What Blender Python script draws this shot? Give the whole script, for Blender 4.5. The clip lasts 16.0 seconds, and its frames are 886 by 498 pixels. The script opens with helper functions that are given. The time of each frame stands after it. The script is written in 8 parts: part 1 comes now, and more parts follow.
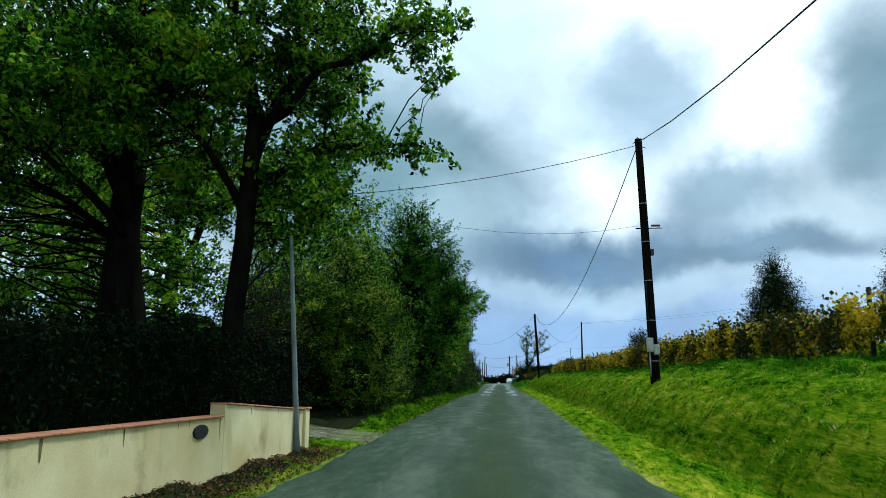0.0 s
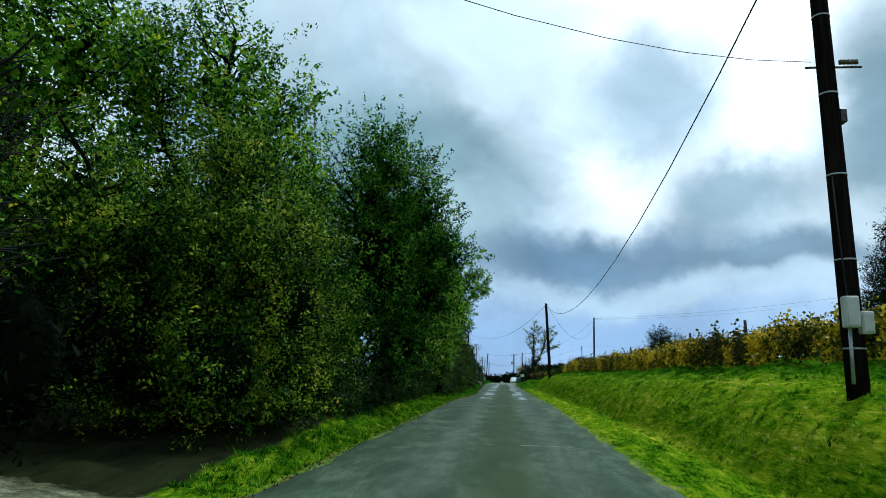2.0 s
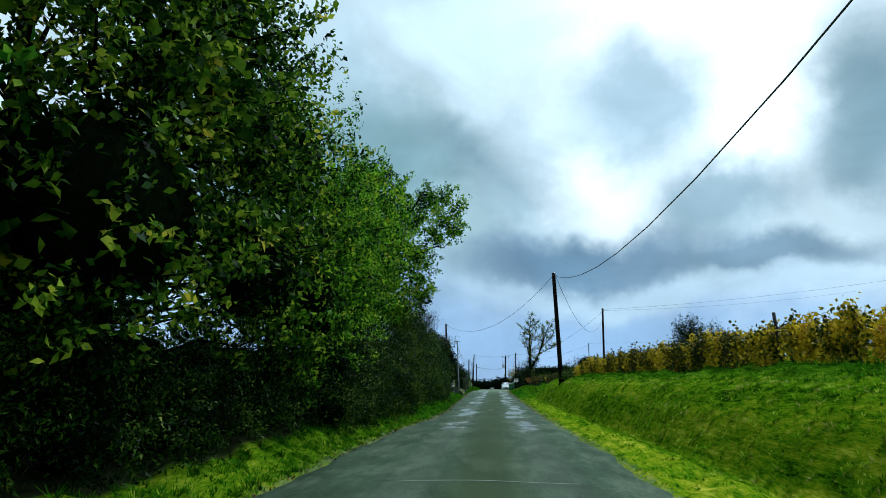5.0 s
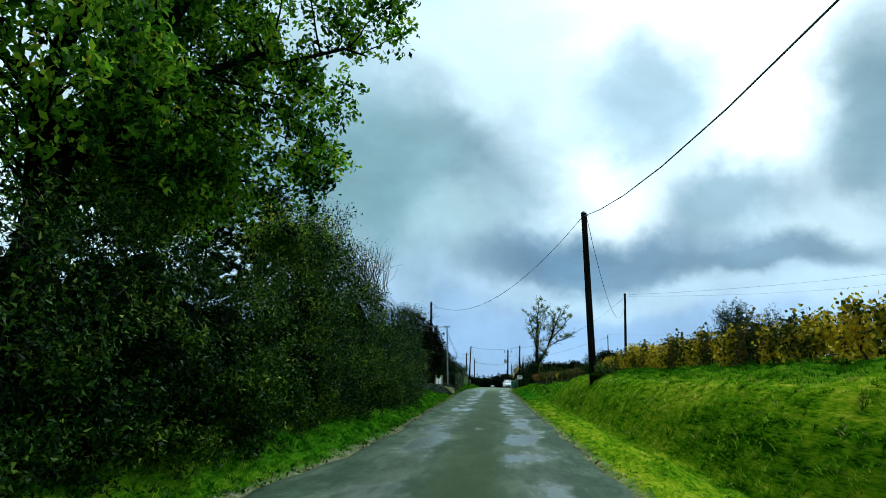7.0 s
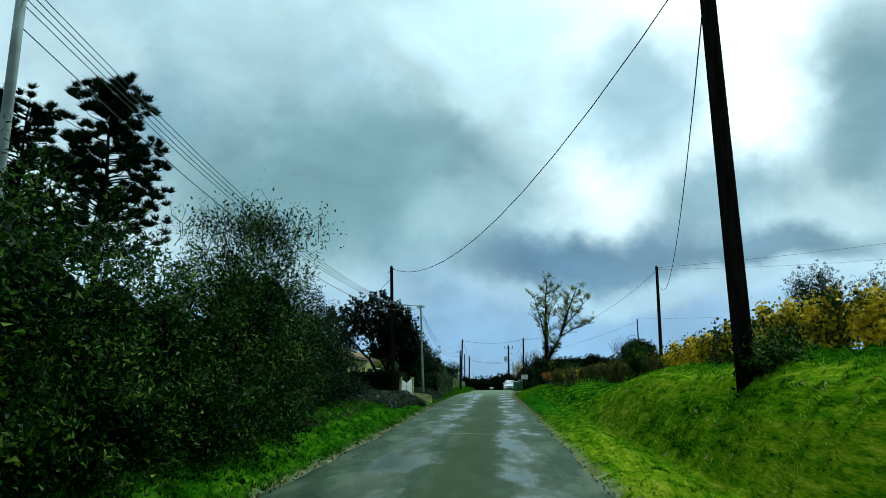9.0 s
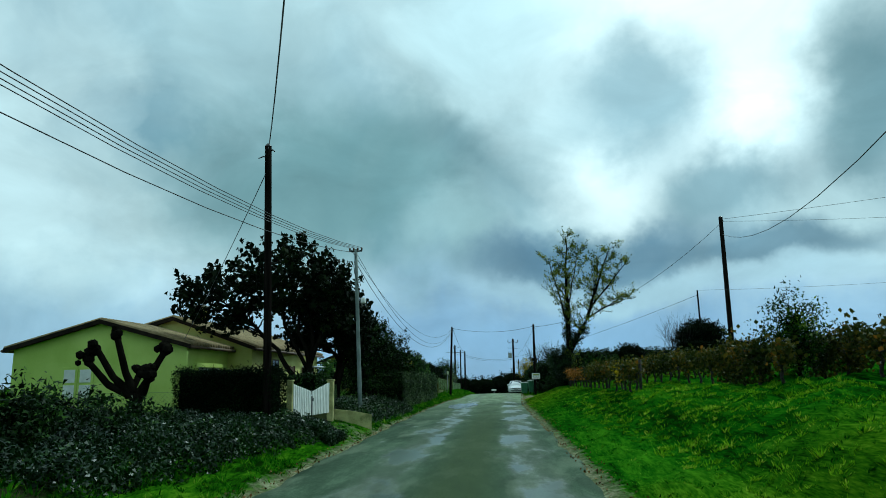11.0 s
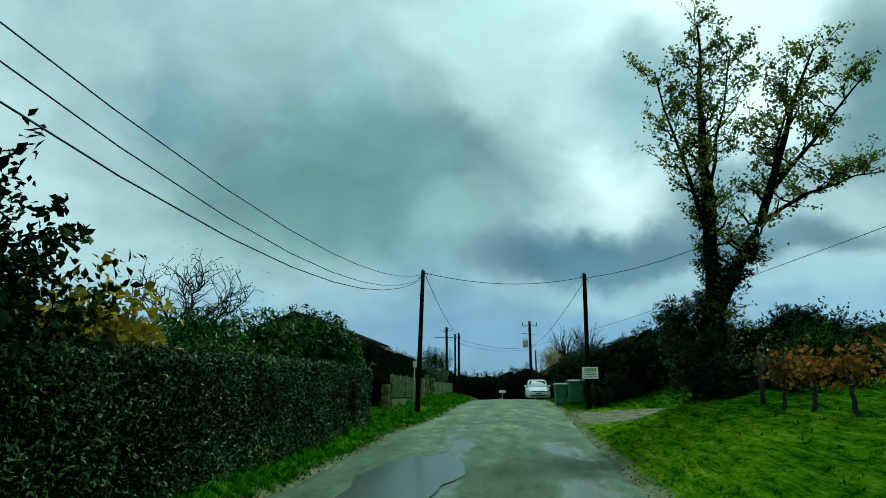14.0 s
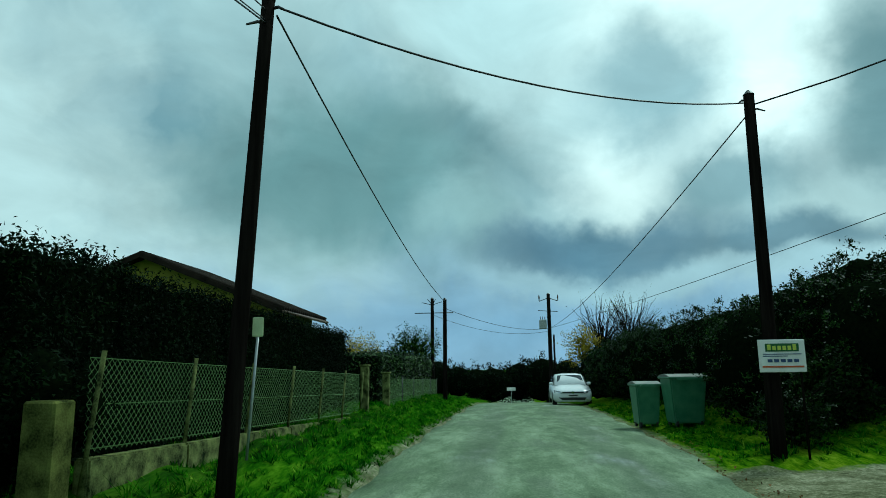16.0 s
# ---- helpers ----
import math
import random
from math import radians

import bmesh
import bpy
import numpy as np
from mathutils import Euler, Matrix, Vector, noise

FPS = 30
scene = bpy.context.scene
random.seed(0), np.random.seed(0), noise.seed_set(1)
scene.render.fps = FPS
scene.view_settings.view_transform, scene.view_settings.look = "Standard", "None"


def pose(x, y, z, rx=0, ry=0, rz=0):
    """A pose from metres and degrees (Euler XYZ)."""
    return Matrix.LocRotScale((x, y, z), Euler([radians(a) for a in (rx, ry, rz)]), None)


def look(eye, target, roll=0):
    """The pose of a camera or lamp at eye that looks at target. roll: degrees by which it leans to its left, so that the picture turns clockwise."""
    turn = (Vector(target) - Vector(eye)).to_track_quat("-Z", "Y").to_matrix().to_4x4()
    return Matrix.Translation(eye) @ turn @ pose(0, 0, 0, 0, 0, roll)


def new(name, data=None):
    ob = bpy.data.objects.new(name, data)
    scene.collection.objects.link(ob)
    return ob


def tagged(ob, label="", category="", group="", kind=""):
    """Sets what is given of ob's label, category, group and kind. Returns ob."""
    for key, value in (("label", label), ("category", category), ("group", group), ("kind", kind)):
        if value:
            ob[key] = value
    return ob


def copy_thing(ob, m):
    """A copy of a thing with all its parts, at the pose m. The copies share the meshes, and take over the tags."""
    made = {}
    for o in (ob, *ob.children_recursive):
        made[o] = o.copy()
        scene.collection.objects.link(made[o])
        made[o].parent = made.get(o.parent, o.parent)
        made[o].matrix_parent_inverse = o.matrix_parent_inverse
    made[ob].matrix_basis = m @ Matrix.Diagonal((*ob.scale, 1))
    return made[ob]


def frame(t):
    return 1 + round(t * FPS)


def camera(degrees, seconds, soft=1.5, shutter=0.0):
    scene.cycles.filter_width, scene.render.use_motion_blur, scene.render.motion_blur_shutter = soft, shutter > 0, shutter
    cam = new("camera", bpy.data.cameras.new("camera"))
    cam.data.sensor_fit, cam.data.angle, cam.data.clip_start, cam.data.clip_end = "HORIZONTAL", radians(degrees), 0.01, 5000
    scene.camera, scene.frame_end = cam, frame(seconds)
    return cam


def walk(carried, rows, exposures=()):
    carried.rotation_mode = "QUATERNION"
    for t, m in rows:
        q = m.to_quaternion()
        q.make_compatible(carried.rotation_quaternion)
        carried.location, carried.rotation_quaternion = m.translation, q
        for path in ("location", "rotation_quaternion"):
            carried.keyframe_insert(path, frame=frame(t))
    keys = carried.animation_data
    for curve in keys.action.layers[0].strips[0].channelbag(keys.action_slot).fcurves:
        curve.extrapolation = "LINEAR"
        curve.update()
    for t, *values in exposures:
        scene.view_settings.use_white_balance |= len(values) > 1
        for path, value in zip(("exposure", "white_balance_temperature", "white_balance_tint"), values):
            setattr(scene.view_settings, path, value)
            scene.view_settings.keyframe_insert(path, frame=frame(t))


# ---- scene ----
# ---------------------------------------------------------------- camera and walk
cam = camera(66.8, 16.0, soft=0.9)
# seconds, x, y, z, yaw to the left, pitch up, roll
PATH = [
    (0.0, 0.012, 0.000, 1.511, 4.890, 10.757, -0.004),
    (0.5, -0.017, 2.661, 1.503, 4.830, 10.895, 0.305),
    (1.0, -0.008, 5.379, 1.508, 5.022, 10.900, 0.531),
    (1.5, -0.048, 8.243, 1.525, 5.319, 10.738, 0.905),
    (2.0, -0.123, 11.427, 1.516, 5.371, 10.544, 1.253),
    (2.5, -0.181, 14.795, 1.499, 5.024, 10.615, 1.244),
    (3.0, -0.184, 18.360, 1.463, 4.601, 10.802, 1.058),
    (3.5, -0.173, 21.990, 1.452, 4.284, 10.956, 0.861),
    (4.0, -0.135, 25.809, 1.504, 4.163, 11.068, 0.321),
    (4.2, -0.123, 27.431, 1.528, 4.183, 11.103, 0.018),
    (6.3, 0.282, 44.308, 1.495, 4.933, 10.849, 1.731),
    (6.5, 0.294, 45.949, 1.489, 4.903, 10.811, 1.888),
    (7.0, 0.288, 50.107, 1.466, 4.848, 10.737, 1.449),
    (7.5, 0.374, 54.370, 1.447, 4.854, 10.683, 1.047),
    (8.0, 0.462, 58.917, 1.448, 4.895, 10.717, 0.733),
    (8.5, 0.500, 63.621, 1.488, 4.815, 10.749, 0.439),
    (9.0, 0.444, 68.664, 1.484, 4.609, 10.889, -0.086),
    (9.2, 0.426, 70.535, 1.472, 4.541, 10.875, -0.188),
    (11.3, 0.522, 90.451, 1.484, 4.838, 10.998, -1.230),
    (11.5, 0.495, 92.343, 1.503, 4.932, 10.956, -1.296),
    (12.0, 0.327, 97.119, 1.543, 5.223, 11.016, -1.484),
    (12.5, 0.184, 101.823, 1.601, 5.387, 10.906, -1.423),
    (13.0, 0.069, 106.463, 1.549, 5.409, 10.908, -1.136),
    (13.5, -0.072, 110.886, 1.552, 5.320, 10.803, -0.754),
    (14.0, -0.191, 115.621, 1.542, 5.268, 10.677, -0.501),
    (14.5, -0.304, 120.350, 1.512, 5.408, 10.567, -0.196),
    (15.0, -0.410, 125.044, 1.492, 5.612, 10.524, -0.317),
    (15.5, -0.542, 129.744, 1.505, 5.687, 10.353, -0.485),
    (16.0, -0.763, 134.459, 1.466, 5.529, 10.128, -0.661),
]


def aim(x, y, z, yaw, pitch, roll):
    a, b = radians(yaw), radians(pitch)
    eye = Vector((x, y, z))
    return look(eye, eye + Vector((-math.sin(a) * math.cos(b), math.cos(a) * math.cos(b), math.sin(b))), roll)


# seconds, stops, kelvin, tint: the film's picture grows darker and greener on the way
EXPOSURES = [(0.0, 0.0, 5450, 0), (6.5, 0.03, 5450, -4), (7.4, 0.16, 5450, -6), (8.5, 0.0, 5430, -11), (9.0, -0.06, 5400, -12), (11.5, -0.26, 5350, -19), (16.0, -0.36, 5350, -25)]
walk(cam, [(row[0], aim(*row[1:])) for row in PATH], EXPOSURES)

# ---------------------------------------------------------------- world and sun
SUN_AZ, SUN_EL = 40.0, 52.0
world = bpy.data.worlds.new("overcast_sky")
scene.world = world
world.use_nodes = True
wt = world.node_tree
wt.nodes.clear()


def wnode(kind, **kw):
    n = wt.nodes.new(kind)
    for k, v in kw.items():
        if k == "op":
            n.operation = v
        elif k == "inp":
            for i, val in v.items():
                n.inputs[i].default_value = val
    return n


def wlink(a, b):
    wt.links.new(a, b)


w_out = wnode("ShaderNodeOutputWorld")
w_bg = wnode("ShaderNodeBackground", inp={"Strength": 1.0})
w_sky = wnode("ShaderNodeTexSky")
w_sky.sky_type = "NISHITA"
w_sky.sun_disc = False
w_sky.sun_elevation = radians(SUN_EL)
w_sky.sun_rotation = radians(SUN_AZ)
w_co = wnode("ShaderNodeTexCoord")
# slow warp of the direction, so that cloud outlines are uneven
w_warp = wnode("ShaderNodeTexNoise", inp={"Scale": 4.5, "Detail": 6.0, "Roughness": 0.56})
wlink(w_co.outputs["Generated"], w_warp.inputs["Vector"])
w_sub = wnode("ShaderNodeVectorMath", op="SUBTRACT", inp={1: (0.5, 0.5, 0.5)})
wlink(w_warp.outputs["Color"], w_sub.inputs[0])
w_mul = wnode("ShaderNodeVectorMath", op="SCALE", inp={"Scale": 0.20})
wlink(w_sub.outputs[0], w_mul.inputs[0])
w_dir = wnode("ShaderNodeVectorMath", op="ADD")
wlink(w_co.outputs["Generated"], w_dir.inputs[0])
wlink(w_mul.outputs[0], w_dir.inputs[1])


def direction(az, el):
    a, e = radians(az), radians(el)
    return Vector((math.sin(a) * math.cos(e), math.cos(a) * math.cos(e), math.sin(e)))


def cloud(az, el, wide, high):
    """A soft cloud: 1 in its middle, 0 past its rim. Degrees to the right of the road and above the horizon."""
    c = direction(az, el)
    m = wnode("ShaderNodeVectorMath", op="SUBTRACT", inp={1: tuple(c)})
    wlink(w_dir.outputs[0], m.inputs[0])
    rot = wnode("ShaderNodeVectorRotate", inp={"Axis": (0, 0, 1), "Angle": radians(az)})
    wlink(m.outputs[0], rot.inputs["Vector"])
    s = wnode("ShaderNodeVectorMath", op="MULTIPLY", inp={1: (1 / math.sin(radians(wide)), 0.6, 1 / math.sin(radians(high)))})
    wlink(rot.outputs[0], s.inputs[0])
    ln = wnode("ShaderNodeVectorMath", op="LENGTH")
    wlink(s.outputs[0], ln.inputs[0])
    mr = wnode("ShaderNodeMapRange", inp={"From Min": 0.25, "From Max": 1.15, "To Min": 1.0, "To Max": 0.0})
    mr.interpolation_type = "SMOOTHSTEP"
    wlink(ln.outputs["Value"], mr.inputs["Value"])
    return mr.outputs["Result"]


def wmix(base, colour, fac, amount):
    f = wnode("ShaderNodeMath", op="MULTIPLY", inp={1: amount})
    wlink(fac, f.inputs[0])
    mx = wnode("ShaderNodeMix")
    mx.data_type = "RGBA"
    wlink(f.outputs[0], mx.inputs["Factor"])
    wlink(base, mx.inputs[6])
    mx.inputs[7].default_value = (*colour, 1)
    return mx.outputs[2]


# the clear sky shows faintly through a sheet of cloud
w_skyamt = wnode("ShaderNodeVectorMath", op="SCALE", inp={"Scale": 0.07})
wlink(w_sky.outputs["Color"], w_skyamt.inputs[0])
w_sheet = wnode("ShaderNodeTexNoise", inp={"Scale": 3.4, "Detail": 4.0, "Roughness": 0.45, "Distortion": 0.4})
wlink(w_dir.outputs[0], w_sheet.inputs["Vector"])
w_ramp = wnode("ShaderNodeValToRGB")
w_ramp.color_ramp.elements[0].position, w_ramp.color_ramp.elements[0].color = 0.36, (0.36, 0.48, 0.56, 1)
w_ramp.color_ramp.elements[1].position, w_ramp.color_ramp.elements[1].color = 0.60, (0.90, 0.96, 0.98, 1)
wlink(w_sheet.outputs["Fac"], w_ramp.inputs["Fac"])
w_mixsky = wnode("ShaderNodeMix")
w_mixsky.data_type = "RGBA"
w_mixsky.inputs["Factor"].default_value = 0.85
wlink(w_skyamt.outputs[0], w_mixsky.inputs[6])
wlink(w_ramp.outputs["Color"], w_mixsky.inputs[7])
tone = w_mixsky.outputs[2]
# azimuth, elevation, half width, half height, colour, amount
CLOUDS = [
    (0, 2, 70, 8, (0.38, 0.52, 0.76), 0.85),
    (-14.5, 16.5, 20, 10, (0.25, 0.37, 0.39), 0.85),
    (-22, 27, 14, 7, (0.70, 0.80, 0.84), 0.6),
    (-0.5, 20.2, 8, 3.0, (0.24, 0.35, 0.40), 0.65),
    (-3.5, 13.2, 4.5, 3.0, (0.52, 0.64, 0.67), 0.6),
    (17, 29, 15, 10, (1.5, 1.47, 1.47), 0.95),
    (21, 23, 10, 10, (1.5, 1.47, 1.47), 0.95),
    (11, 16.5, 7, 4.5, (1.38, 1.36, 1.36), 0.9),
    (-1, 29, 11, 6, (0.80, 0.90, 0.95), 0.75),
    (3, 23, 6, 5, (0.85, 0.93, 0.98), 0.6),
    (12.8, 22.6, 6.5, 6.0, (0.40, 0.52, 0.60), 0.85),
    (29, 20, 6, 8, (0.26, 0.37, 0.42), 0.9),
    (19, 14.5, 8, 4.0, (0.30, 0.41, 0.48), 0.85),
    (26, 12.5, 5, 3, (0.80, 0.88, 0.92), 0.8),
    (9, 10.8, 13, 3.0, (0.16, 0.26, 0.38), 0.8),
    (2, 10.2, 6, 3.2, (0.17, 0.26, 0.37), 0.65),
    (22, 9.8, 11, 2.2, (0.16, 0.26, 0.36), 0.8),
    (15, 7.4, 22, 1.7, (0.62, 0.74, 0.84), 0.75),
    (12, 3.6, 30, 2.6, (0.36, 0.50, 0.72), 0.6),
]
for az, el, wide, high, colour, amount in CLOUDS:
    tone = wmix(tone, colour, cloud(az, el, wide, high), amount)
# finer billows over all of it
w_fine = wnode("ShaderNodeTexNoise", inp={"Scale": 7.0, "Detail": 6.0, "Roughness": 0.55, "Distortion": 0.5})
w_flat = wnode("ShaderNodeVectorMath", op="MULTIPLY", inp={1: (0.8, 0.8, 1.3)})
wlink(w_co.outputs["Generated"], w_flat.inputs[0])
wlink(w_flat.outputs[0], w_fine.inputs["Vector"])
w_fr = wnode("ShaderNodeMapRange", inp={"From Min": 0.32, "From Max": 0.68, "To Min": 0.87, "To Max": 1.14})
wlink(w_fine.outputs["Fac"], w_fr.inputs["Value"])
w_bil = wnode("ShaderNodeVectorMath", op="SCALE")
wlink(tone, w_bil.inputs[0])
wlink(w_fr.outputs["Result"], w_bil.inputs["Scale"])
wlink(w_bil.outputs[0], w_bg.inputs["Color"])
wlink(w_bg.outputs[0], w_out.inputs["Surface"])

sun_lamp = bpy.data.lights.new("sun", "SUN")
sun_lamp.energy, sun_lamp.angle, sun_lamp.color = 2.6, radians(10), (1.0, 0.97, 0.92)
sun = new("sun", sun_lamp)
sun.matrix_world = look(direction(SUN_AZ, SUN_EL) * 60, (0, 0, 0))

# ---------------------------------------------------------------- materials
def ramp_set(node, stops):
    el = node.color_ramp.elements
    while len(el) < len(stops):
        el.new(0.5)
    for e, (p, c) in zip(el, stops):
        e.position, e.color = p, (*c, 1)


def surface(name, dark, light, scale=6.0, rough=0.8, bump=0.15, metal=0.0, stretch=(1, 1, 1), fine=60.0, coords="Object", per_object=0.0, spec=0.5):
    """A plain material with two scales of mottling and a fine relief."""
    m = bpy.data.materials.new(name)
    m.use_nodes = True
    nt = m.node_tree
    bsdf = nt.nodes["Principled BSDF"]
    co = nt.nodes.new("ShaderNodeTexCoord")
    mp = nt.nodes.new("ShaderNodeMapping")
    mp.inputs["Scale"].default_value = stretch
    nt.links.new(co.outputs[coords], mp.inputs["Vector"])
    big = nt.nodes.new("ShaderNodeTexNoise")
    big.inputs["Scale"].default_value, big.inputs["Detail"].default_value = scale, 5.0
    nt.links.new(mp.outputs[0], big.inputs["Vector"])
    small = nt.nodes.new("ShaderNodeTexNoise")
    small.inputs["Scale"].default_value, small.inputs["Detail"].default_value = fine, 3.0
    nt.links.new(mp.outputs[0], small.inputs["Vector"])
    add = nt.nodes.new("ShaderNodeMath")
    add.operation = "MULTIPLY_ADD"
    add.inputs[1].default_value = 0.35
    nt.links.new(small.outputs["Fac"], add.inputs[0])
    sub = nt.nodes.new("ShaderNodeMath")
    sub.operation = "SUBTRACT"
    sub.inputs[1].default_value = 0.175
    nt.links.new(big.outputs["Fac"], sub.inputs[0])
    nt.links.new(sub.outputs[0], add.inputs[2])
    last = add.outputs[0]
    if per_object:
        info = nt.nodes.new("ShaderNodeObjectInfo")
        pm = nt.nodes.new("ShaderNodeMath")
        pm.operation = "MULTIPLY_ADD"
        pm.inputs[1].default_value = per_object
        nt.links.new(info.outputs["Random"], pm.inputs[0])
        nt.links.new(last, pm.inputs[2])
        last = pm.outputs[0]
    ramp = nt.nodes.new("ShaderNodeValToRGB")
    ramp_set(ramp, [(0.3, dark), (0.7, light)])
    nt.links.new(last, ramp.inputs["Fac"])
    nt.links.new(ramp.outputs["Color"], bsdf.inputs["Base Color"])
    bsdf.inputs["Roughness"].default_value, bsdf.inputs["Metallic"].default_value = rough, metal
    bsdf.inputs["Specular IOR Level"].default_value = spec
    if bump:
        bp = nt.nodes.new("ShaderNodeBump")
        bp.inputs["Strength"].default_value, bp.inputs["Distance"].default_value = bump, 0.02
        nt.links.new(last, bp.inputs["Height"])
        nt.links.new(bp.outputs[0], bsdf.inputs["Normal"])
    return m


def leafy(name, stops, rough=0.42, glow=0.2, patch=0.5, spec=0.03, drift=1.3):
    """Leaves: each takes its own tone, drifting over the crown; some light passes through the blade."""
    m = bpy.data.materials.new(name)
    m.use_nodes = True
    nt = m.node_tree
    bsdf = nt.nodes["Principled BSDF"]
    geo = nt.nodes.new("ShaderNodeNewGeometry")
    noise_n = nt.nodes.new("ShaderNodeTexNoise")
    noise_n.inputs["Scale"].default_value, noise_n.inputs["Detail"].default_value = drift, 4.0
    nt.links.new(geo.outputs["Position"], noise_n.inputs["Vector"])
    mul = nt.nodes.new("ShaderNodeMath")
    mul.operation = "MULTIPLY_ADD"
    mul.inputs[1].default_value = 1.0 - patch
    nt.links.new(geo.outputs["Random Per Island"], mul.inputs[0])
    mul2 = nt.nodes.new("ShaderNodeMath")
    mul2.operation = "MULTIPLY"
    mul2.inputs[1].default_value = patch
    spreadr = nt.nodes.new("ShaderNodeMapRange")
    spreadr.inputs["From Min"].default_value, spreadr.inputs["From Max"].default_value = 0.34, 0.66
    nt.links.new(noise_n.outputs["Fac"], spreadr.inputs["Value"])
    nt.links.new(spreadr.outputs["Result"], mul2.inputs[0])
    nt.links.new(mul2.outputs[0], mul.inputs[2])
    ramp = nt.nodes.new("ShaderNodeValToRGB")
    ramp_set(ramp, stops)
    nt.links.new(mul.outputs[0], ramp.inputs["Fac"])
    nt.links.new(ramp.outputs["Color"], bsdf.inputs["Base Color"])
    bsdf.inputs["Roughness"].default_value = rough
    bsdf.inputs["Specular IOR Level"].default_value = spec
    tr = nt.nodes.new("ShaderNodeBsdfTranslucent")
    nt.links.new(ramp.outputs["Color"], tr.inputs["Color"])
    mx = nt.nodes.new("ShaderNodeMixShader")
    mx.inputs["Fac"].default_value = glow
    nt.links.new(bsdf.outputs[0], mx.inputs[1])
    nt.links.new(tr.outputs[0], mx.inputs[2])
    nt.links.new(mx.outputs[0], nt.nodes["Material Output"].inputs["Surface"])
    return m


def plain(name, colour, rough=0.5, metal=0.0, spec=0.5):
    m = bpy.data.materials.new(name)
    m.use_nodes = True
    b = m.node_tree.nodes["Principled BSDF"]
    b.inputs["Base Color"].default_value = (*colour, 1)
    b.inputs["Roughness"].default_value, b.inputs["Metallic"].default_value = rough, metal
    b.inputs["Specular IOR Level"].default_value = spec
    return m


LEAF_OAK = leafy("oak_leaves", [(0.2, (0.003, 0.012, 0.002)), (0.44, (0.034, 0.105, 0.005)), (0.66, (0.165, 0.350, 0.014)), (0.85, (0.38, 0.56, 0.024)), (0.985, (0.56, 0.42, 0.02))], glow=0.5)
LEAF_MAPLE = leafy("field_maple_leaves", [(0.24, (0.001, 0.006, 0.001)), (0.48, (0.020, 0.062, 0.004)), (0.68, (0.135, 0.245, 0.012)), (0.85, (0.39, 0.48, 0.035)), (0.97, (0.72, 0.56, 0.05))], glow=0.36)
LEAF_DARK = leafy("elm_leaves", [(0.22, (0.001, 0.007, 0.001)), (0.48, (0.016, 0.066, 0.004)), (0.70, (0.100, 0.260, 0.014)), (0.93, (0.30, 0.50, 0.04))], glow=0.42)
LEAF_BRAMBLE = leafy("bramble_leaves", [(0.2, (0.001, 0.004, 0.001)), (0.55, (0.010, 0.033, 0.003)), (0.80, (0.060, 0.122, 0.009)), (0.97, (0.30, 0.35, 0.06))], patch=0.4)
LEAF_PRIVET = leafy("hedge_leaves", [(0.15, (0.002, 0.005, 0.001)), (0.55, (0.008, 0.021, 0.004)), (0.78, (0.062, 0.115, 0.026)), (0.96, (0.32, 0.42, 0.17))], rough=0.4, glow=0.1, patch=0.2, spec=0.08)
LEAF_LAUREL = leafy("laurel_leaves", [(0.1, (0.004, 0.014, 0.003)), (0.5, (0.014, 0.048, 0.006)), (0.8, (0.075, 0.180, 0.018)), (0.96, (0.28, 0.46, 0.06))], rough=0.35, glow=0.25, spec=0.15, patch=0.25)
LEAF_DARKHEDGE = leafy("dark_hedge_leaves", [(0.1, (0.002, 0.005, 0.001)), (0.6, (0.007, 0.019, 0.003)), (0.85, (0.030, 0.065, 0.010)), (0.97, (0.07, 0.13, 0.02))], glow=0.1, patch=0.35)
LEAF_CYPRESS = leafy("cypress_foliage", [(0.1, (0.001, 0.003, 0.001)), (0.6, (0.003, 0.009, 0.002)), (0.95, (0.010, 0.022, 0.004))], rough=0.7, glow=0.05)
LEAF_MULBERRY = leafy("mulberry_leaves", [(0.1, (0.002, 0.005, 0.002)), (0.6, (0.005, 0.011, 0.003)), (0.95, (0.016, 0.026, 0.005))], rough=0.6, glow=0.1)
LEAF_VINE = leafy("vine_leaves", [(0.12, (0.014, 0.026, 0.003)), (0.38, (0.060, 0.075, 0.006)), (0.54, (0.40, 0.29, 0.012)), (0.82, (0.84, 0.62, 0.02)), (0.97, (0.40, 0.14, 0.012))], patch=0.55, drift=1.2)
LEAF_VINE_GREEN = leafy("green_vine_leaves", [(0.1, (0.012, 0.022, 0.004)), (0.5, (0.040, 0.050, 0.008)), (0.8, (0.13, 0.10, 0.014)), (0.95, (0.28, 0.12, 0.015))], patch=0.5)
LEAF_VINE_RUST = leafy("rusty_vine_leaves", [(0.1, (0.02, 0.025, 0.006)), (0.4, (0.10, 0.06, 0.01)), (0.7, (0.36, 0.13, 0.02)), (0.95, (0.55, 0.30, 0.05))], patch=0.4)
LEAF_YELLOW = leafy("yellow_leaves", [(0.1, (0.07, 0.07, 0.01)), (0.5, (0.30, 0.23, 0.018)), (0.9, (0.62, 0.47, 0.04))])
LEAF_ASPEN = leafy("poplar_leaves", [(0.1, (0.03, 0.05, 0.010)), (0.5, (0.13, 0.17, 0.022)), (0.85, (0.36, 0.36, 0.05))], glow=0.35)
LEAF_IVY = leafy("ivy_leaves", [(0.1, (0.002, 0.007, 0.002)), (0.55, (0.007, 0.022, 0.003)), (0.86, (0.024, 0.055, 0.008)), (0.98, (0.09, 0.15, 0.03))], rough=0.35, glow=0.1, spec=0.15)
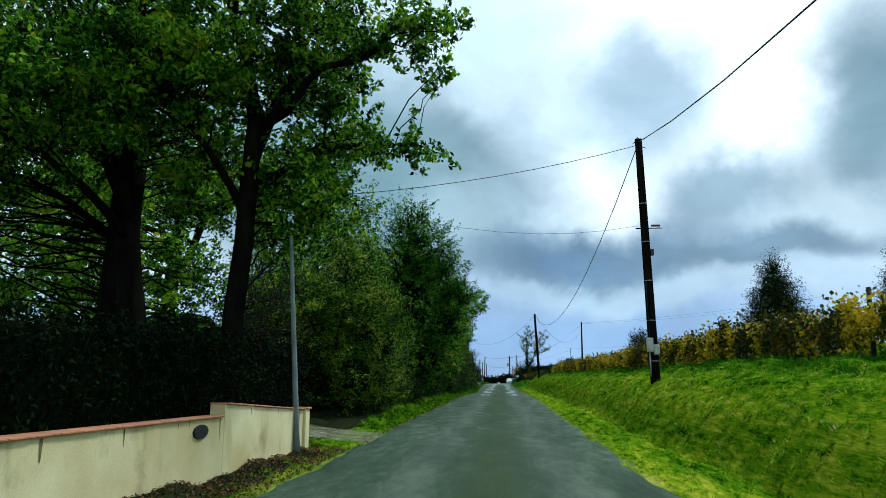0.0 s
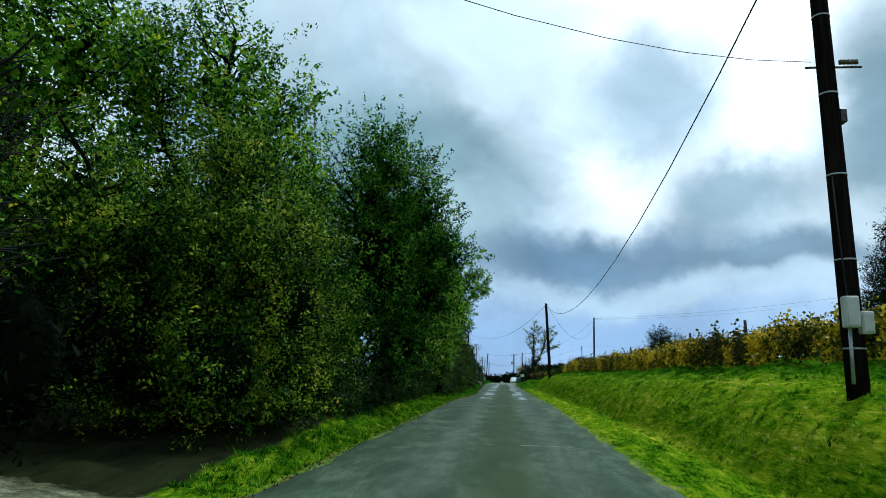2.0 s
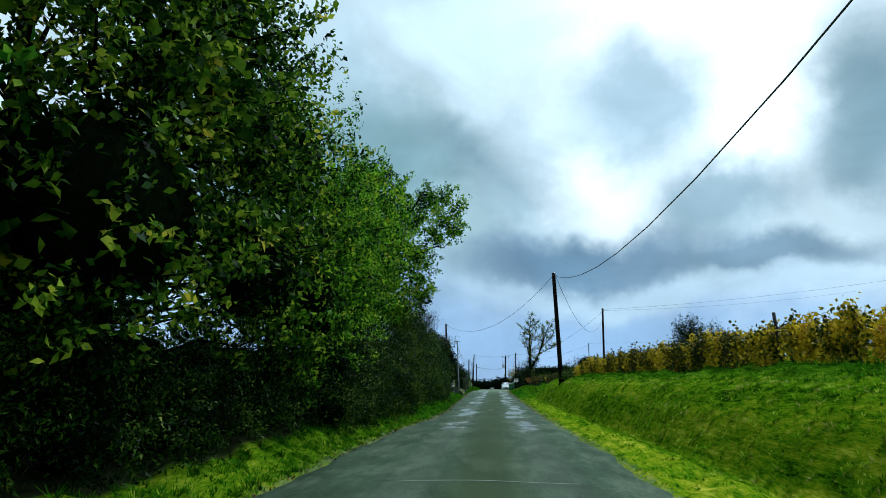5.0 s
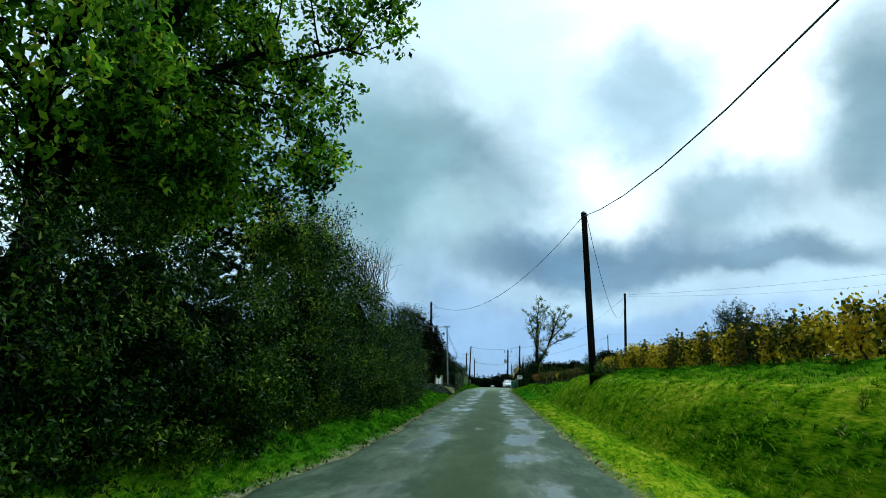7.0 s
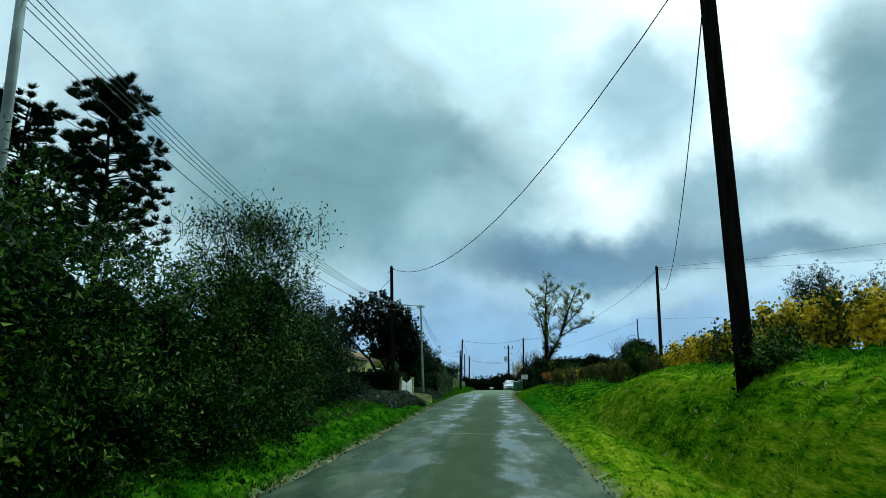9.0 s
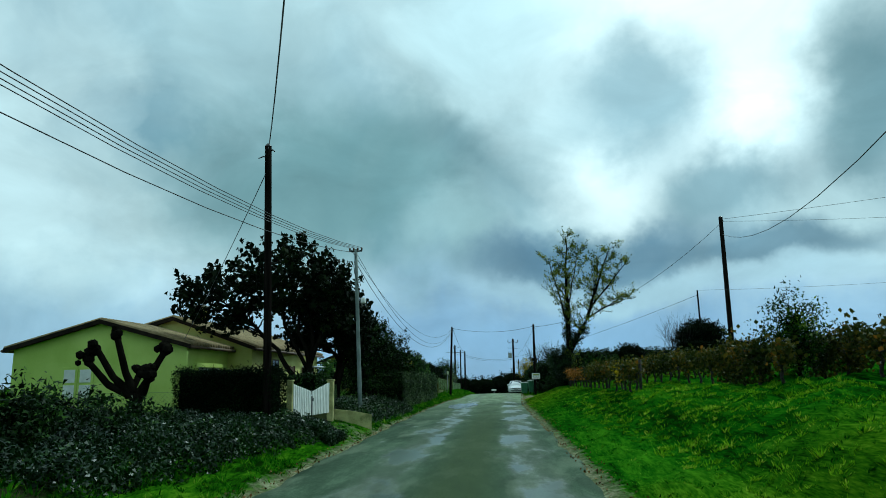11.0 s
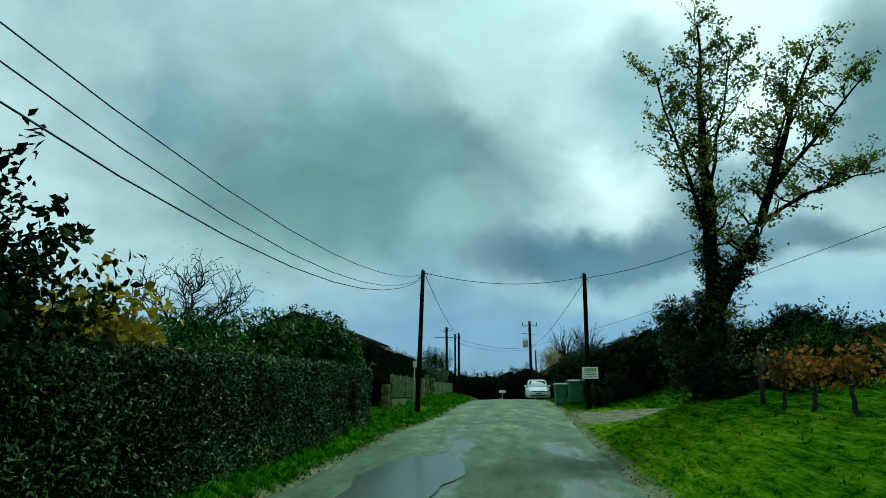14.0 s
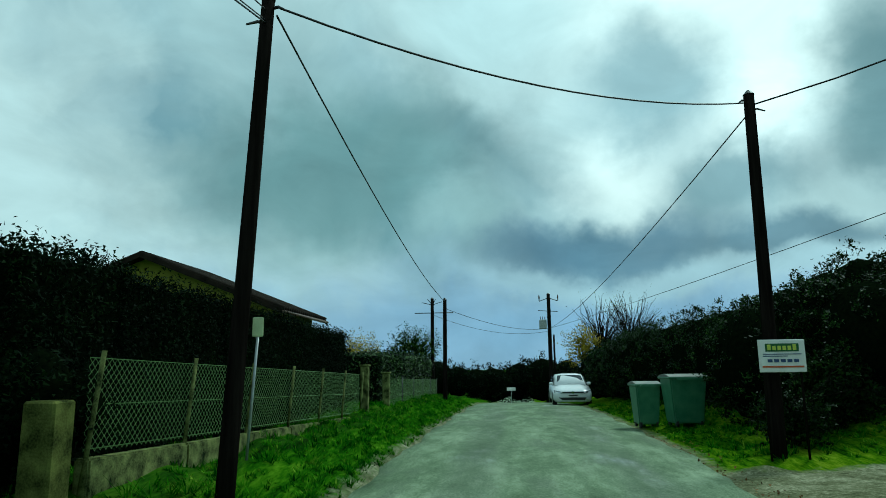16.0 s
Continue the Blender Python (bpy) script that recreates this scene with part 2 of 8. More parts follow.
LEAF_HEDGE = leafy("hedgerow_leaves", [(0.2, (0.001, 0.006, 0.001)), (0.54, (0.014, 0.042, 0.003)), (0.78, (0.078, 0.140, 0.006)), (0.97, (0.32, 0.38, 0.04))], patch=0.5)
NEEDLES = leafy("pine_needles", [(0.1, (0.001, 0.004, 0.001)), (0.6, (0.004, 0.013, 0.003)), (0.95, (0.012, 0.030, 0.007))], rough=0.6, glow=0.05)
GRASS = leafy("grass_blades", [(0.1, (0.014, 0.055, 0.001)), (0.38, (0.085, 0.215, 0.003)), (0.68, (0.24, 0.42, 0.006)), (0.95, (0.60, 0.62, 0.09))], rough=0.6, glow=0.3, patch=0.7, drift=3.2, spec=0.0)
GRASS_LUSH = leafy("lush_grass_blades", [(0.1, (0.004, 0.022, 0.001)), (0.4, (0.022, 0.100, 0.002)), (0.75, (0.080, 0.235, 0.005)), (0.97, (0.30, 0.42, 0.04))], rough=0.6, glow=0.3, patch=0.75, drift=5.0, spec=0.0)
GRASS_MID = leafy("meadow_grass_blades", [(0.1, (0.012, 0.048, 0.001)), (0.4, (0.085, 0.215, 0.003)), (0.7, (0.23, 0.40, 0.008)), (0.95, (0.48, 0.50, 0.06))], rough=0.6, glow=0.3, patch=0.7, drift=3.0, spec=0.0)
GRASS_STRAW = leafy("dry_grass_stalks", [(0.1, (0.16, 0.15, 0.03)), (0.5, (0.38, 0.33, 0.09)), (0.9, (0.62, 0.54, 0.22))], rough=0.7, glow=0.2, patch=0.3, spec=0.0)
BARK = surface("bark", (0.003, 0.0028, 0.002), (0.012, 0.011, 0.008), scale=5, rough=1.0, bump=0.8, stretch=(1, 1, 0.25), fine=30, spec=0.0)
TWIG = surface("twig_bark", (0.006, 0.005, 0.004), (0.022, 0.019, 0.014), scale=9, rough=0.9, bump=0.3)
VINEWOOD = surface("vine_wood", (0.010, 0.008, 0.007), (0.040, 0.030, 0.024), scale=20, rough=0.95, bump=0.6)
POLE_WOOD = surface("creosoted_wood", (0.004, 0.0035, 0.003), (0.016, 0.013, 0.011), scale=3, rough=0.75, bump=0.4, stretch=(6, 6, 0.4), fine=40, spec=0.0)
CONCRETE_POLE = surface("pole_concrete", (0.13, 0.155, 0.145), (0.25, 0.29, 0.27), scale=2.5, rough=0.8, bump=0.15)
CONCRETE = surface("weathered_concrete", (0.10, 0.10, 0.085), (0.32, 0.31, 0.27), scale=3.0, rough=0.9, bump=0.3)
RENDER_CREAM = surface("cream_render", (0.66, 0.54, 0.22), (0.86, 0.75, 0.40), scale=1.2, rough=0.9, bump=0.1)
RENDER_GREEN = surface("yellowed_render", (0.44, 0.56, 0.10), (0.60, 0.71, 0.18), scale=0.8, rough=0.9, bump=0.1)
RENDER_YELLOW = surface("warm_yellow_render", (0.54, 0.55, 0.13), (0.70, 0.69, 0.24), scale=0.8, rough=0.9, bump=0.1)
RENDER_OCHRE = surface("ochre_render", (0.17, 0.165, 0.012), (0.25, 0.24, 0.022), scale=0.6, rough=0.9, bump=0.1)
TERRACOTTA = surface("terracotta", (0.28, 0.10, 0.045), (0.52, 0.22, 0.10), scale=5, rough=0.85, bump=0.2, per_object=0.2)
DARK_TILE = surface("dark_roof_tile", (0.009, 0.007, 0.005), (0.026, 0.019, 0.013), scale=3, rough=0.95, bump=0.2, spec=0.1)
MOSSY = surface("mossy_concrete", (0.008, 0.015, 0.003), (0.23, 0.25, 0.085), scale=7.0, rough=0.95, bump=0.4, spec=0.1)
# mossy concrete again, coloured darker for the shadow the pillar stands in
SHADED_PILLAR = surface("shaded_mossy_pillar_concrete", (0.004, 0.009, 0.002), (0.16, 0.17, 0.045), scale=4.5, rough=0.95, bump=0.5, spec=0.05)
ROOF_TILE = surface("old_roof_tile", (0.15, 0.115, 0.05), (0.36, 0.27, 0.13), scale=3, rough=0.9, bump=0.2)
STAIN = surface("rust_stain", (0.10, 0.06, 0.02), (0.30, 0.20, 0.08), scale=6, rough=0.9, bump=0.0)
WHITE_PAINT = surface("white_paint", (0.66, 0.66, 0.62), (0.84, 0.84, 0.80), scale=4, rough=0.5, bump=0.05)
GALV = surface("galvanised_steel", (0.26, 0.28, 0.28), (0.42, 0.44, 0.44), scale=12, rough=0.5, bump=0.05, metal=0.6)
FENCE_WIRE = plain("fence_wire", (0.15, 0.24, 0.08), 0.6, spec=0.2)
WIRE = plain("cable_black", (0.012, 0.012, 0.013), 0.6)
STEEL = surface("dark_steel", (0.03, 0.03, 0.03), (0.09, 0.09, 0.09), scale=10, rough=0.5, metal=0.7, bump=0.05)
PORCELAIN = plain("insulator_porcelain", (0.10, 0.06, 0.04), 0.25)
NOTICE = surface("faded_notice", (0.50, 0.56, 0.30), (0.66, 0.72, 0.42), scale=6, rough=0.5, bump=0.02)
BOX_GREY = surface("cabinet_plastic", (0.42, 0.42, 0.38), (0.56, 0.56, 0.52), scale=5, rough=0.5, bump=0.03)
DARK = plain("dark_opening", (0.006, 0.006, 0.006), 0.9)
DOOR_BROWN = surface("brown_joinery", (0.06, 0.035, 0.02), (0.12, 0.07, 0.04), scale=5, rough=0.6, bump=0.1, stretch=(4, 4, 0.5))
GLASS_DARK = plain("window_glass", (0.02, 0.025, 0.03), 0.08)

# ---------------------------------------------------------------- building helpers
rng = np.random.default_rng(7)


def empty(name, place=(0, 0, 0), label="", category="", group="", kind=""):
    ob = new(name)
    ob.location = place
    ob.empty_display_size = 0.2
    return tagged(ob, label, category, group, kind)


def hang(ob, parent):
    """Makes ob a child that stays where it is in the world."""
    ob.parent = parent
    if not parent.parent:
        ob.matrix_parent_inverse = Matrix.Translation(-parent.location)
    return ob


def mesh_ob(name, verts, faces, material, parent=None, label="", smooth=False):
    """A mesh object from arrays; faces all have the same number of corners."""
    verts, faces = np.asarray(verts, np.float32), np.asarray(faces, np.int32)
    me = bpy.data.meshes.new(name)
    me.vertices.add(len(verts))
    me.vertices.foreach_set("co", verts.ravel())
    n, k = faces.shape
    me.loops.add(n * k)
    me.loops.foreach_set("vertex_index", faces.ravel())
    me.polygons.add(n)
    me.polygons.foreach_set("loop_start", np.arange(0, n * k, k, dtype=np.int32))
    if smooth:
        me.polygons.foreach_set("use_smooth", np.ones(n, bool))
    me.update(calc_edges=True)
    me.materials.append(material)
    ob = new(name, me)
    if label:
        ob["label"] = label
    return hang(ob, parent) if parent else ob


def part(name, bm, material, parent=None, label="", smooth=False):
    """Links a bmesh as one mesh object under a thing or a part."""
    me = bpy.data.meshes.new(name)
    if smooth:
        for f in bm.faces:
            f.smooth = True
    bm.to_mesh(me)
    bm.free()
    me.materials.append(material)
    ob = new(name, me)
    if label:
        ob["label"] = label
    return hang(ob, parent) if parent else ob


def box(bm, lo, hi, bevel=0.0):
    lo, hi = Vector(lo), Vector(hi)
    got = bmesh.ops.create_cube(bm, size=1.0, matrix=Matrix.Translation((lo + hi) / 2) @ Matrix.Diagonal((*(hi - lo), 1)))
    if bevel:
        edges = list({e for v in got["verts"] for e in v.link_edges})
        bmesh.ops.bevel(bm, geom=edges, offset=bevel, segments=1, affect="EDGES", profile=0.6)
    return bm


def box_bm(lo, hi, bevel=0.0):
    return box(bmesh.new(), lo, hi, bevel)


def tubes(paths, sides=7):
    """Verts and quads of tapered round tubes; each path is rows of x, y, z, radius."""
    vs, fs, at = [], [], 0
    ang = np.linspace(0, 2 * np.pi, sides, endpoint=False)
    for path in paths:
        p = np.asarray(path, float)
        c, r = p[:, :3], p[:, 3]
        d = np.gradient(c, axis=0)
        d /= np.linalg.norm(d, axis=1, keepdims=True) + 1e-9
        ref = np.where(np.abs(d[:, 2:3]) > 0.9, [[1.0, 0, 0]], [[0, 0, 1.0]])
        a = np.cross(d, ref)
        a /= np.linalg.norm(a, axis=1, keepdims=True) + 1e-9
        b = np.cross(d, a)
        ring = c[:, None] + r[:, None, None] * (np.cos(ang)[None, :, None] * a[:, None] + np.sin(ang)[None, :, None] * b[:, None])
        n = len(p)
        vs.append(ring.reshape(-1, 3))
        i = np.arange(n - 1)[:, None] * sides
        j = np.arange(sides)[None]
        k = (np.arange(sides)[None] + 1) % sides
        fs.append(np.stack([i + j, i + k, i + sides + k, i + sides + j], -1).reshape(-1, 4) + at)
        # closed ends, as fans of degenerate-free quads
        for end, flip in ((0, True), (n - 1, False)):
            o = at + end * sides
            for q in range(1, sides - 2, 2):
                quad = [o, o + q, o + q + 1, o + q + 2]
                fs.append(np.array([quad[::-1] if flip else quad]))
        at += n * sides
    return np.concatenate(vs), np.concatenate(fs)


def bend(a, b, r0, r1, sag=0.0, steps=6, wob=0.0):
    """A curved tapered path from a to b; sag lifts (or drops) its middle; wob makes it crooked."""
    a, b = np.asarray(a, float), np.asarray(b, float)
    t = np.linspace(0, 1, steps)[:, None]
    c = a + (b - a) * t
    c[:, 2] += sag * 4 * (t[:, 0] * (1 - t[:, 0]))
    if wob:
        c[1:-1] += rng.normal(0, wob, (steps - 2, 3))
    return np.c_[c, r0 + (r1 - r0) * t[:, 0]]


def leaves(centres, size, up=0.35, outward=None, ratio=0.55, spread=0.35, droop=0.0, simple=False):
    """Verts and faces of single leaf blades at the given centres: pointed, folded a little along the rib."""
    n = len(centres)
    d = rng.normal(size=(n, 3))
    d[:, 2] -= droop
    d /= np.linalg.norm(d, axis=1, keepdims=True)
    nn = rng.normal(size=(n, 3)) * (1 - up) + np.array([0, 0, up * 1.6])
    if outward is not None:
        nn += outward * 0.8
    side = np.cross(d, nn)
    side /= np.linalg.norm(side, axis=1, keepdims=True) + 1e-9
    nrm = np.cross(side, d)
    s = size * (1 + spread * rng.uniform(-1, 1, n))[:, None]
    c = np.asarray(centres)
    fold = nrm * s * 0.12
    if simple:
        v = np.stack([c - d * s * 0.5 - side * s * ratio * 0.35, c - d * s * 0.3 + side * s * ratio * 0.6, c + d * s * 0.6], 1)
        return v.reshape(-1, 3), np.arange(n * 3).reshape(n, 3)
    v = np.stack([c - d * s * 0.5, c + side * s * ratio * 0.5 - d * s * 0.05 + fold, c + d * s * 0.5, c - side * s * ratio * 0.5 - d * s * 0.05 + fold], 1)
    return v.reshape(-1, 3), np.arange(n * 4).reshape(n, 4)


def in_blobs(blobs, count, shell=0.55):
    """Points inside ellipsoids (centre, radii), mostly near their skins, shared out by size."""
    vol = np.array([np.prod(r) ** (2 / 3) for _, r in blobs])
    pick = rng.choice(len(blobs), count, p=vol / vol.sum())
    d = rng.normal(size=(count, 3))
    d /= np.linalg.norm(d, axis=1, keepdims=True)
    rad = (shell + (1 - shell) * rng.uniform(0, 1, count) ** 0.7) * rng.uniform(0.82, 1.12, count)
    c, r = np.array([b[0] for b in blobs], float)[pick], np.array([b[1] for b in blobs], float)[pick]
    return c + d * r * rad[:, None], d


def foliage(blobs, clumps, per, size, clump=0.28, shell=0.55, inner=0.12, floor_z=None, ratio=0.55, droop=0.0, up=0.35, sprig=0.45, simple=False):
    """Leaves of a crown: sprays of leaf blades that point out and up near the skins of the blobs, with broader ones within that keep it dense."""
    pts, d = in_blobs(blobs, clumps, shell)
    axis = d + rng.normal(0, 0.35, d.shape) + np.array([0, 0, 0.45])
    axis /= np.linalg.norm(axis, axis=1, keepdims=True)
    reach = sprig * rng.uniform(0.5, 1.6, clumps)
    t = rng.uniform(-0.6, 1.0, clumps * per)
    thin = clump * np.where(t > 0, 1.0 - 0.6 * t, 1.0)
    c = np.repeat(pts, per, 0) + np.repeat(axis * reach[:, None], per, 0) * t[:, None] + rng.normal(0, 1, (clumps * per, 3)) * thin[:, None] * np.array([0.8, 0.8, 0.65])
    out = np.repeat(d, per, 0)
    if floor_z is not None:
        keep = c[:, 2] > floor_z
        c, out = c[keep], out[keep]
    v, f = leaves(c, size, outward=out, ratio=ratio, droop=droop, up=up, simple=simple)
    if inner:
        n2 = int(clumps * per * inner)
        p2, d2 = in_blobs(blobs, n2, 0.1)
        if floor_z is not None:
            p2 = p2[p2[:, 2] > floor_z]
        ctr = np.array([b[0] for b in blobs])
        near = ctr[np.argmin(((p2[:, None] - ctr[None]) ** 2).sum(-1), 1)]
        p2 = near + (p2 - near) * 0.72
        v2, f2 = leaves(p2, size * 1.6, ratio=0.8, simple=simple)
        v, f = np.concatenate([v, v2]), np.concatenate([f, f2 + len(v)])
    return v, f, pts


def limbs_to(pts, stem, count, r0=0.05, r1=0.008, lift=0.2):
    """Branches from a stem (rows of x, y, z, radius) out to some of the clumps."""
    stem = np.asarray(stem, float)
    out = []
    for p in pts[rng.choice(len(pts), min(count, len(pts)), replace=False)]:
        below = stem[stem[:, 2] < p[2] - 0.2]
        src = below if len(below) else stem[:1]
        q = src[np.argmin(np.linalg.norm(src[:, :3] - p, axis=1) + rng.uniform(0, 1.0, len(src)))]
        out.append(bend(q[:3], p, min(r0, q[3] * 0.6), r1, sag=lift * rng.uniform(-0.3, 1), steps=6, wob=0.06 * np.linalg.norm(p - q[:3]) / 2))
    return out


def tree(name, base, stems, blobs, clumps, per, size, leaf, label, category="tree", group="", clump=0.28, shell=0.55, inner=0.12, twigs=40, twig_r=0.05, bark=None, floor_z=None, droop=0.0, ratio=0.55, leaf_part="crown", kind="", sprig=0.45, simple=False, core=0.0, core_top=99.0):
    """A tree or shrub: stems (paths), limbs out to the clumps, and a crown of leaves."""
    th = empty(name, base, label, category, group, kind)
    v, f, pts = foliage(blobs, clumps, per, size, clump, shell, inner, floor_z, ratio, droop, sprig=sprig, simple=simple)
    bark = bark or BARK
    for n_, s in enumerate(stems):
        vs, fs = tubes([s], 10)
        mesh_ob("trunk", vs, fs, bark, th, smooth=True)
    if twigs:
        dense = []
        for s in stems:
            s = np.asarray(s, float)
            t = np.linspace(0, len(s) - 1, 4 * len(s))
            dense.append(np.stack([np.interp(t, np.arange(len(s)), s[:, k]) for k in range(4)], 1))
        dense = np.concatenate(dense)
        vs, fs = tubes(limbs_to(pts, dense, twigs, twig_r), 5)
        tagged(mesh_ob("brushwood", vs, fs, bark, th, smooth=True), kind="stuff")
    mesh_ob(leaf_part, v, f, leaf, th)
    # near-black lumps within the crown, standing for the shade inside it
    if core:
        cores([b_ for b_ in blobs if b_[0][2] - base[2] < core_top], th, core)
    return th


# near-black colour that stands for shade deep in foliage
CORE = surface("foliage_shade_core", (0.0015, 0.003, 0.0015), (0.005, 0.008, 0.003), scale=14, rough=0.95, bump=0.6, spec=0.0)


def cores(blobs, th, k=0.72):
    """Near-black lumps well under the leaves: a dense hedge's inner shade put into solid colour."""
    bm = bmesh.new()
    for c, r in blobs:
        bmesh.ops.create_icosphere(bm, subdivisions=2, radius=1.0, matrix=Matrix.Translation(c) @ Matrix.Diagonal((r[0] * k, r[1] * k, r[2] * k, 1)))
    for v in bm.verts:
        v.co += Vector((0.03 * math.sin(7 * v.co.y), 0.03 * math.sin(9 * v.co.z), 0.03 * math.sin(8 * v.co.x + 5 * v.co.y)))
    tagged(part("shade_core", bm, CORE, th, smooth=True), kind="stuff")


def block_hedge(name, base, boxes, size, density, leaf, label, group="", rough=0.05, simple=True):
    """A clipped hedge: a near-black core for its inner shade, under a skin of small leaves on its trimmed faces."""
    th = empty(name, base, label, "hedge", group)
    pts, outs = [], []
    for lo, hi in boxes:
        lo, hi = np.array(lo, float), np.array(hi, float)
        e = hi - lo
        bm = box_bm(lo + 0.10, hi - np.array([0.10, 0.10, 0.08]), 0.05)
        part("shade_core", bm, CORE, th)
        for ax, sgn in ((0, 1), (0, -1), (1, 1), (1, -1), (2, 1)):
            o = [k for k in range(3) if k != ax]
            n = int(e[o[0]] * e[o[1]] * density)
            p = lo + rng.uniform(0, 1, (n, 3)) * e
            wave = 0.05 * np.sin(p[:, o[0]] * 2.3) + 0.04 * np.sin(p[:, o[1]] * 4.1 + 1)
            p[:, ax] = (hi[ax] if sgn > 0 else lo[ax]) + sgn * (wave * 0.8 + rng.normal(0, rough, n) - np.abs(rng.normal(0, rough, n)))
            d = np.zeros((n, 3))
            d[:, ax] = sgn
            pts.append(p)
            outs.append(d)
    c, d = np.concatenate(pts), np.concatenate(outs)
    v, f = leaves(c, size, outward=d * 1.2, up=0.2, simple=simple)
    mesh_ob("foliage", v, f, leaf, th)
    return th


def wire(a, b, sag, r=0.012, steps=14):
    a, b = np.asarray(a, float), np.asarray(b, float)
    t = np.linspace(0, 1, steps)
    c = a + (b - a) * t[:, None]
    c[:, 2] -= sag * 4 * t * (1 - t)
    return np.c_[c, np.full(steps, r)]


def cable(a, b, sag, r=0.012, label="thin black overhead cable slung between poles"):
    v, f = tubes([wire(a, b, sag, r)], 5)
    return tagged(mesh_ob("overhead_cable", v, f, WIRE, smooth=True), label, "cable", "overhead cables")


# ---------------------------------------------------------------- ground and road
def road_left(y):
    return np.interp(y, [-60, 10, 24, 50, 57, 61, 68, 78, 90, 104, 112, 125, 135, 142, 150, 160], [-3.15, -3.15, -3.2, -3.15, -2.95, -2.55, -2.35, -2.65, -2.75, -3.05, -3.25, -3.38, -3.3, -2.75, -2.75, -2.6])


def road_right(y):
    return np.interp(y, [-60, 20, 36, 48, 60, 78, 90, 107, 125, 136, 147, 170], [2.2, 2.2, 2.3, 2.4, 2.07, 1.9, 1.87, 1.78, 1.62, 1.85, 2.2, 2.4])


def road_level(y):
    return np.interp(y, [-2000, 150, 158, 166, 176, 190, 230, 300, 3000], [0, 0, -0.06, -0.22, -0.6, -1.3, -3.2, -4.0, -4.0])


RIGHT = [
    (-60, [(0, -.03), (.3, .04), (.8, .13), (1.08, .04), (1.25, .0), (1.45, .38), (1.8, .92), (2.35, 1.38), (3.1, 1.62), (5, 1.95), (8, 2.3), (14, 2.9), (40, 5), (120, 7), (3000, 7)]),
    (20, [(0, -.03), (.3, .04), (.8, .13), (1.1, .04), (1.3, .0), (1.5, .38), (1.85, .92), (2.4, 1.40), (3.1, 1.62), (5, 1.95), (8, 2.3), (14, 2.9), (40, 5), (120, 7), (3000, 7)]),
    (34, [(0, -.03), (.3, .04), (.9, .14), (1.3, .03), (1.5, -.02), (1.72, .36), (2.08, .92), (2.6, 1.40), (3.35, 1.62), (5, 1.92), (8, 2.3), (14, 2.9), (40, 5), (120, 7), (3000, 7)]),
    (88, [(0, -.03), (.3, .04), (.9, .14), (1.35, .03), (1.55, -.02), (1.78, .42), (2.1, 1.0), (2.5, 1.48), (3.3, 1.66), (5, 1.9), (8, 2.2), (14, 2.8), (40, 5), (120, 7), (3000, 7)]),
    (98, [(0, -.03), (.4, .05), (1.3, .16), (1.8, .22), (2.6, .72), (3.4, 1.02), (5, 1.28), (8, 1.5), (14, 2.0), (40, 4), (120, 6.5), (3000, 6.5)]),
    (107, [(0, -.03), (.4, .05), (1.3, .2), (1.9, .38), (2.7, .85), (3.5, 1.05), (5, 1.22), (8, 1.42), (14, 1.9), (40, 3.8), (120, 6), (3000, 6)]),
    (116, [(0, -.03), (.3, .07), (0.9, .27), (2.3, .82), (4, 1.10), (7, 1.35), (13, 1.9), (40, 3.8), (120, 6), (3000, 6)]),
    (133, [(0, -.03), (.3, .06), (0.9, .28), (2.3, .86), (4, 1.10), (7, 1.45), (13, 2.2), (40, 4.0), (120, 6), (3000, 6)]),
    (137.5, [(0, -.03), (.5, 0), (1.2, .02), (3, .06), (7, .15), (13, 1.0), (40, 3.5), (120, 6), (3000, 6)]),
    (144.2, [(0, -.03), (.5, 0), (1.2, .02), (3, .05), (7, .10), (13, .8), (40, 3.5), (120, 6), (3000, 6)]),
    (148, [(0, -.03), (.5, .02), (1.2, .12), (2.4, .40), (4.5, .8), (8, 1.3), (40, 3.0), (120, 5), (3000, 5)]),
    (185, [(0, -.03), (.5, .02), (1.2, .12), (2.4, .40), (4.5, .8), (8, 1.3), (40, 3.0), (120, 5), (3000, 5)]),
    (230, [(0, -.03), (1, .1), (8, .3), (40, .5), (120, 1), (3000, 1)]),
]
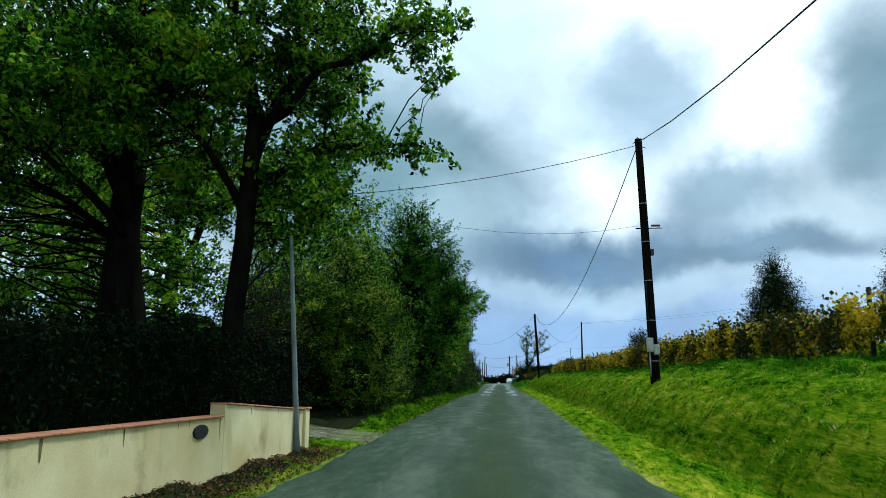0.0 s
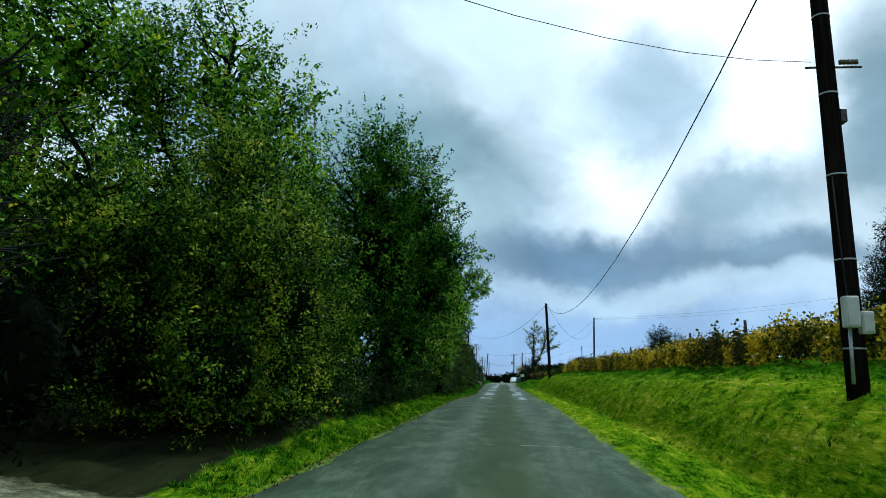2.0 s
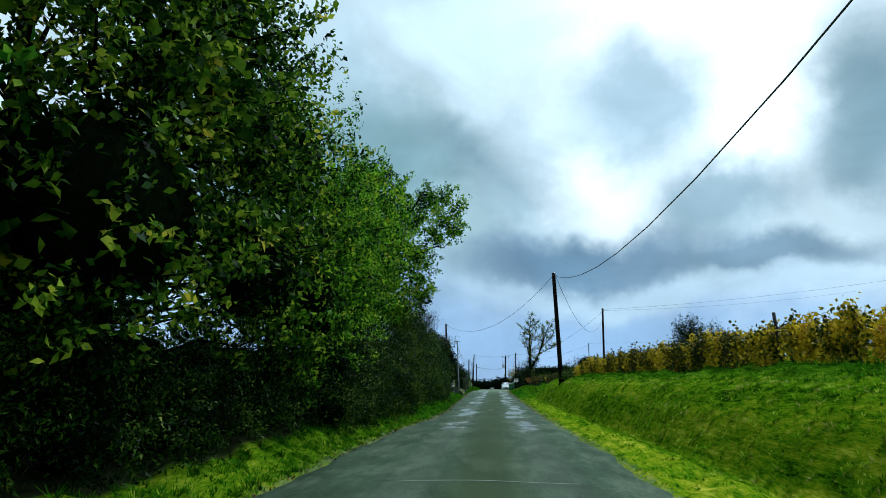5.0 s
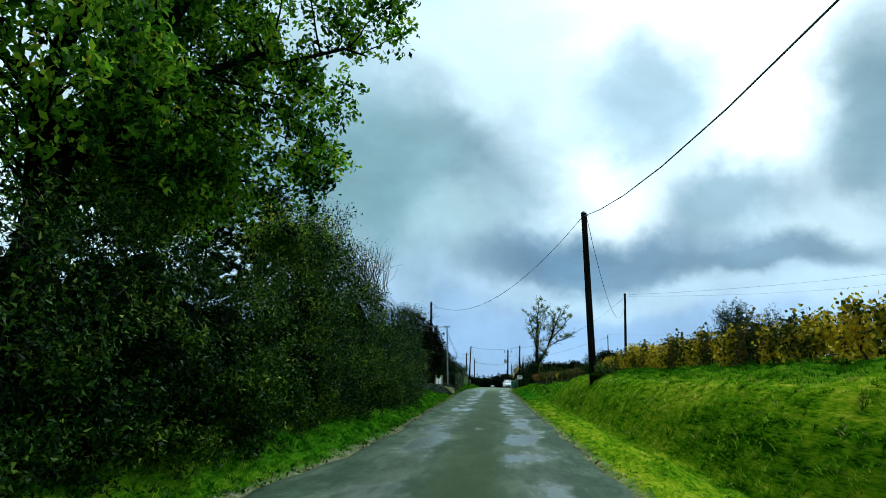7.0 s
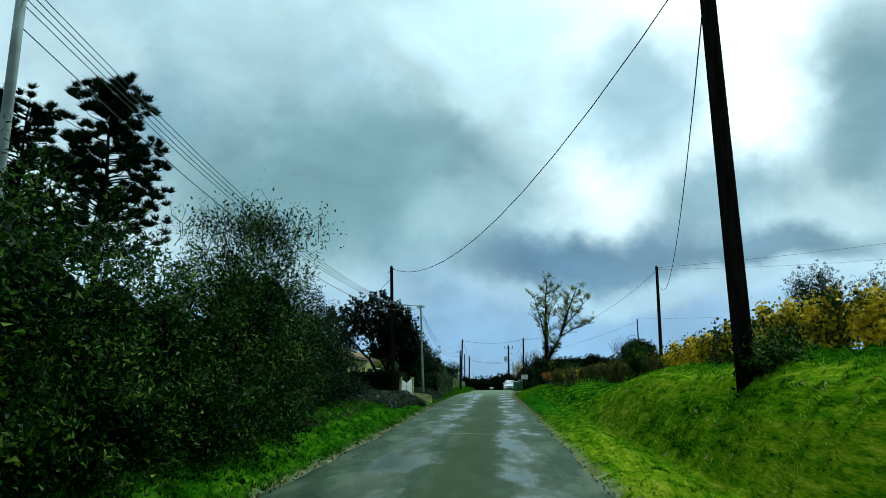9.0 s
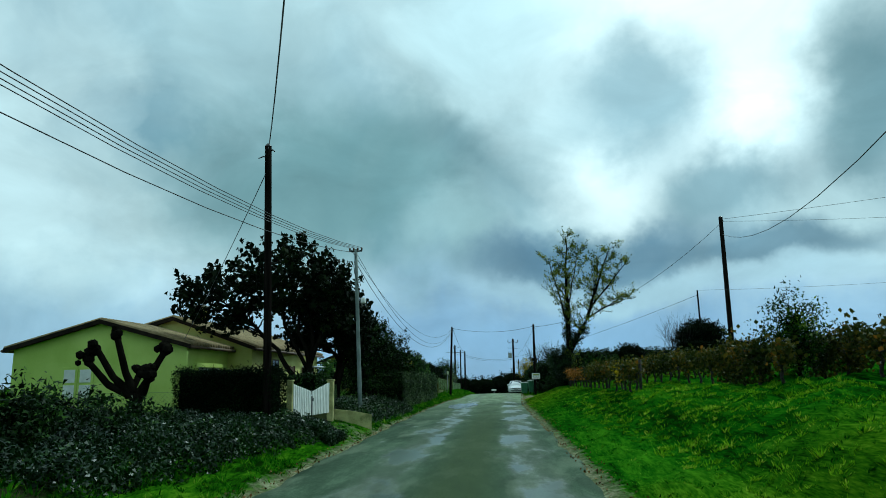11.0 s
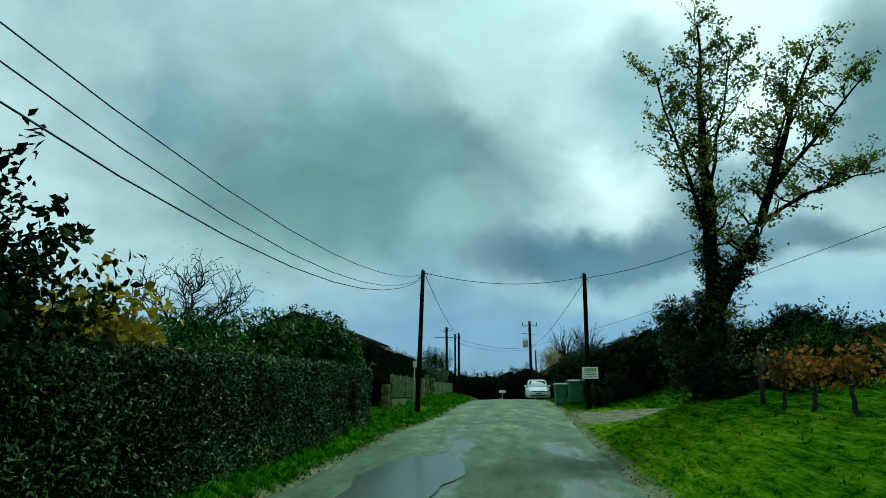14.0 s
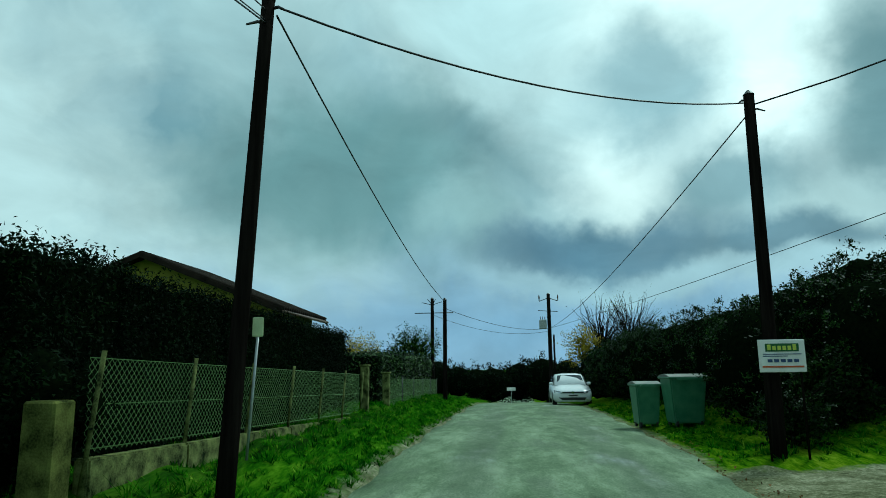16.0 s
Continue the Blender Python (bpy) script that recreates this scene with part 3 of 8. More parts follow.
LEFT = [
    (-60, [(0, -.03), (.4, .06), (.8, .20), (1.2, .24), (4, .2), (30, .2), (3000, 1)]),
    (13, [(0, -.03), (.4, .06), (.8, .18), (1.2, .20), (4, .2), (30, .2), (3000, 1)]),
    (15.5, [(0, -.03), (.6, .02), (1.2, .08), (2.5, .22), (6, .4), (30, .6), (3000, 1)]),
    (19, [(0, -.03), (.6, .02), (1.2, .08), (2.5, .22), (6, .4), (30, .6), (3000, 1)]),
    (26, [(0, -.03), (.35, .06), (0.8, .28), (1.4, .5), (5, .8), (30, .9), (3000, 1)]),
    (96, [(0, -.03), (.35, .08), (0.6, .28), (1.2, .55), (5, .8), (30, .9), (3000, 1)]),
    (102.5, [(0, -.03), (.4, .10), (0.9, .40), (1.6, .5), (5, .5), (30, .5), (3000, 1)]),
    (104.2, [(0, -.03), (.4, .06), (0.9, .26), (1.4, .46), (5, .5), (30, .5), (3000, 1)]),
    (106.9, [(0, -.03), (.4, .16), (0.9, .34), (1.4, .47), (5, .5), (30, .5), (3000, 1)]),
    (107.7, [(0, -.03), (.3, .16), (0.6, .44), (1.2, .66), (5, .6), (30, .5), (3000, 1)]),
    (113, [(0, -.03), (.4, .14), (0.9, .55), (1.6, .62), (5, .5), (30, .5), (3000, 1)]),
    (119, [(0, -.03), (.4, .12), (0.8, .38), (1.8, .5), (8, .5), (30, .5), (3000, 1)]),
    (136, [(0, -.03), (.4, .12), (0.8, .36), (1.8, .45), (8, .5), (30, .5), (3000, 1)]),
    (140, [(0, -.03), (.4, .12), (0.9, .34), (1.6, .45), (8, .5), (30, .5), (3000, 1)]),
    (200, [(0, -.03), (.4, .12), (0.9, .30), (1.6, .4), (8, .5), (30, .5), (3000, 1)]),
]


def profile(table, dx, y):
    ys = np.array([row[0] for row in table], float)
    h = np.stack([np.interp(dx, [p[0] for p in pts], [p[1] for p in pts]) for _, pts in table], 0)
    k = np.clip(np.searchsorted(ys, y) - 1, 0, len(ys) - 2)
    w = np.clip((y - ys[k]) / (ys[k + 1] - ys[k]), 0, 1)
    idx = np.arange(len(y))
    return h[k, idx] * (1 - w) + h[k + 1, idx] * w


def lumps(x, y):
    return (0.045 * np.sin(1.9 * x + 0.7 * y) * np.sin(1.3 * y + 0.5) + 0.04 * np.sin(3.7 * x - 2.1 * y) + 0.028 * np.sin(5.1 * y + 2.2 * x) + 0.03 * np.sin(4.6 * x + 0.31 * y + 2 * np.sin(0.7 * y)))


_knobs = np.random.default_rng(3).normal(0, 1, (64, 700))


def tussocks(x, y):
    """Uneven turf: a lattice of random heights, smoothly blended, at two sizes."""
    out = 0
    for cell, amp, sh in ((0.8, 0.06, 0), (0.42, 0.055, 17), (0.24, 0.035, 31)):
        u, w = (np.asarray(x) + 20) / cell + sh, (np.asarray(y) + 20) / (cell * 3.0) + sh
        i, j = np.floor(u).astype(int), np.floor(w).astype(int)
        a, b = u - i, w - j
        a, b = a * a * (3 - 2 * a), b * b * (3 - 2 * b)
        k = lambda p, q: _knobs[p % 64, q % 700]
        out = out + amp * ((k(i, j) * (1 - a) + k(i + 1, j) * a) * (1 - b) + (k(i, j + 1) * (1 - a) + k(i + 1, j + 1) * a) * b)
    return out


def ground_z(x, y):
    """Height of the ground sheet at arrays of places."""
    x, y = np.atleast_1d(np.asarray(x, float)), np.atleast_1d(np.asarray(y, float))
    rl, rr = road_left(y), road_right(y)
    mid = np.full(len(x), -0.06)
    z = np.where(x > rr, profile(RIGHT, np.maximum(x - rr, 0), y), np.where(x < rl, profile(LEFT, np.maximum(rl - x, 0), y), mid))
    off = np.maximum(np.maximum(x - rr, rl - x), 0)
    soft = np.clip((off - 0.1) / 0.5, 0, 1) * np.where(((y > 137) & (y < 144.5) & (x > 0)) | ((y > 14.2) & (y < 19.5) & (x < -3)), 0.2, 1)
    steep = np.interp(x - rr, [0.9, 1.4, 2.6, 3.4], [0.0, 0.12, 0.15, 0.8]) * np.clip((12 - (x - rr)) / 6, 0, 1) * (0.35 + 0.65 * np.clip((108 - y) / 10, 0, 1)) * np.clip((136 - y) / 3, 0, 1)
    soft = soft * np.interp(x - rr, [0.9, 1.3, 2.6, 3.4], [1.0, 0.35, 0.35, 1.0])
    return z + road_level(y) + lumps(x, y) * soft + tussocks(x, y) * steep


def gz(x, y):
    return float(ground_z(x, y)[0])


def graded(fine_lo, fine_hi, step, far_lo, far_hi):
    a = list(np.arange(fine_lo, fine_hi + 1e-6, step))
    s, x = step, fine_lo
    while x > far_lo:
        s *= 1.22
        x -= s
        a.insert(0, x)
    s, x = step, fine_hi
    while x < far_hi:
        s *= 1.22
        x += s
        a.append(x)
    return np.array(a)


gx = np.unique(np.concatenate([graded(-6.5, 8.0, 0.125, -1500, 1500)]))
gy = graded(-4, 172, 0.2, -400, 2500)
X, Y = np.meshgrid(gx, gy)
Z = ground_z(X.ravel(), Y.ravel())
nx, ny = len(gx), len(gy)
ii = (np.arange(ny - 1)[:, None] * nx + np.arange(nx - 1)[None]).ravel()
GROUND = bpy.data.materials.new("verge_soil_and_grass")
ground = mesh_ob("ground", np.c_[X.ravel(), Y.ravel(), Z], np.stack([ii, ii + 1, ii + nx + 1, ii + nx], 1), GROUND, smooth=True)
tagged(ground, "rough grass verge and bank sloping up from a country lane", "ground", kind="structure")
# how close to the tarmac: bare earth and grit beside the lane, loose gravel in the drive mouth
off = np.maximum(np.maximum(X - road_right(Y), road_left(Y) - X), 0).ravel()
drive = ((Y > 137.3) & (Y < 145.2) & (X > 1.5)).ravel() * np.clip((np.minimum(Y - 137.3, 145.2 - Y) / 1.0), 0, 1).ravel() * np.clip((30 - X) / 10, 0, 1).ravel()
drive2 = 0.62 * (np.clip(np.minimum(Y - 15.6, 19.6 - Y) / 0.8, 0, 1) * ((X < -2) & (X > -30))).ravel()
drive3 = 0.5 * (np.clip(np.minimum(Y - 103.9, 107.0 - Y) / 0.4, 0, 1) * ((X < -2) & (X > -9))).ravel()
lane_dirt = np.exp(-((off / 0.34) ** 2)) * np.interp(Y.ravel(), [0, 45, 62, 200], [0.45, 0.5, 0.66, 0.72])
lush = np.maximum(np.interp(Y.ravel(), [68, 88, 98, 116, 126], [0.0, 0.4, 1.0, 1.0, 0.65]), 0.8 * np.interp((X - road_right(Y)).ravel(), [2.6, 3.4, 9, 14], [0, 1, 1, 0.4]))
lush = np.where(X.ravel() < 0, np.interp(Y.ravel(), [20, 45, 62], [0.35, 0.45, 0.9]), lush)
# left ground under trees and hedges: dark soil, with their shade in the colour
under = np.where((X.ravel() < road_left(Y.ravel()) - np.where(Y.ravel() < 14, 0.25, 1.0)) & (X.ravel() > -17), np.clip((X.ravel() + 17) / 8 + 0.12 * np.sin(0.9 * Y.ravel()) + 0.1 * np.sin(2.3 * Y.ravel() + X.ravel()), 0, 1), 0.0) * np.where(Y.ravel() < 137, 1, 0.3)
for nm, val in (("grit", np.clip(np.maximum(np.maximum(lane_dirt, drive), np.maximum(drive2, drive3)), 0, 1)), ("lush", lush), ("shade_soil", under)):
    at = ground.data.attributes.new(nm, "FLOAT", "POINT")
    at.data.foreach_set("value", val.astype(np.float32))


def attr(nt, nm):
    n = nt.nodes.new("ShaderNodeAttribute")
    n.attribute_name = nm
    return n.outputs["Fac"]


def nnoise(nt, vec, scale, detail=4.0, rough=0.55):
    n = nt.nodes.new("ShaderNodeTexNoise")
    n.inputs["Scale"].default_value, n.inputs["Detail"].default_value, n.inputs["Roughness"].default_value = scale, detail, rough
    nt.links.new(vec, n.inputs["Vector"])
    return n.outputs["Fac"]


def nramp(nt, fac, stops):
    r = nt.nodes.new("ShaderNodeValToRGB")
    ramp_set(r, stops)
    nt.links.new(fac, r.inputs["Fac"])
    return r.outputs["Color"]


def nmix(nt, fac, a, b):
    m = nt.nodes.new("ShaderNodeMix")
    m.data_type = "RGBA"
    nt.links.new(fac, m.inputs["Factor"])
    nt.links.new(a, m.inputs[6])
    nt.links.new(b, m.inputs[7])
    return m.outputs[2]


def nmath(nt, op, a, b):
    m = nt.nodes.new("ShaderNodeMath")
    m.operation = op
    m.use_clamp = True
    for k, v in enumerate((a, b)):
        if isinstance(v, (int, float)):
            m.inputs[k].default_value = v
        else:
            nt.links.new(v, m.inputs[k])
    return m.outputs[0]


GROUND.use_nodes = True
nt = GROUND.node_tree
pos = nt.nodes.new("ShaderNodeNewGeometry").outputs["Position"]
# turf combed along the lane by the mower: every clump longer along it than across
comb = nt.nodes.new("ShaderNodeMapping")
comb.inputs["Scale"].default_value = (1.0, 0.16, 1.0)
nt.links.new(pos, comb.inputs["Vector"])
comb = comb.outputs["Vector"]
n_big, n_mid, n_fine = nnoise(nt, comb, 0.9), nnoise(nt, comb, 4.2, 5.0, 0.6), nnoise(nt, comb, 40.0)
n_clump = nnoise(nt, comb, 11.0, 4.0, 0.6)
n_ragged, n_grain = nnoise(nt, pos, 5.0), nnoise(nt, pos, 45.0)
n_mix = nmath(nt, "ADD", nmath(nt, "ADD", nmath(nt, "MULTIPLY", n_big, 0.27), nmath(nt, "MULTIPLY", n_fine, 0.22)), nmath(nt, "ADD", nmath(nt, "MULTIPLY", n_mid, 0.25), nmath(nt, "MULTIPLY", n_clump, 0.26)))
dry = nramp(nt, n_mix, [(0.415, (0.012, 0.040, 0.001)), (0.47, (0.070, 0.160, 0.002)), (0.53, (0.185, 0.245, 0.005)), (0.61, (0.42, 0.42, 0.035))])
wet = nramp(nt, n_mix, [(0.42, (0.004, 0.014, 0.001)), (0.5, (0.015, 0.070, 0.002)), (0.61, (0.055, 0.155, 0.005))])
turf = nmix(nt, attr(nt, "lush"), dry, wet)
# soil tone kept very dark to carry the shade under the hedgerow
shaded_soil = nramp(nt, n_mid, [(0.3, (0.010, 0.012, 0.006)), (0.7, (0.026, 0.032, 0.012))])
turf = nmix(nt, attr(nt, "shade_soil"), turf, shaded_soil)
n_stone = nnoise(nt, pos, 14.0, 5.0, 0.7)
n_rough = nnoise(nt, pos, 1.6, 6.0, 0.65)
grit = nramp(nt, nmath(nt, "ADD", nmath(nt, "MULTIPLY", n_stone, 0.4), nmath(nt, "ADD", nmath(nt, "MULTIPLY", n_grain, 0.2), nmath(nt, "MULTIPLY", n_rough, 0.4))), [(0.38, (0.050, 0.054, 0.024)), (0.5, (0.145, 0.148, 0.082)), (0.62, (0.36, 0.35, 0.23))])
edge = nmath(nt, "MULTIPLY", nmath(nt, "SUBTRACT", attr(nt, "grit"), nmath(nt, "MULTIPLY", n_ragged, 0.75)), 3.0)
col = nmix(nt, edge, turf, grit)
b = nt.nodes["Principled BSDF"]
nt.links.new(col, b.inputs["Base Color"])
b.inputs["Roughness"].default_value = 0.9
b.inputs["Specular IOR Level"].default_value = 0.0
bp = nt.nodes.new("ShaderNodeBump")
bp.inputs["Strength"].default_value, bp.inputs["Distance"].default_value = 0.25, 0.04
nt.links.new(nmath(nt, "ADD", nmath(nt, "MULTIPLY", n_mid, 0.6), nmath(nt, "MULTIPLY", n_fine, 0.4)), bp.inputs["Height"])
nt.links.new(bp.outputs[0], b.inputs["Normal"])

# the lane: one sheet of worn tarmac with ragged edges and a slight crown
ry = np.concatenate([np.arange(-60, -4, 2.0), np.arange(-4, 190, 0.2), np.arange(190, 330, 3.0)])
cols = np.array([0, .012, .05, .15, .3, .5, .7, .85, .95, .988, 1.0])
wob = lambda y, s: 0.06 * np.sin(1.1 * y + s) + 0.035 * np.sin(2.7 * y + 2 * s) + 0.015 * np.sin(5.9 * y + 3 * s)
el, er = road_left(ry) - 0.05 + wob(ry, 1.0), road_right(ry) + 0.05 + wob(ry, 4.0)
RX = el[:, None] + (er - el)[:, None] * cols[None]
RZ = road_level(ry)[:, None] + 0.05 * (1 - (2 * cols - 1) ** 2)[None] + np.where((cols == 0) | (cols == 1), -0.09, 0.0)[None] - 0.015
RZ = RZ + 0.008 * np.sin(RX * 3 + ry[:, None] * 0.9)
RY = np.repeat(ry[:, None], len(cols), 1)
nc = len(cols)
ii = (np.arange(len(ry) - 1)[:, None] * nc + np.arange(nc - 1)[None]).ravel()
TARMAC = bpy.data.materials.new("worn_wet_tarmac")
TARMAC.use_nodes = True
nt = TARMAC.node_tree
pos = nt.nodes.new("ShaderNodeNewGeometry").outputs["Position"]
mp = nt.nodes.new("ShaderNodeMapping")
mp.inputs["Scale"].default_value = (1.0, 0.28, 1.0)
nt.links.new(pos, mp.inputs["Vector"])
mp2 = nt.nodes.new("ShaderNodeMapping")
mp2.inputs["Scale"].default_value = (1.5, 0.42, 1.0)
nt.links.new(pos, mp2.inputs["Vector"])
streak, blot, chip = nnoise(nt, mp.outputs[0], 1.3, 9, 0.78), nnoise(nt, mp2.outputs[0], 0.8, 5, 0.6), nnoise(nt, pos, 38, 4, 0.8)
mp3 = nt.nodes.new("ShaderNodeMapping")
mp3.inputs["Scale"].default_value, mp3.inputs["Location"].default_value = (1.0, 0.30, 1.0), (7.0, 3.0, 0.0)
nt.links.new(pos, mp3.inputs["Vector"])
pool = nnoise(nt, mp3.outputs[0], 1.15, 5, 0.55)
sep = nt.nodes.new("ShaderNodeSeparateXYZ")
nt.links.new(pos, sep.inputs[0])


def along(y0, y1):
    """0 before y0, 1 past y1, along the lane."""
    m = nt.nodes.new("ShaderNodeMapRange")
    m.inputs["From Min"].default_value, m.inputs["From Max"].default_value = y0, y1
    nt.links.new(sep.outputs["Y"], m.inputs["Value"])
    return m.outputs[0]


def band(x0, half):
    """1 on a line along the lane, fading to 0 half a width to either side."""
    d = nt.nodes.new("ShaderNodeMath")
    d.operation = "ADD"
    d.inputs[1].default_value = -x0
    nt.links.new(sep.outputs["X"], d.inputs[0])
    a = nt.nodes.new("ShaderNodeMath")
    a.operation = "ABSOLUTE"
    nt.links.new(d.outputs[0], a.inputs[0])
    m = nt.nodes.new("ShaderNodeMapRange")
    m.interpolation_type = "SMOOTHSTEP"
    for k, v in (("From Min", half), ("From Max", half * 0.2), ("To Min", 0.0), ("To Max", 1.0)):
        m.inputs[k].default_value = v
    nt.links.new(a.outputs[0], m.inputs["Value"])
    return m.outputs[0]


mixed = nmath(nt, "ADD", nmath(nt, "MULTIPLY", streak, 0.6), nmath(nt, "MULTIPLY", chip, 0.4))
base = nramp(nt, mixed, [(0.38, (0.018, 0.032, 0.016)), (0.5, (0.042, 0.070, 0.038)), (0.62, (0.100, 0.140, 0.084))])
pale = nramp(nt, mixed, [(0.38, (0.055, 0.082, 0.038)), (0.5, (0.150, 0.200, 0.112)), (0.62, (0.32, 0.38, 0.25))])
base = nmix(nt, along(112.0, 142.0), base, pale)
worn = nramp(nt, blot, [(0.52, (0, 0, 0)), (0.66, (0.75, 0.75, 0.75))])
base = nmix(nt, worn, base, nramp(nt, chip, [(0.35, (0.065, 0.088, 0.052)), (0.65, (0.17, 0.205, 0.135))]))
# dry paler wheel tracks, mossy crown between them
tracks = nmath(nt, "MULTIPLY", nmath(nt, "MAXIMUM", band(-1.35, 0.6), band(0.95, 0.6)), nmath(nt, "MULTIPLY", streak, 0.7))
base = nmix(nt, tracks, base, nramp(nt, chip, [(0.3, (0.055, 0.070, 0.050)), (0.7, (0.15, 0.17, 0.125))]))
moss = nmath(nt, "MULTIPLY", nmath(nt, "MULTIPLY", band(-0.15, 0.85), nmath(nt, "SUBTRACT", 1.0, along(108.0, 134.0))), nmath(nt, "ADD", streak, 0.2))
base = nmix(nt, moss, base, nramp(nt, chip, [(0.3, (0.018, 0.034, 0.008)), (0.7, (0.050, 0.070, 0.018))]))
# rain water lying in shallow patches, most of it in the wheel tracks
wetness = nmath(nt, "MULTIPLY", nmath(nt, "SUBTRACT", along(44.0, 56.0), nmath(nt, "MULTIPLY", along(128.0, 138.0), 0.14)), nmath(nt, "ADD", nmath(nt, "MULTIPLY", pool, 0.8), nmath(nt, "MULTIPLY", nmath(nt, "MAXIMUM", band(-1.35, 0.8), band(0.95, 0.8)), 0.16)))
film = nramp(nt, wetness, [(0.49, (0, 0, 0)), (0.535, (0.25, 0.25, 0.25)), (0.60, (0.95, 0.95, 0.95))])
b = nt.nodes["Principled BSDF"]
wetcol = nramp(nt, streak, [(0.38, (0.024, 0.036, 0.018)), (0.60, (0.065, 0.082, 0.048))])
nt.links.new(nmix(nt, nmath(nt, "MULTIPLY", film, 0.3), base, wetcol), b.inputs["Base Color"])
gloss = nt.nodes.new("ShaderNodeMapRange")
gloss.inputs["To Min"].default_value, gloss.inputs["To Max"].default_value = 0.10, 0.5
nt.links.new(film, gloss.inputs["Value"])
nt.links.new(gloss.outputs[0], b.inputs["Specular IOR Level"])
rr_ = nt.nodes.new("ShaderNodeMapRange")
rr_.inputs["To Min"].default_value, rr_.inputs["To Max"].default_value = 0.85, 0.27
nt.links.new(film, rr_.inputs["Value"])
nt.links.new(rr_.outputs[0], b.inputs["Roughness"])
bp = nt.nodes.new("ShaderNodeBump")
bp.inputs["Distance"].default_value = 0.006
bs = nt.nodes.new("ShaderNodeMapRange")
bs.inputs["To Min"].default_value, bs.inputs["To Max"].default_value = 0.7, 0.05
nt.links.new(film, bs.inputs["Value"])
nt.links.new(bs.outputs[0], bp.inputs["Strength"])
nt.links.new(chip, bp.inputs["Height"])
nt.links.new(bp.outputs[0], b.inputs["Normal"])
road = mesh_ob("road", np.c_[RX.ravel(), RY.ravel(), RZ.ravel()], np.stack([ii, ii + 1, ii + nc + 1, ii + nc], 1), TARMAC, smooth=True)
tagged(road, "narrow country lane of worn grey tarmac, wet in patches", "road", kind="structure")

# standing water in the hollows of the lane
WATER = plain("puddle_water", (0.07, 0.085, 0.06), 0.25)


def film_z(x, y):
    """Height of a thin film of water lying on the crowned lane."""
    c = (x - float(road_left(y))) / float(road_right(y) - road_left(y))
    return 0.05 * (1 - (2 * c - 1) ** 2) - 0.015 + 0.008 * math.sin(x * 3 + y * 0.9) + 0.012


def puddle(x, y, w, l, seed):
    bm = bmesh.new()
    rings = [[] for _ in range(4)]
    for k in range(40):
        a = 2 * math.pi * k / 40
        r = 1 + 0.10 * math.sin(2 * a + seed) + 0.10 * math.sin(3 * a + 2.1 * seed) + 0.07 * math.sin(7 * a + seed) + 0.05 * math.sin(13 * a + 3 * seed)
        for q, ring in enumerate(rings):
            px_, py_ = x + w * r * math.cos(a) * (q + 1) / 4, y + l * r * math.sin(a) * (q + 1) / 4
            ring.append(bm.verts.new((px_, py_, film_z(px_, py_))))
    bm.faces.new(rings[0])
    for q in range(3):
        for k in range(40):
            bm.faces.new((rings[q][k], rings[q + 1][k], rings[q + 1][(k + 1) % 40], rings[q][(k + 1) % 40]))
    ob = part("puddle", bm, WATER)
    tagged(ob, "shallow puddle of rain water on the tarmac", "puddle", "puddles", "structure")


for k, (x, y, w, l) in enumerate(((-1.75, 125.8, 0.75, 3.6),)):
    puddle(x, y, w, l, k * 1.7)


# pale joints across the lane
PATCH = surface("tarmac_patch", (0.10, 0.115, 0.09), (0.26, 0.28, 0.23), scale=2.0, rough=0.8, bump=0.3, fine=50)


def road_patch(x, y, w, l, seed):
    bm = bmesh.new()
    ring = []
    for k in range(36):
        a = 2 * math.pi * k / 36
        r = 1 + 0.2 * math.sin(2 * a + seed) + 0.15 * math.sin(5 * a + 2 * seed) + 0.1 * math.sin(9 * a + seed)
        px_, py_ = x + w * r * math.cos(a), y + l * r * math.sin(a)
        c = (px_ - float(road_left(py_))) / float(road_right(py_) - road_left(py_))
        ring.append(bm.verts.new((px_, py_, 0.05 * (1 - (2 * c - 1) ** 2) - 0.015 + 0.008 * math.sin(px_ * 3 + py_ * 0.9) + 0.004)))
    bm.faces.new(ring)
    bmesh.ops.triangulate(bm, faces=bm.faces)
    tagged(part("road_patch", bm, PATCH), "pale worn patch in the tarmac", "road patch", "road patches", "structure")


for k, (x, y, w, l) in enumerate(((0.5, 26.6, 1.1, 0.035), (-0.2, 44.5, 1.3, 0.04), (-0.4, 87.0, 1.5, 0.04))):
    road_patch(x, y, w, l, k * 1.9)

# ---------------------------------------------------------------- poles and cables
def wood_pole(base, top, r0, r1, label, bands=0, cap=True, group="wooden utility poles"):
    th = empty("utility_pole", base, label, "utility pole", group)
    a, b = Vector(base), Vector(top)
    v, f = tubes([bend(a - Vector((0, 0, 0.3)), b, r0, r1, steps=8)], 14)
    mesh_ob("shaft", v, f, POLE_WOOD, th, smooth=True)
    if cap:
        bm = bmesh.new()
        bmesh.ops.create_cone(bm, cap_ends=True, segments=14, radius1=r1 * 1.1, radius2=r1 * 0.3, depth=0.08, matrix=Matrix.Translation(b + Vector((0, 0, 0.03))))
        part("cap", bm, STEEL, th)
    for k in range(bands):
        p = a.lerp(b, 0.08 + 0.16 * k)
        r = r0 + (r1 - r0) * (0.08 + 0.16 * k) + 0.004
        v, f = tubes([np.array([[*(p - Vector((0, 0, 0.012))), r], [*(p + Vector((0, 0, 0.012))), r]])], 14)
        mesh_ob("steel_band", v, f, GALV, th)
    return th


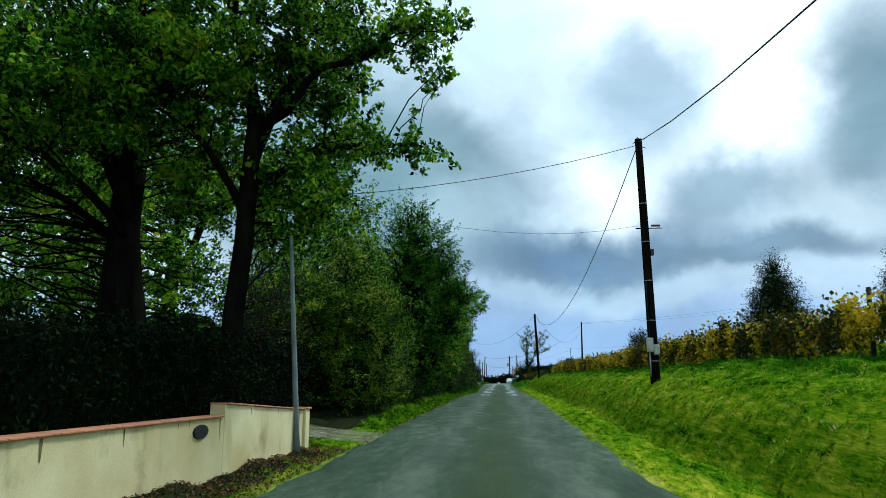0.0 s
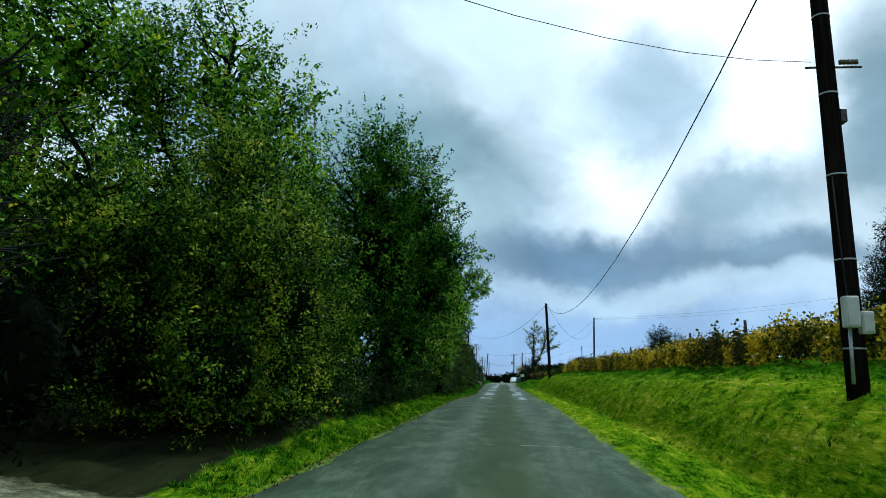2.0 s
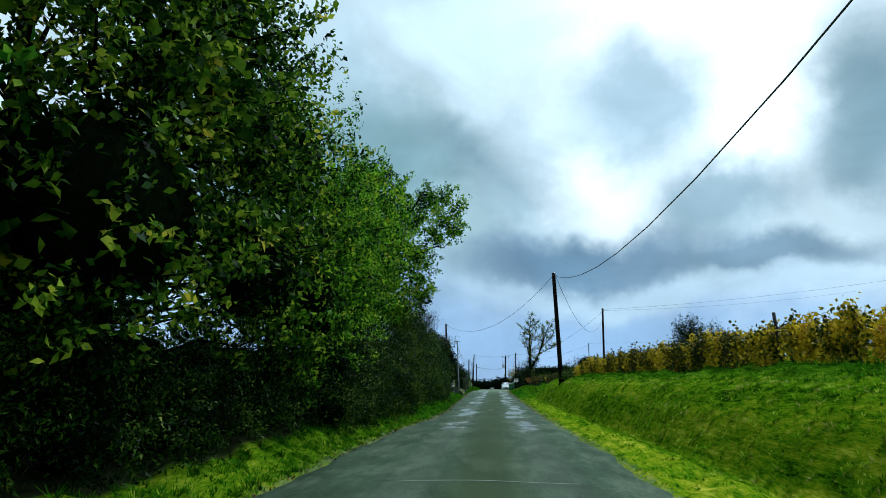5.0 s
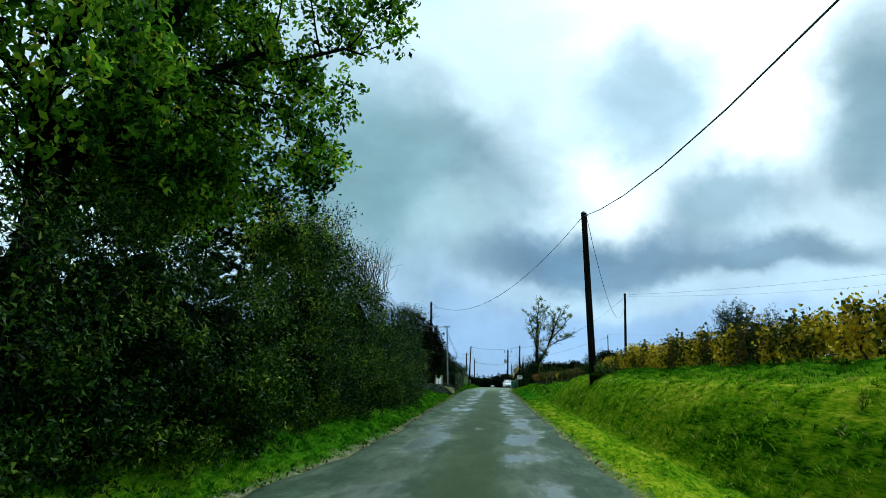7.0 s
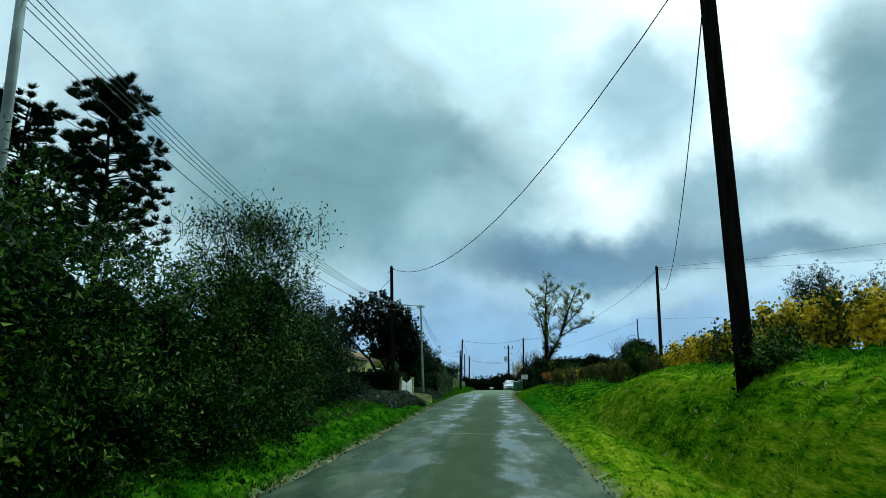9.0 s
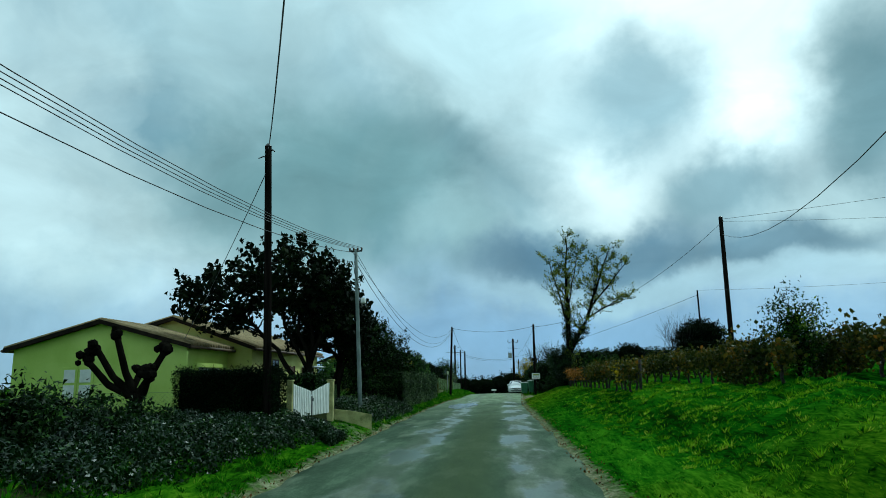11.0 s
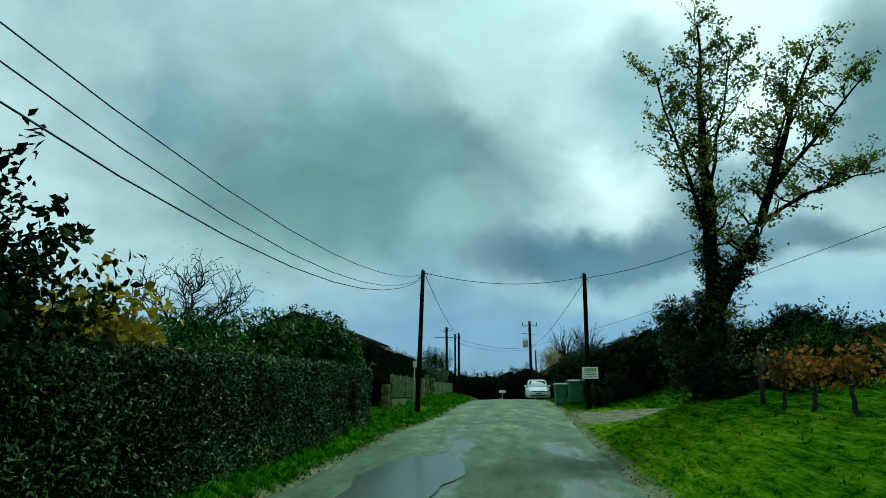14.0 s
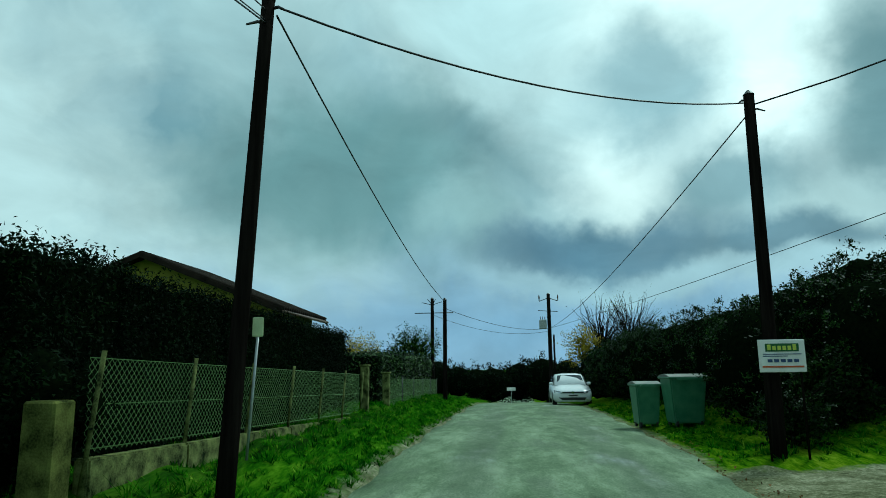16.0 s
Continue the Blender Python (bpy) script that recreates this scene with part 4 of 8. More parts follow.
def clamp(th, at, side):
    """The hook and tension clamp from which a cable hangs."""
    a = Vector(at)
    v, f = tubes([[(*a, 0.02), (*(a + Vector((side * 0.12, 0, 0.02))), 0.018), (*(a + Vector((side * 0.2, -0.1, -0.06))), 0.012)]], 6)
    mesh_ob("cable_clamp", v, f, STEEL, th)


A_TOP, B_TOP, C_TOP, D_TOP = (4.54, 21.15, 9.05), (3.97, 79.08, 8.65), (15.75, 133.7, 12.0), (-5.02, 102.95, 7.2)
E_TOP, F_TOP, G_TOP, K_TOP = (-4.2, 109.3, 5.8), (-3.32, 141.1, 5.53), (3.32, 145.5, 5.92), (13.36, 132.3, 6.86)
H_TOP, I_TOP, J_TOP, Y_TOP = (-3.57, 164.0, 4.5), (-5.5, 176.0, 5.8), (2.25, 185.9, 7.0), (-6.5, 77.2, 7.1)
LAB = "tall round wooden utility pole, dark with creosote"
pole_a = wood_pole((4.66, 21.2, gz(4.66, 21.2)), A_TOP, 0.15, 0.11, "dark wooden utility pole with pale meter boxes strapped on", bands=5)
pole_b = wood_pole((4.40, 79.95, gz(4.40, 79.95)), B_TOP, 0.16, 0.12, LAB + " on the grassy bank")
pole_c = wood_pole((15.62, 133.6, gz(15.62, 133.6)), C_TOP, 0.17, 0.13, LAB + ", leaning among the vines")
pole_d = wood_pole((-4.83, 102.95, gz(-4.83, 102.95)), D_TOP, 0.10, 0.08, LAB + " behind a garden hedge")
pole_f = wood_pole((-3.55, 141.0, gz(-3.55, 141.0)), F_TOP, 0.098, 0.072, LAB + " beside the wire fence")
pole_g = wood_pole((3.25, 145.45, gz(3.25, 145.45)), G_TOP, 0.11, 0.085, LAB + " by the gravel drive")
pole_h = wood_pole((-3.6, 164.0, gz(-3.6, 164.0)), H_TOP, 0.10, 0.08, LAB + " at the far fence")
pole_far = wood_pole((-5.5, 176.0, gz(-5.5, 176.0)), I_TOP, 0.13, 0.10, "dark wooden utility pole with a bracket of spread cables")
pole_i2 = wood_pole((-4.9, 178.0, gz(-4.9, 178.0)), (-4.9, 178.0, 5.3), 0.10, 0.08, LAB + " beside another pole", cap=False)
pole_j = wood_pole((2.25, 185.9, gz(2.25, 185.9)), J_TOP, 0.17, 0.13, LAB + " carrying a small transformer")
pole_m = wood_pole((3.2, 196.0, gz(3.2, 196.0)), (3.2, 196.0, 4.4), 0.10, 0.08, LAB + " far down the lane", cap=False)
for th, at, s in ((pole_a, A_TOP, -1), (pole_b, B_TOP, 1), (pole_c, C_TOP, -1), (pole_d, D_TOP, 1), (pole_f, F_TOP, 1), (pole_g, G_TOP, -1)):
    clamp(th, (at[0], at[1], at[2] - 0.12), s)
    clamp(th, (at[0], at[1], at[2] - 0.28), -s)

# grey boxes, conduit and a short arm on the first pole
mb = part("meter_box", box_bm((4.390, 20.780, 2.24), (4.570, 20.940, 2.66), 0.015), BOX_GREY, pole_a, "pale grey plastic meter box")
part("box_door", box_bm((4.405, 20.768, 2.27), (4.555, 20.782, 2.63), 0.004), BOX_GREY, mb)
mb = part("meter_box", box_bm((4.590, 20.800, 2.16), (4.750, 20.940, 2.46), 0.015), BOX_GREY, pole_a, "pale grey plastic junction box")
part("box_door", box_bm((4.605, 20.788, 2.19), (4.735, 20.802, 2.43), 0.004), BOX_GREY, mb)
v, f = tubes([[(4.470, 20.920, 1.5, 0.025), (4.480, 20.920, 2.25, 0.025)]], 8)
mesh_ob("conduit", v, f, GALV, pole_a)
v, f = tubes([[(4.530, 21.020, 2.62, 0.012), (4.510, 21.080, 4.0, 0.012), (4.530, 21.180, 5.9, 0.012)]], 6)
mesh_ob("riser_cable", v, f, WIRE, pole_a)
v, f = tubes([[(4.320, 21.220, 6.12, 0.018), (5.120, 21.220, 6.12, 0.018)]], 6)
mesh_ob("cross_arm", v, f, STEEL, pole_a, "thin steel cross arm")
for k in range(5):
    v, f = tubes([[(4.83 + 0.055 * k, 21.22, 6.17, 0.03), (4.83 + 0.055 * k, 21.22, 6.23, 0.03)]], 8)
    mesh_ob("insulator", v, f, PORCELAIN, pole_a)
part("bracket_box", box_bm((4.730, 21.160, 5.25), (4.830, 21.320, 5.45), 0.01), STEEL, pole_a)


# tapered concrete poles
def concrete_pole(base, top, r0, r1, label):
    th = empty("utility_pole", base, label, "utility pole", "concrete utility poles")
    v, f = tubes([bend(Vector(base) - Vector((0, 0, 0.3)), top, r0, r1, steps=6)], 12)
    mesh_ob("shaft", v, f, CONCRETE_POLE, th, smooth=True)
    return th


pole_e = concrete_pole((-4.0, 109.24, gz(-4.0, 109.24)), E_TOP, 0.072, 0.055, "pale grey tapered concrete pole with four bare wires")
pole_y = concrete_pole((-6.5, 77.2, gz(-6.5, 77.2)), Y_TOP, 0.09, 0.07, "pale grey tapered concrete pole rising behind the hedge")
pole_z = concrete_pole((-3.84, 12.9, gz(-3.84, 12.9)), (-4.12, 12.8, 4.25), 0.062, 0.035, "thin grey metal lamp pole beside the garden wall")
E_PTS, Y_PTS = [], []
for th, top, keep in ((pole_e, E_TOP, E_PTS), (pole_y, Y_TOP, Y_PTS)):
    v, f = tubes([[(top[0] - 0.22, top[1], top[2] - 0.06, 0.03), (top[0] + 0.22, top[1], top[2] - 0.06, 0.03)]], 6)
    mesh_ob("cross_arm", v, f, STEEL, th)
    for k, dx in enumerate((-0.2, -0.07, 0.07, 0.2)):
        v, f = tubes([[(top[0] + dx, top[1], top[2] - 0.06, 0.02), (top[0] + dx, top[1], top[2] + 0.02, 0.035), (top[0] + dx, top[1], top[2] + 0.06, 0.02)]], 8)
        mesh_ob("insulator", v, f, PORCELAIN, th)
        keep.append((top[0] + dx, top[1], top[2] + 0.05))
part("lantern_box", box_bm((-4.0, 109.15, 3.98), (-3.86, 109.32, 4.15), 0.02), WHITE_PAINT, pole_e, "small white box on the pole")
v, f = tubes([[(-4.16, 109.15, 5.6, 0.01), (-4.22, 109.1, 5.2, 0.01), (-4.10, 109.14, 4.6, 0.01), (-4.0, 109.15, 4.15, 0.01)]], 5)
mesh_ob("down_cable", v, f, WIRE, pole_e)

for pa, pb in zip(Y_PTS, E_PTS):
    cable(pa, pb, 1.35, 0.008)
cable((Y_TOP[0], Y_TOP[1], Y_TOP[2] - 0.5), (E_TOP[0], E_TOP[1], E_TOP[2] - 0.12), 1.45, 0.009)
for pa, dz in zip(E_PTS[:2], (0.0, -0.12)):
    cable(pa, (F_TOP[0], F_TOP[1], F_TOP[2] - 0.15 + dz), 1.6 - 3 * dz, 0.008)
cable((E_TOP[0], E_TOP[1], E_TOP[2] - 0.45), (F_TOP[0], F_TOP[1], F_TOP[2] - 0.3), 1.95, 0.010)
for pa in Y_PTS[:4:2]:
    cable((pa[0] - 0.6, pa[1] - 45, pa[2] + 0.6), pa, 0.5, 0.007)
cable((4.5, -32, 8.2), (A_TOP[0], A_TOP[1], A_TOP[2] - 0.1), 2.9, 0.016)
cable((A_TOP[0], A_TOP[1], A_TOP[2] - 0.12), (B_TOP[0], B_TOP[1], B_TOP[2] - 0.15), 3.0, 0.016)
cable((A_TOP[0] - 0.05, A_TOP[1], A_TOP[2] - 0.2), (-10.0, 16.0, 6.0), 0.6, 0.010)
cable((4.4, 21.2, 6.2), (-10.0, 12.0, 8.0), 1.5, 0.005)
cable((B_TOP[0], B_TOP[1], B_TOP[2] - 0.12), (D_TOP[0], D_TOP[1], D_TOP[2] - 0.1), 1.9, 0.012)
cable((B_TOP[0] + 0.1, B_TOP[1], B_TOP[2] - 0.1), (C_TOP[0], C_TOP[1], 10.8), 3.0, 0.014)
cable((C_TOP[0], C_TOP[1], C_TOP[2] - 0.3), (60, 150, 16.5), 0.6, 0.012)
cable((C_TOP[0], C_TOP[1], C_TOP[2] - 0.15), (55, 120, 15.0), 0.6, 0.012)
cable((C_TOP[0], C_TOP[1], 11.6), (G_TOP[0], G_TOP[1], G_TOP[2] - 0.2), 1.5, 0.014)
cable(K_TOP, (50, 140, 9.5), 0.5, 0.008)
cable((K_TOP[0], K_TOP[1], K_TOP[2] - 0.3), (J_TOP[0], J_TOP[1], J_TOP[2] - 2.6), 0.4, 0.012)
cable((D_TOP[0], D_TOP[1], D_TOP[2] - 0.6), (-11.3, 112.0, 3.1), 0.12, 0.010)
cable((F_TOP[0] + 0.1, F_TOP[1], F_TOP[2] - 0.1), (G_TOP[0] - 0.1, G_TOP[1], G_TOP[2] - 0.15), 0.36, 0.014)
cable((F_TOP[0] + 0.1, F_TOP[1], F_TOP[2] - 0.2), (H_TOP[0], H_TOP[1], H_TOP[2] - 0.1), 0.35, 0.012)
cable((G_TOP[0], G_TOP[1], G_TOP[2] - 0.3), (J_TOP[0], J_TOP[1], J_TOP[2] - 2.6), 0.5, 0.012)
cable((J_TOP[0], J_TOP[1], J_TOP[2] - 2.6), (H_TOP[0], H_TOP[1], H_TOP[2] - 0.4), 0.4, 0.012)
cable((I_TOP[0], I_TOP[1], I_TOP[2] - 1.0), (J_TOP[0], J_TOP[1], J_TOP[2] - 2.8), 0.6, 0.012)
v, f = tubes([bend((13.36, 132.3, gz(13.36, 132.3) - 0.3), K_TOP, 0.07, 0.05)], 8)
pole_k = empty("utility_pole", (13.36, 132.3, gz(13.36, 132.3)), "slender dark wooden pole standing in the vineyard", "utility pole")
mesh_ob("shaft", v, f, POLE_WOOD, pole_k)
# transformer, brackets and arms of the far pole
for dx in (-0.7, 0.7):
    v, f = tubes([[(2.25, 185.9, 6.7, 0.03), (2.25 + dx, 185.9, 6.45, 0.03)]], 6)
    mesh_ob("bracket_arm", v, f, STEEL, pole_j)
for dx in (-0.7, 0.0, 0.7):
    v, f = tubes([[(2.25 + dx, 185.9, 6.5, 0.03), (2.25 + dx, 185.9, 6.75, 0.06), (2.25 + dx, 185.9, 6.95, 0.02)]], 8)
    mesh_ob("insulator", v, f, PORCELAIN, pole_j)
tr_box = part("transformer", box_bm((1.50, 185.6, 4.35), (2.05, 186.2, 5.05), 0.05), GALV, pole_j, "grey pole-mounted transformer")
for k in range(3):
    v, f = tubes([[(1.6 + 0.16 * k, 185.8, 5.05, 0.03), (1.6 + 0.16 * k, 185.8, 5.28, 0.02)]], 6)
    mesh_ob("bushing", v, f, PORCELAIN, tr_box)
v, f = tubes([[(1.45, 185.9, 5.75, 0.025), (2.9, 185.9, 5.65, 0.025)]], 6)
mesh_ob("bracket_arm", v, f, STEEL, pole_j)
for k in range(4):
    a = 0.5 + 0.75 * k
    v, f = tubes([[(-5.5, 176, 5.4, 0.025), (-5.5 + 0.7 * math.cos(a), 176, 5.4 + 0.4 * math.sin(a), 0.02)]], 6)
    mesh_ob("bracket_arm", v, f, STEEL, pole_far)
v, f = tubes([[(-6.6, 176, 4.9, 0.03), (-4.2, 176, 4.9, 0.03)]], 6)
mesh_ob("cross_arm", v, f, STEEL, pole_far)

# ---------------------------------------------------------------- first garden: wall, trees behind it
wall_th = empty("garden_wall", (-3.95, 2.0, 0.2), "cream rendered garden wall with terracotta coping and rust stains", "wall")


def wall_run(y0, y1, z0, z1, x=-3.93, thick=0.22, foot=0.0):
    """A stretch of rendered wall whose top runs from z0 to z1."""
    bm = bmesh.new()
    ys = np.linspace(y0, y1, 9)
    rows = []
    for y in ys:
        z = z0 + (z1 - z0) * (y - y0) / (y1 - y0)
        rows.append([bm.verts.new(p) for p in ((x, y, foot), (x, y, z), (x - thick, y, z), (x - thick, y, foot))])
    for a, b in zip(rows, rows[1:]):
        for k in range(4):
            bm.faces.new((a[k], a[(k + 1) % 4], b[(k + 1) % 4], b[k]))
    bm.faces.new(rows[0][::-1])
    bm.faces.new(rows[-1])
    bmesh.ops.recalc_face_normals(bm, faces=bm.faces)
    return bm


STAINED = surface("stained_cream_render", (0.60, 0.48, 0.20), (0.84, 0.74, 0.42), scale=0.9, rough=0.9, bump=0.12)
nt = STAINED.node_tree
pos = nt.nodes.new("ShaderNodeNewGeometry").outputs["Position"]
mp = nt.nodes.new("ShaderNodeMapping")
mp.inputs["Scale"].default_value = (1.0, 1.0, 0.22)
nt.links.new(pos, mp.inputs["Vector"])
old = nt.nodes["Principled BSDF"].inputs["Base Color"].links[0].from_socket
runs = nramp(nt, nnoise(nt, mp.outputs[0], 2.6, 6, 0.65), [(0.56, (0, 0, 0)), (0.76, (0.6, 0.6, 0.6))])
spots = nramp(nt, nnoise(nt, pos, 1.1, 5, 0.6), [(0.58, (0, 0, 0)), (0.74, (0.7, 0.7, 0.7))])
rust = nramp(nt, nnoise(nt, pos, 9.0), [(0.35, (0.16, 0.10, 0.03)), (0.65, (0.42, 0.27, 0.08))])
grime = nramp(nt, nnoise(nt, pos, 20.0), [(0.35, (0.20, 0.18, 0.08)), (0.65, (0.40, 0.36, 0.18))])
nt.links.new(nmix(nt, spots, nmix(nt, runs, old, grime), rust), nt.nodes["Principled BSDF"].inputs["Base Color"])
wall_a = part("wall_panel", wall_run(-8.0, 9.55, 1.17, 0.95), STAINED, wall_th)
wall_b = part("wall_panel", wall_run(9.56, 13.45, 1.12, 0.86), STAINED, wall_th)
part("end_pier", box_bm((-4.20, 13.46, 0.0), (-3.88, 13.76, 0.87), 0.02), RENDER_CREAM, wall_th)
part("coping_tile", box_bm((-4.23, 13.52, 0.872), (-3.85, 13.79, 0.905), 0.006), TERRACOTTA, wall_th)
# oval drain hole with its rim
bm = bmesh.new()
bmesh.ops.create_cone(bm, cap_ends=True, segments=20, radius1=0.155, radius2=0.145, depth=0.03, matrix=Matrix.Translation((-3.922, 8.78, 0.80)) @ Matrix.Rotation(radians(90), 4, "Y") @ Matrix.Diagonal((0.62, 1.45, 1, 1)))
part("drain_hole", bm, DARK, wall_th, "black oval hole in the wall")
# coping bricks
def coping(y0, y1, z0, z1, mat=TERRACOTTA):
    n = int((y1 - y0) / 0.33)
    cm = None
    for k in range(n):
        yc = y0 + (k + 0.5) * (y1 - y0) / n
        zc = z0 + (z1 - z0) * (k + 0.5) / n
        if cm is None:
            bm = box_bm((-0.145, -0.162, 0), (0.145, 0.162, 0.024), 0.006)
            cm = bpy.data.meshes.new("coping_tile")
            bm.to_mesh(cm)
            bm.free()
            cm.materials.append(mat)
        o = new("coping_tile", cm)
        hang(o, wall_th)
        o.location = (-4.04 + 0.004 * math.sin(k * 2.1), yc, zc + 0.002)
        o.rotation_euler = (math.atan2(z1 - z0, y1 - y0), 0.0, 0.01 * math.sin(k * 3.3))


coping(-8.0, 9.5, 1.17, 0.95)
coping(9.6, 13.5, 1.12, 0.86)
# rust runs below the coping joints
for y, ln, wd in ((5.65, 0.22, 0.05), (6.95, 0.20, 0.03), (8.15, 0.10, 0.02), (8.45, 0.10, 0.02), (9.4, 0.35, 0.03), (10.6, 0.14, 0.03), (11.9, 0.16, 0.02), (4.3, 0.3, 0.05), (13.2, 0.2, 0.03)):
    zt = (1.17 - (y + 8) / 17.55 * 0.22) if y < 9.55 else 1.12 - (y - 9.56) / 3.89 * 0.26
    bm = bmesh.new()
    vs = [bm.verts.new(p) for p in ((-3.926, y - wd / 2, zt - 0.01), (-3.926, y + wd / 2, zt - 0.01), (-3.926, y + wd * 0.2, zt - ln), (-3.926, y - wd * 0.1, zt - ln * 0.9))]
    bm.faces.new(vs)
    part("rust_run", bm, STAIN, wall_th, "brown rust run")

OAK = "large oak with dark ivy-clad trunk overhanging the garden wall"
tree("oak_tree", (-4.85, 11.65, 0.2), [bend((-4.85, 11.65, 0), (-4.65, 12.0, 6.6), 0.21, 0.15, wob=0.03), bend((-4.7, 12.0, 5.6), (-3.0, 12.6, 9.4), 0.14, 0.04, sag=0.3, wob=0.12), bend((-4.65, 12.0, 6.4), (-5.4, 12.2, 9.8), 0.16, 0.05, sag=0.2, wob=0.12), bend((-4.75, 12.0, 5.0), (-1.6, 12.3, 5.9), 0.08, 0.015, sag=0.35, steps=9, wob=0.07), bend((-4.65, 12.0, 6.2), (-0.9, 12.0, 8.3), 0.10, 0.015, sag=0.5, steps=9, wob=0.1), bend((-4.8, 12.0, 4.6), (-6.0, 10.8, 6.6), 0.09, 0.03, sag=0.2, wob=0.1)],
     [((-5.2, 12.2, 8.2), (1.9, 2.0, 1.3)), ((-3.7, 12.8, 8.3), (1.1, 1.6, 1.5)), ((-3.5, 12.9, 6.6), (0.9, 1.3, 0.9)), ((-3.9, 12.5, 5.3), (1.0, 1.2, 0.7)), ((-5.8, 11.0, 6.9), (1.5, 1.5, 1.0)), ((-4.5, 13.4, 4.5), (0.8, 0.9, 0.6)), ((-1.7, 12.25, 5.9), (0.85, 0.5, 0.24)), ((-2.4, 12.3, 5.75), (0.5, 0.5, 0.25)), ((-2.3, 12.2, 8.3), (0.9, 0.8, 0.55)), ((-1.1, 12.0, 8.2), (0.7, 0.6, 0.34)), ((-1.25, 12.0, 7.3), (0.4, 0.4, 0.4))],
     720, 50, 0.12, LEAF_OAK, OAK, group="oaks over the garden wall", twigs=170, twig_r=0.022, clump=0.12, inner=0.0, sprig=0.4)
tree("oak_tree", (-6.6, 12.2, 0.2), [bend((-6.6, 12.2, 0), (-7.3, 12.3, 4.6), 0.31, 0.22, wob=0.03), bend((-7.25, 12.3, 4.4), (-8.6, 11.6, 8.6), 0.18, 0.05, wob=0.1), bend((-7.25, 12.3, 4.4), (-6.6, 11.0, 8.8), 0.16, 0.05, wob=0.1), bend((-7.15, 12.3, 4.0), (-8.8, 10.0, 5.6), 0.10, 0.03, sag=0.3, wob=0.1)],
     [((-7.6, 11.6, 8.0), (2.0, 2.2, 1.5)), ((-7.4, 10.0, 6.1), (1.5, 1.5, 0.9)), ((-6.4, 12.6, 6.0), (1.2, 1.2, 0.8)), ((-8.9, 11.4, 6.4), (1.4, 1.4, 1.0))],
     470, 50, 0.12, LEAF_OAK, OAK, group="oaks over the garden wall", twigs=110, twig_r=0.025, clump=0.14, inner=0.0, sprig=0.45)
tree("oak_tree", (-7.9, 13.1, 0.2), [bend((-7.9, 13.1, 0), (-7.7, 13.1, 6.4), 0.42, 0.28, wob=0.04), bend((-7.75, 13.1, 5.0), (-10.6, 12.4, 8.4), 0.18, 0.05, sag=0.3, wob=0.12), bend((-7.7, 13.1, 6.2), (-8.4, 13.0, 9.6), 0.2, 0.06, wob=0.1), bend((-7.8, 13.1, 4.2), (-10.4, 11.6, 5.4), 0.10, 0.03, sag=0.3, wob=0.1)],
     [((-9.6, 12.6, 8.4), (2.2, 2.2, 1.5)), ((-11.4, 12.0, 6.6), (1.7, 1.7, 1.1)), ((-10.2, 11.4, 5.5), (1.2, 1.2, 0.7)), ((-12.6, 12.6, 4.4), (1.2, 1.2, 0.8)), ((-9.2, 14.0, 5.4), (1.3, 1.3, 0.8)), ((-11.0, 15.6, 4.0), (1.6, 1.2, 1.0)), ((-8.6, 16.2, 4.2), (1.3, 1.1, 0.9))],
     520, 50, 0.125, LEAF_OAK, OAK, group="oaks over the garden wall", twigs=120, twig_r=0.03, clump=0.15, inner=0.0, sprig=0.45)
for bx_, by_, rr2 in ((-15.3, 29.5, 0.42), (-19.3, 28.0, 0.4)):
    tree("oak_tree", (bx_, by_, 0.6), [bend((bx_, by_, 0.2), (bx_ + 0.5, by_, 9.5), rr2, rr2 * 0.6, wob=0.12), bend((bx_ + 0.3, by_, 6.0), (bx_ + 4.5, by_ - 2, 11.0), 0.2, 0.06, sag=0.4, wob=0.2)],
         [((bx_ + 0.5, by_ - 1, 11.0), (4.2, 4.0, 3.2)), ((bx_ + 3.6, by_ - 3, 9.0), (2.8, 2.6, 2.0)), ((bx_ - 3.0, by_ - 2, 8.2), (3.0, 3.0, 2.0)), ((bx_ + 1.7, by_ - 2, 5.4), (2.3, 1.8, 1.3)), ((bx_ - 2.0, by_ - 2, 4.6), (2.0, 1.8, 1.2))],
         520, 52, 0.16, LEAF_OAK, "old oak with a thick ivy-clad trunk behind the drive", group="oaks behind the drive", twigs=70, twig_r=0.09, clump=0.26, inner=0.06, sprig=0.8)
tree("bare_tree", (-8.4, 19.0, 0.4), [bend((-8.4, 19.0, 0.2), (-7.2, 18.6, 4.6), 0.11, 0.05, wob=0.06), bend((-7.6, 18.7, 3.2), (-5.6, 17.8, 3.4), 0.05, 0.012, sag=0.3, wob=0.07), bend((-7.4, 18.7, 3.8), (-5.4, 18.0, 5.2), 0.05, 0.012, sag=0.2, wob=0.07)], [((-6.2, 18.0, 4.4), (1.2, 1.0, 1.0)), ((-5.9, 18.0, 2.9), (1.0, 0.9, 0.8))], 150, 3, 0.07, LEAF_OAK, "half-dead tree with tangled bare twigs at the drive", twigs=150, twig_r=0.018, clump=0.2, inner=0, bark=TWIG)
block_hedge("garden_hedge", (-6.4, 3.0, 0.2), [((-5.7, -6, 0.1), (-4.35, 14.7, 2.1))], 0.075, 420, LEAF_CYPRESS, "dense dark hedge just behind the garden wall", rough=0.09)


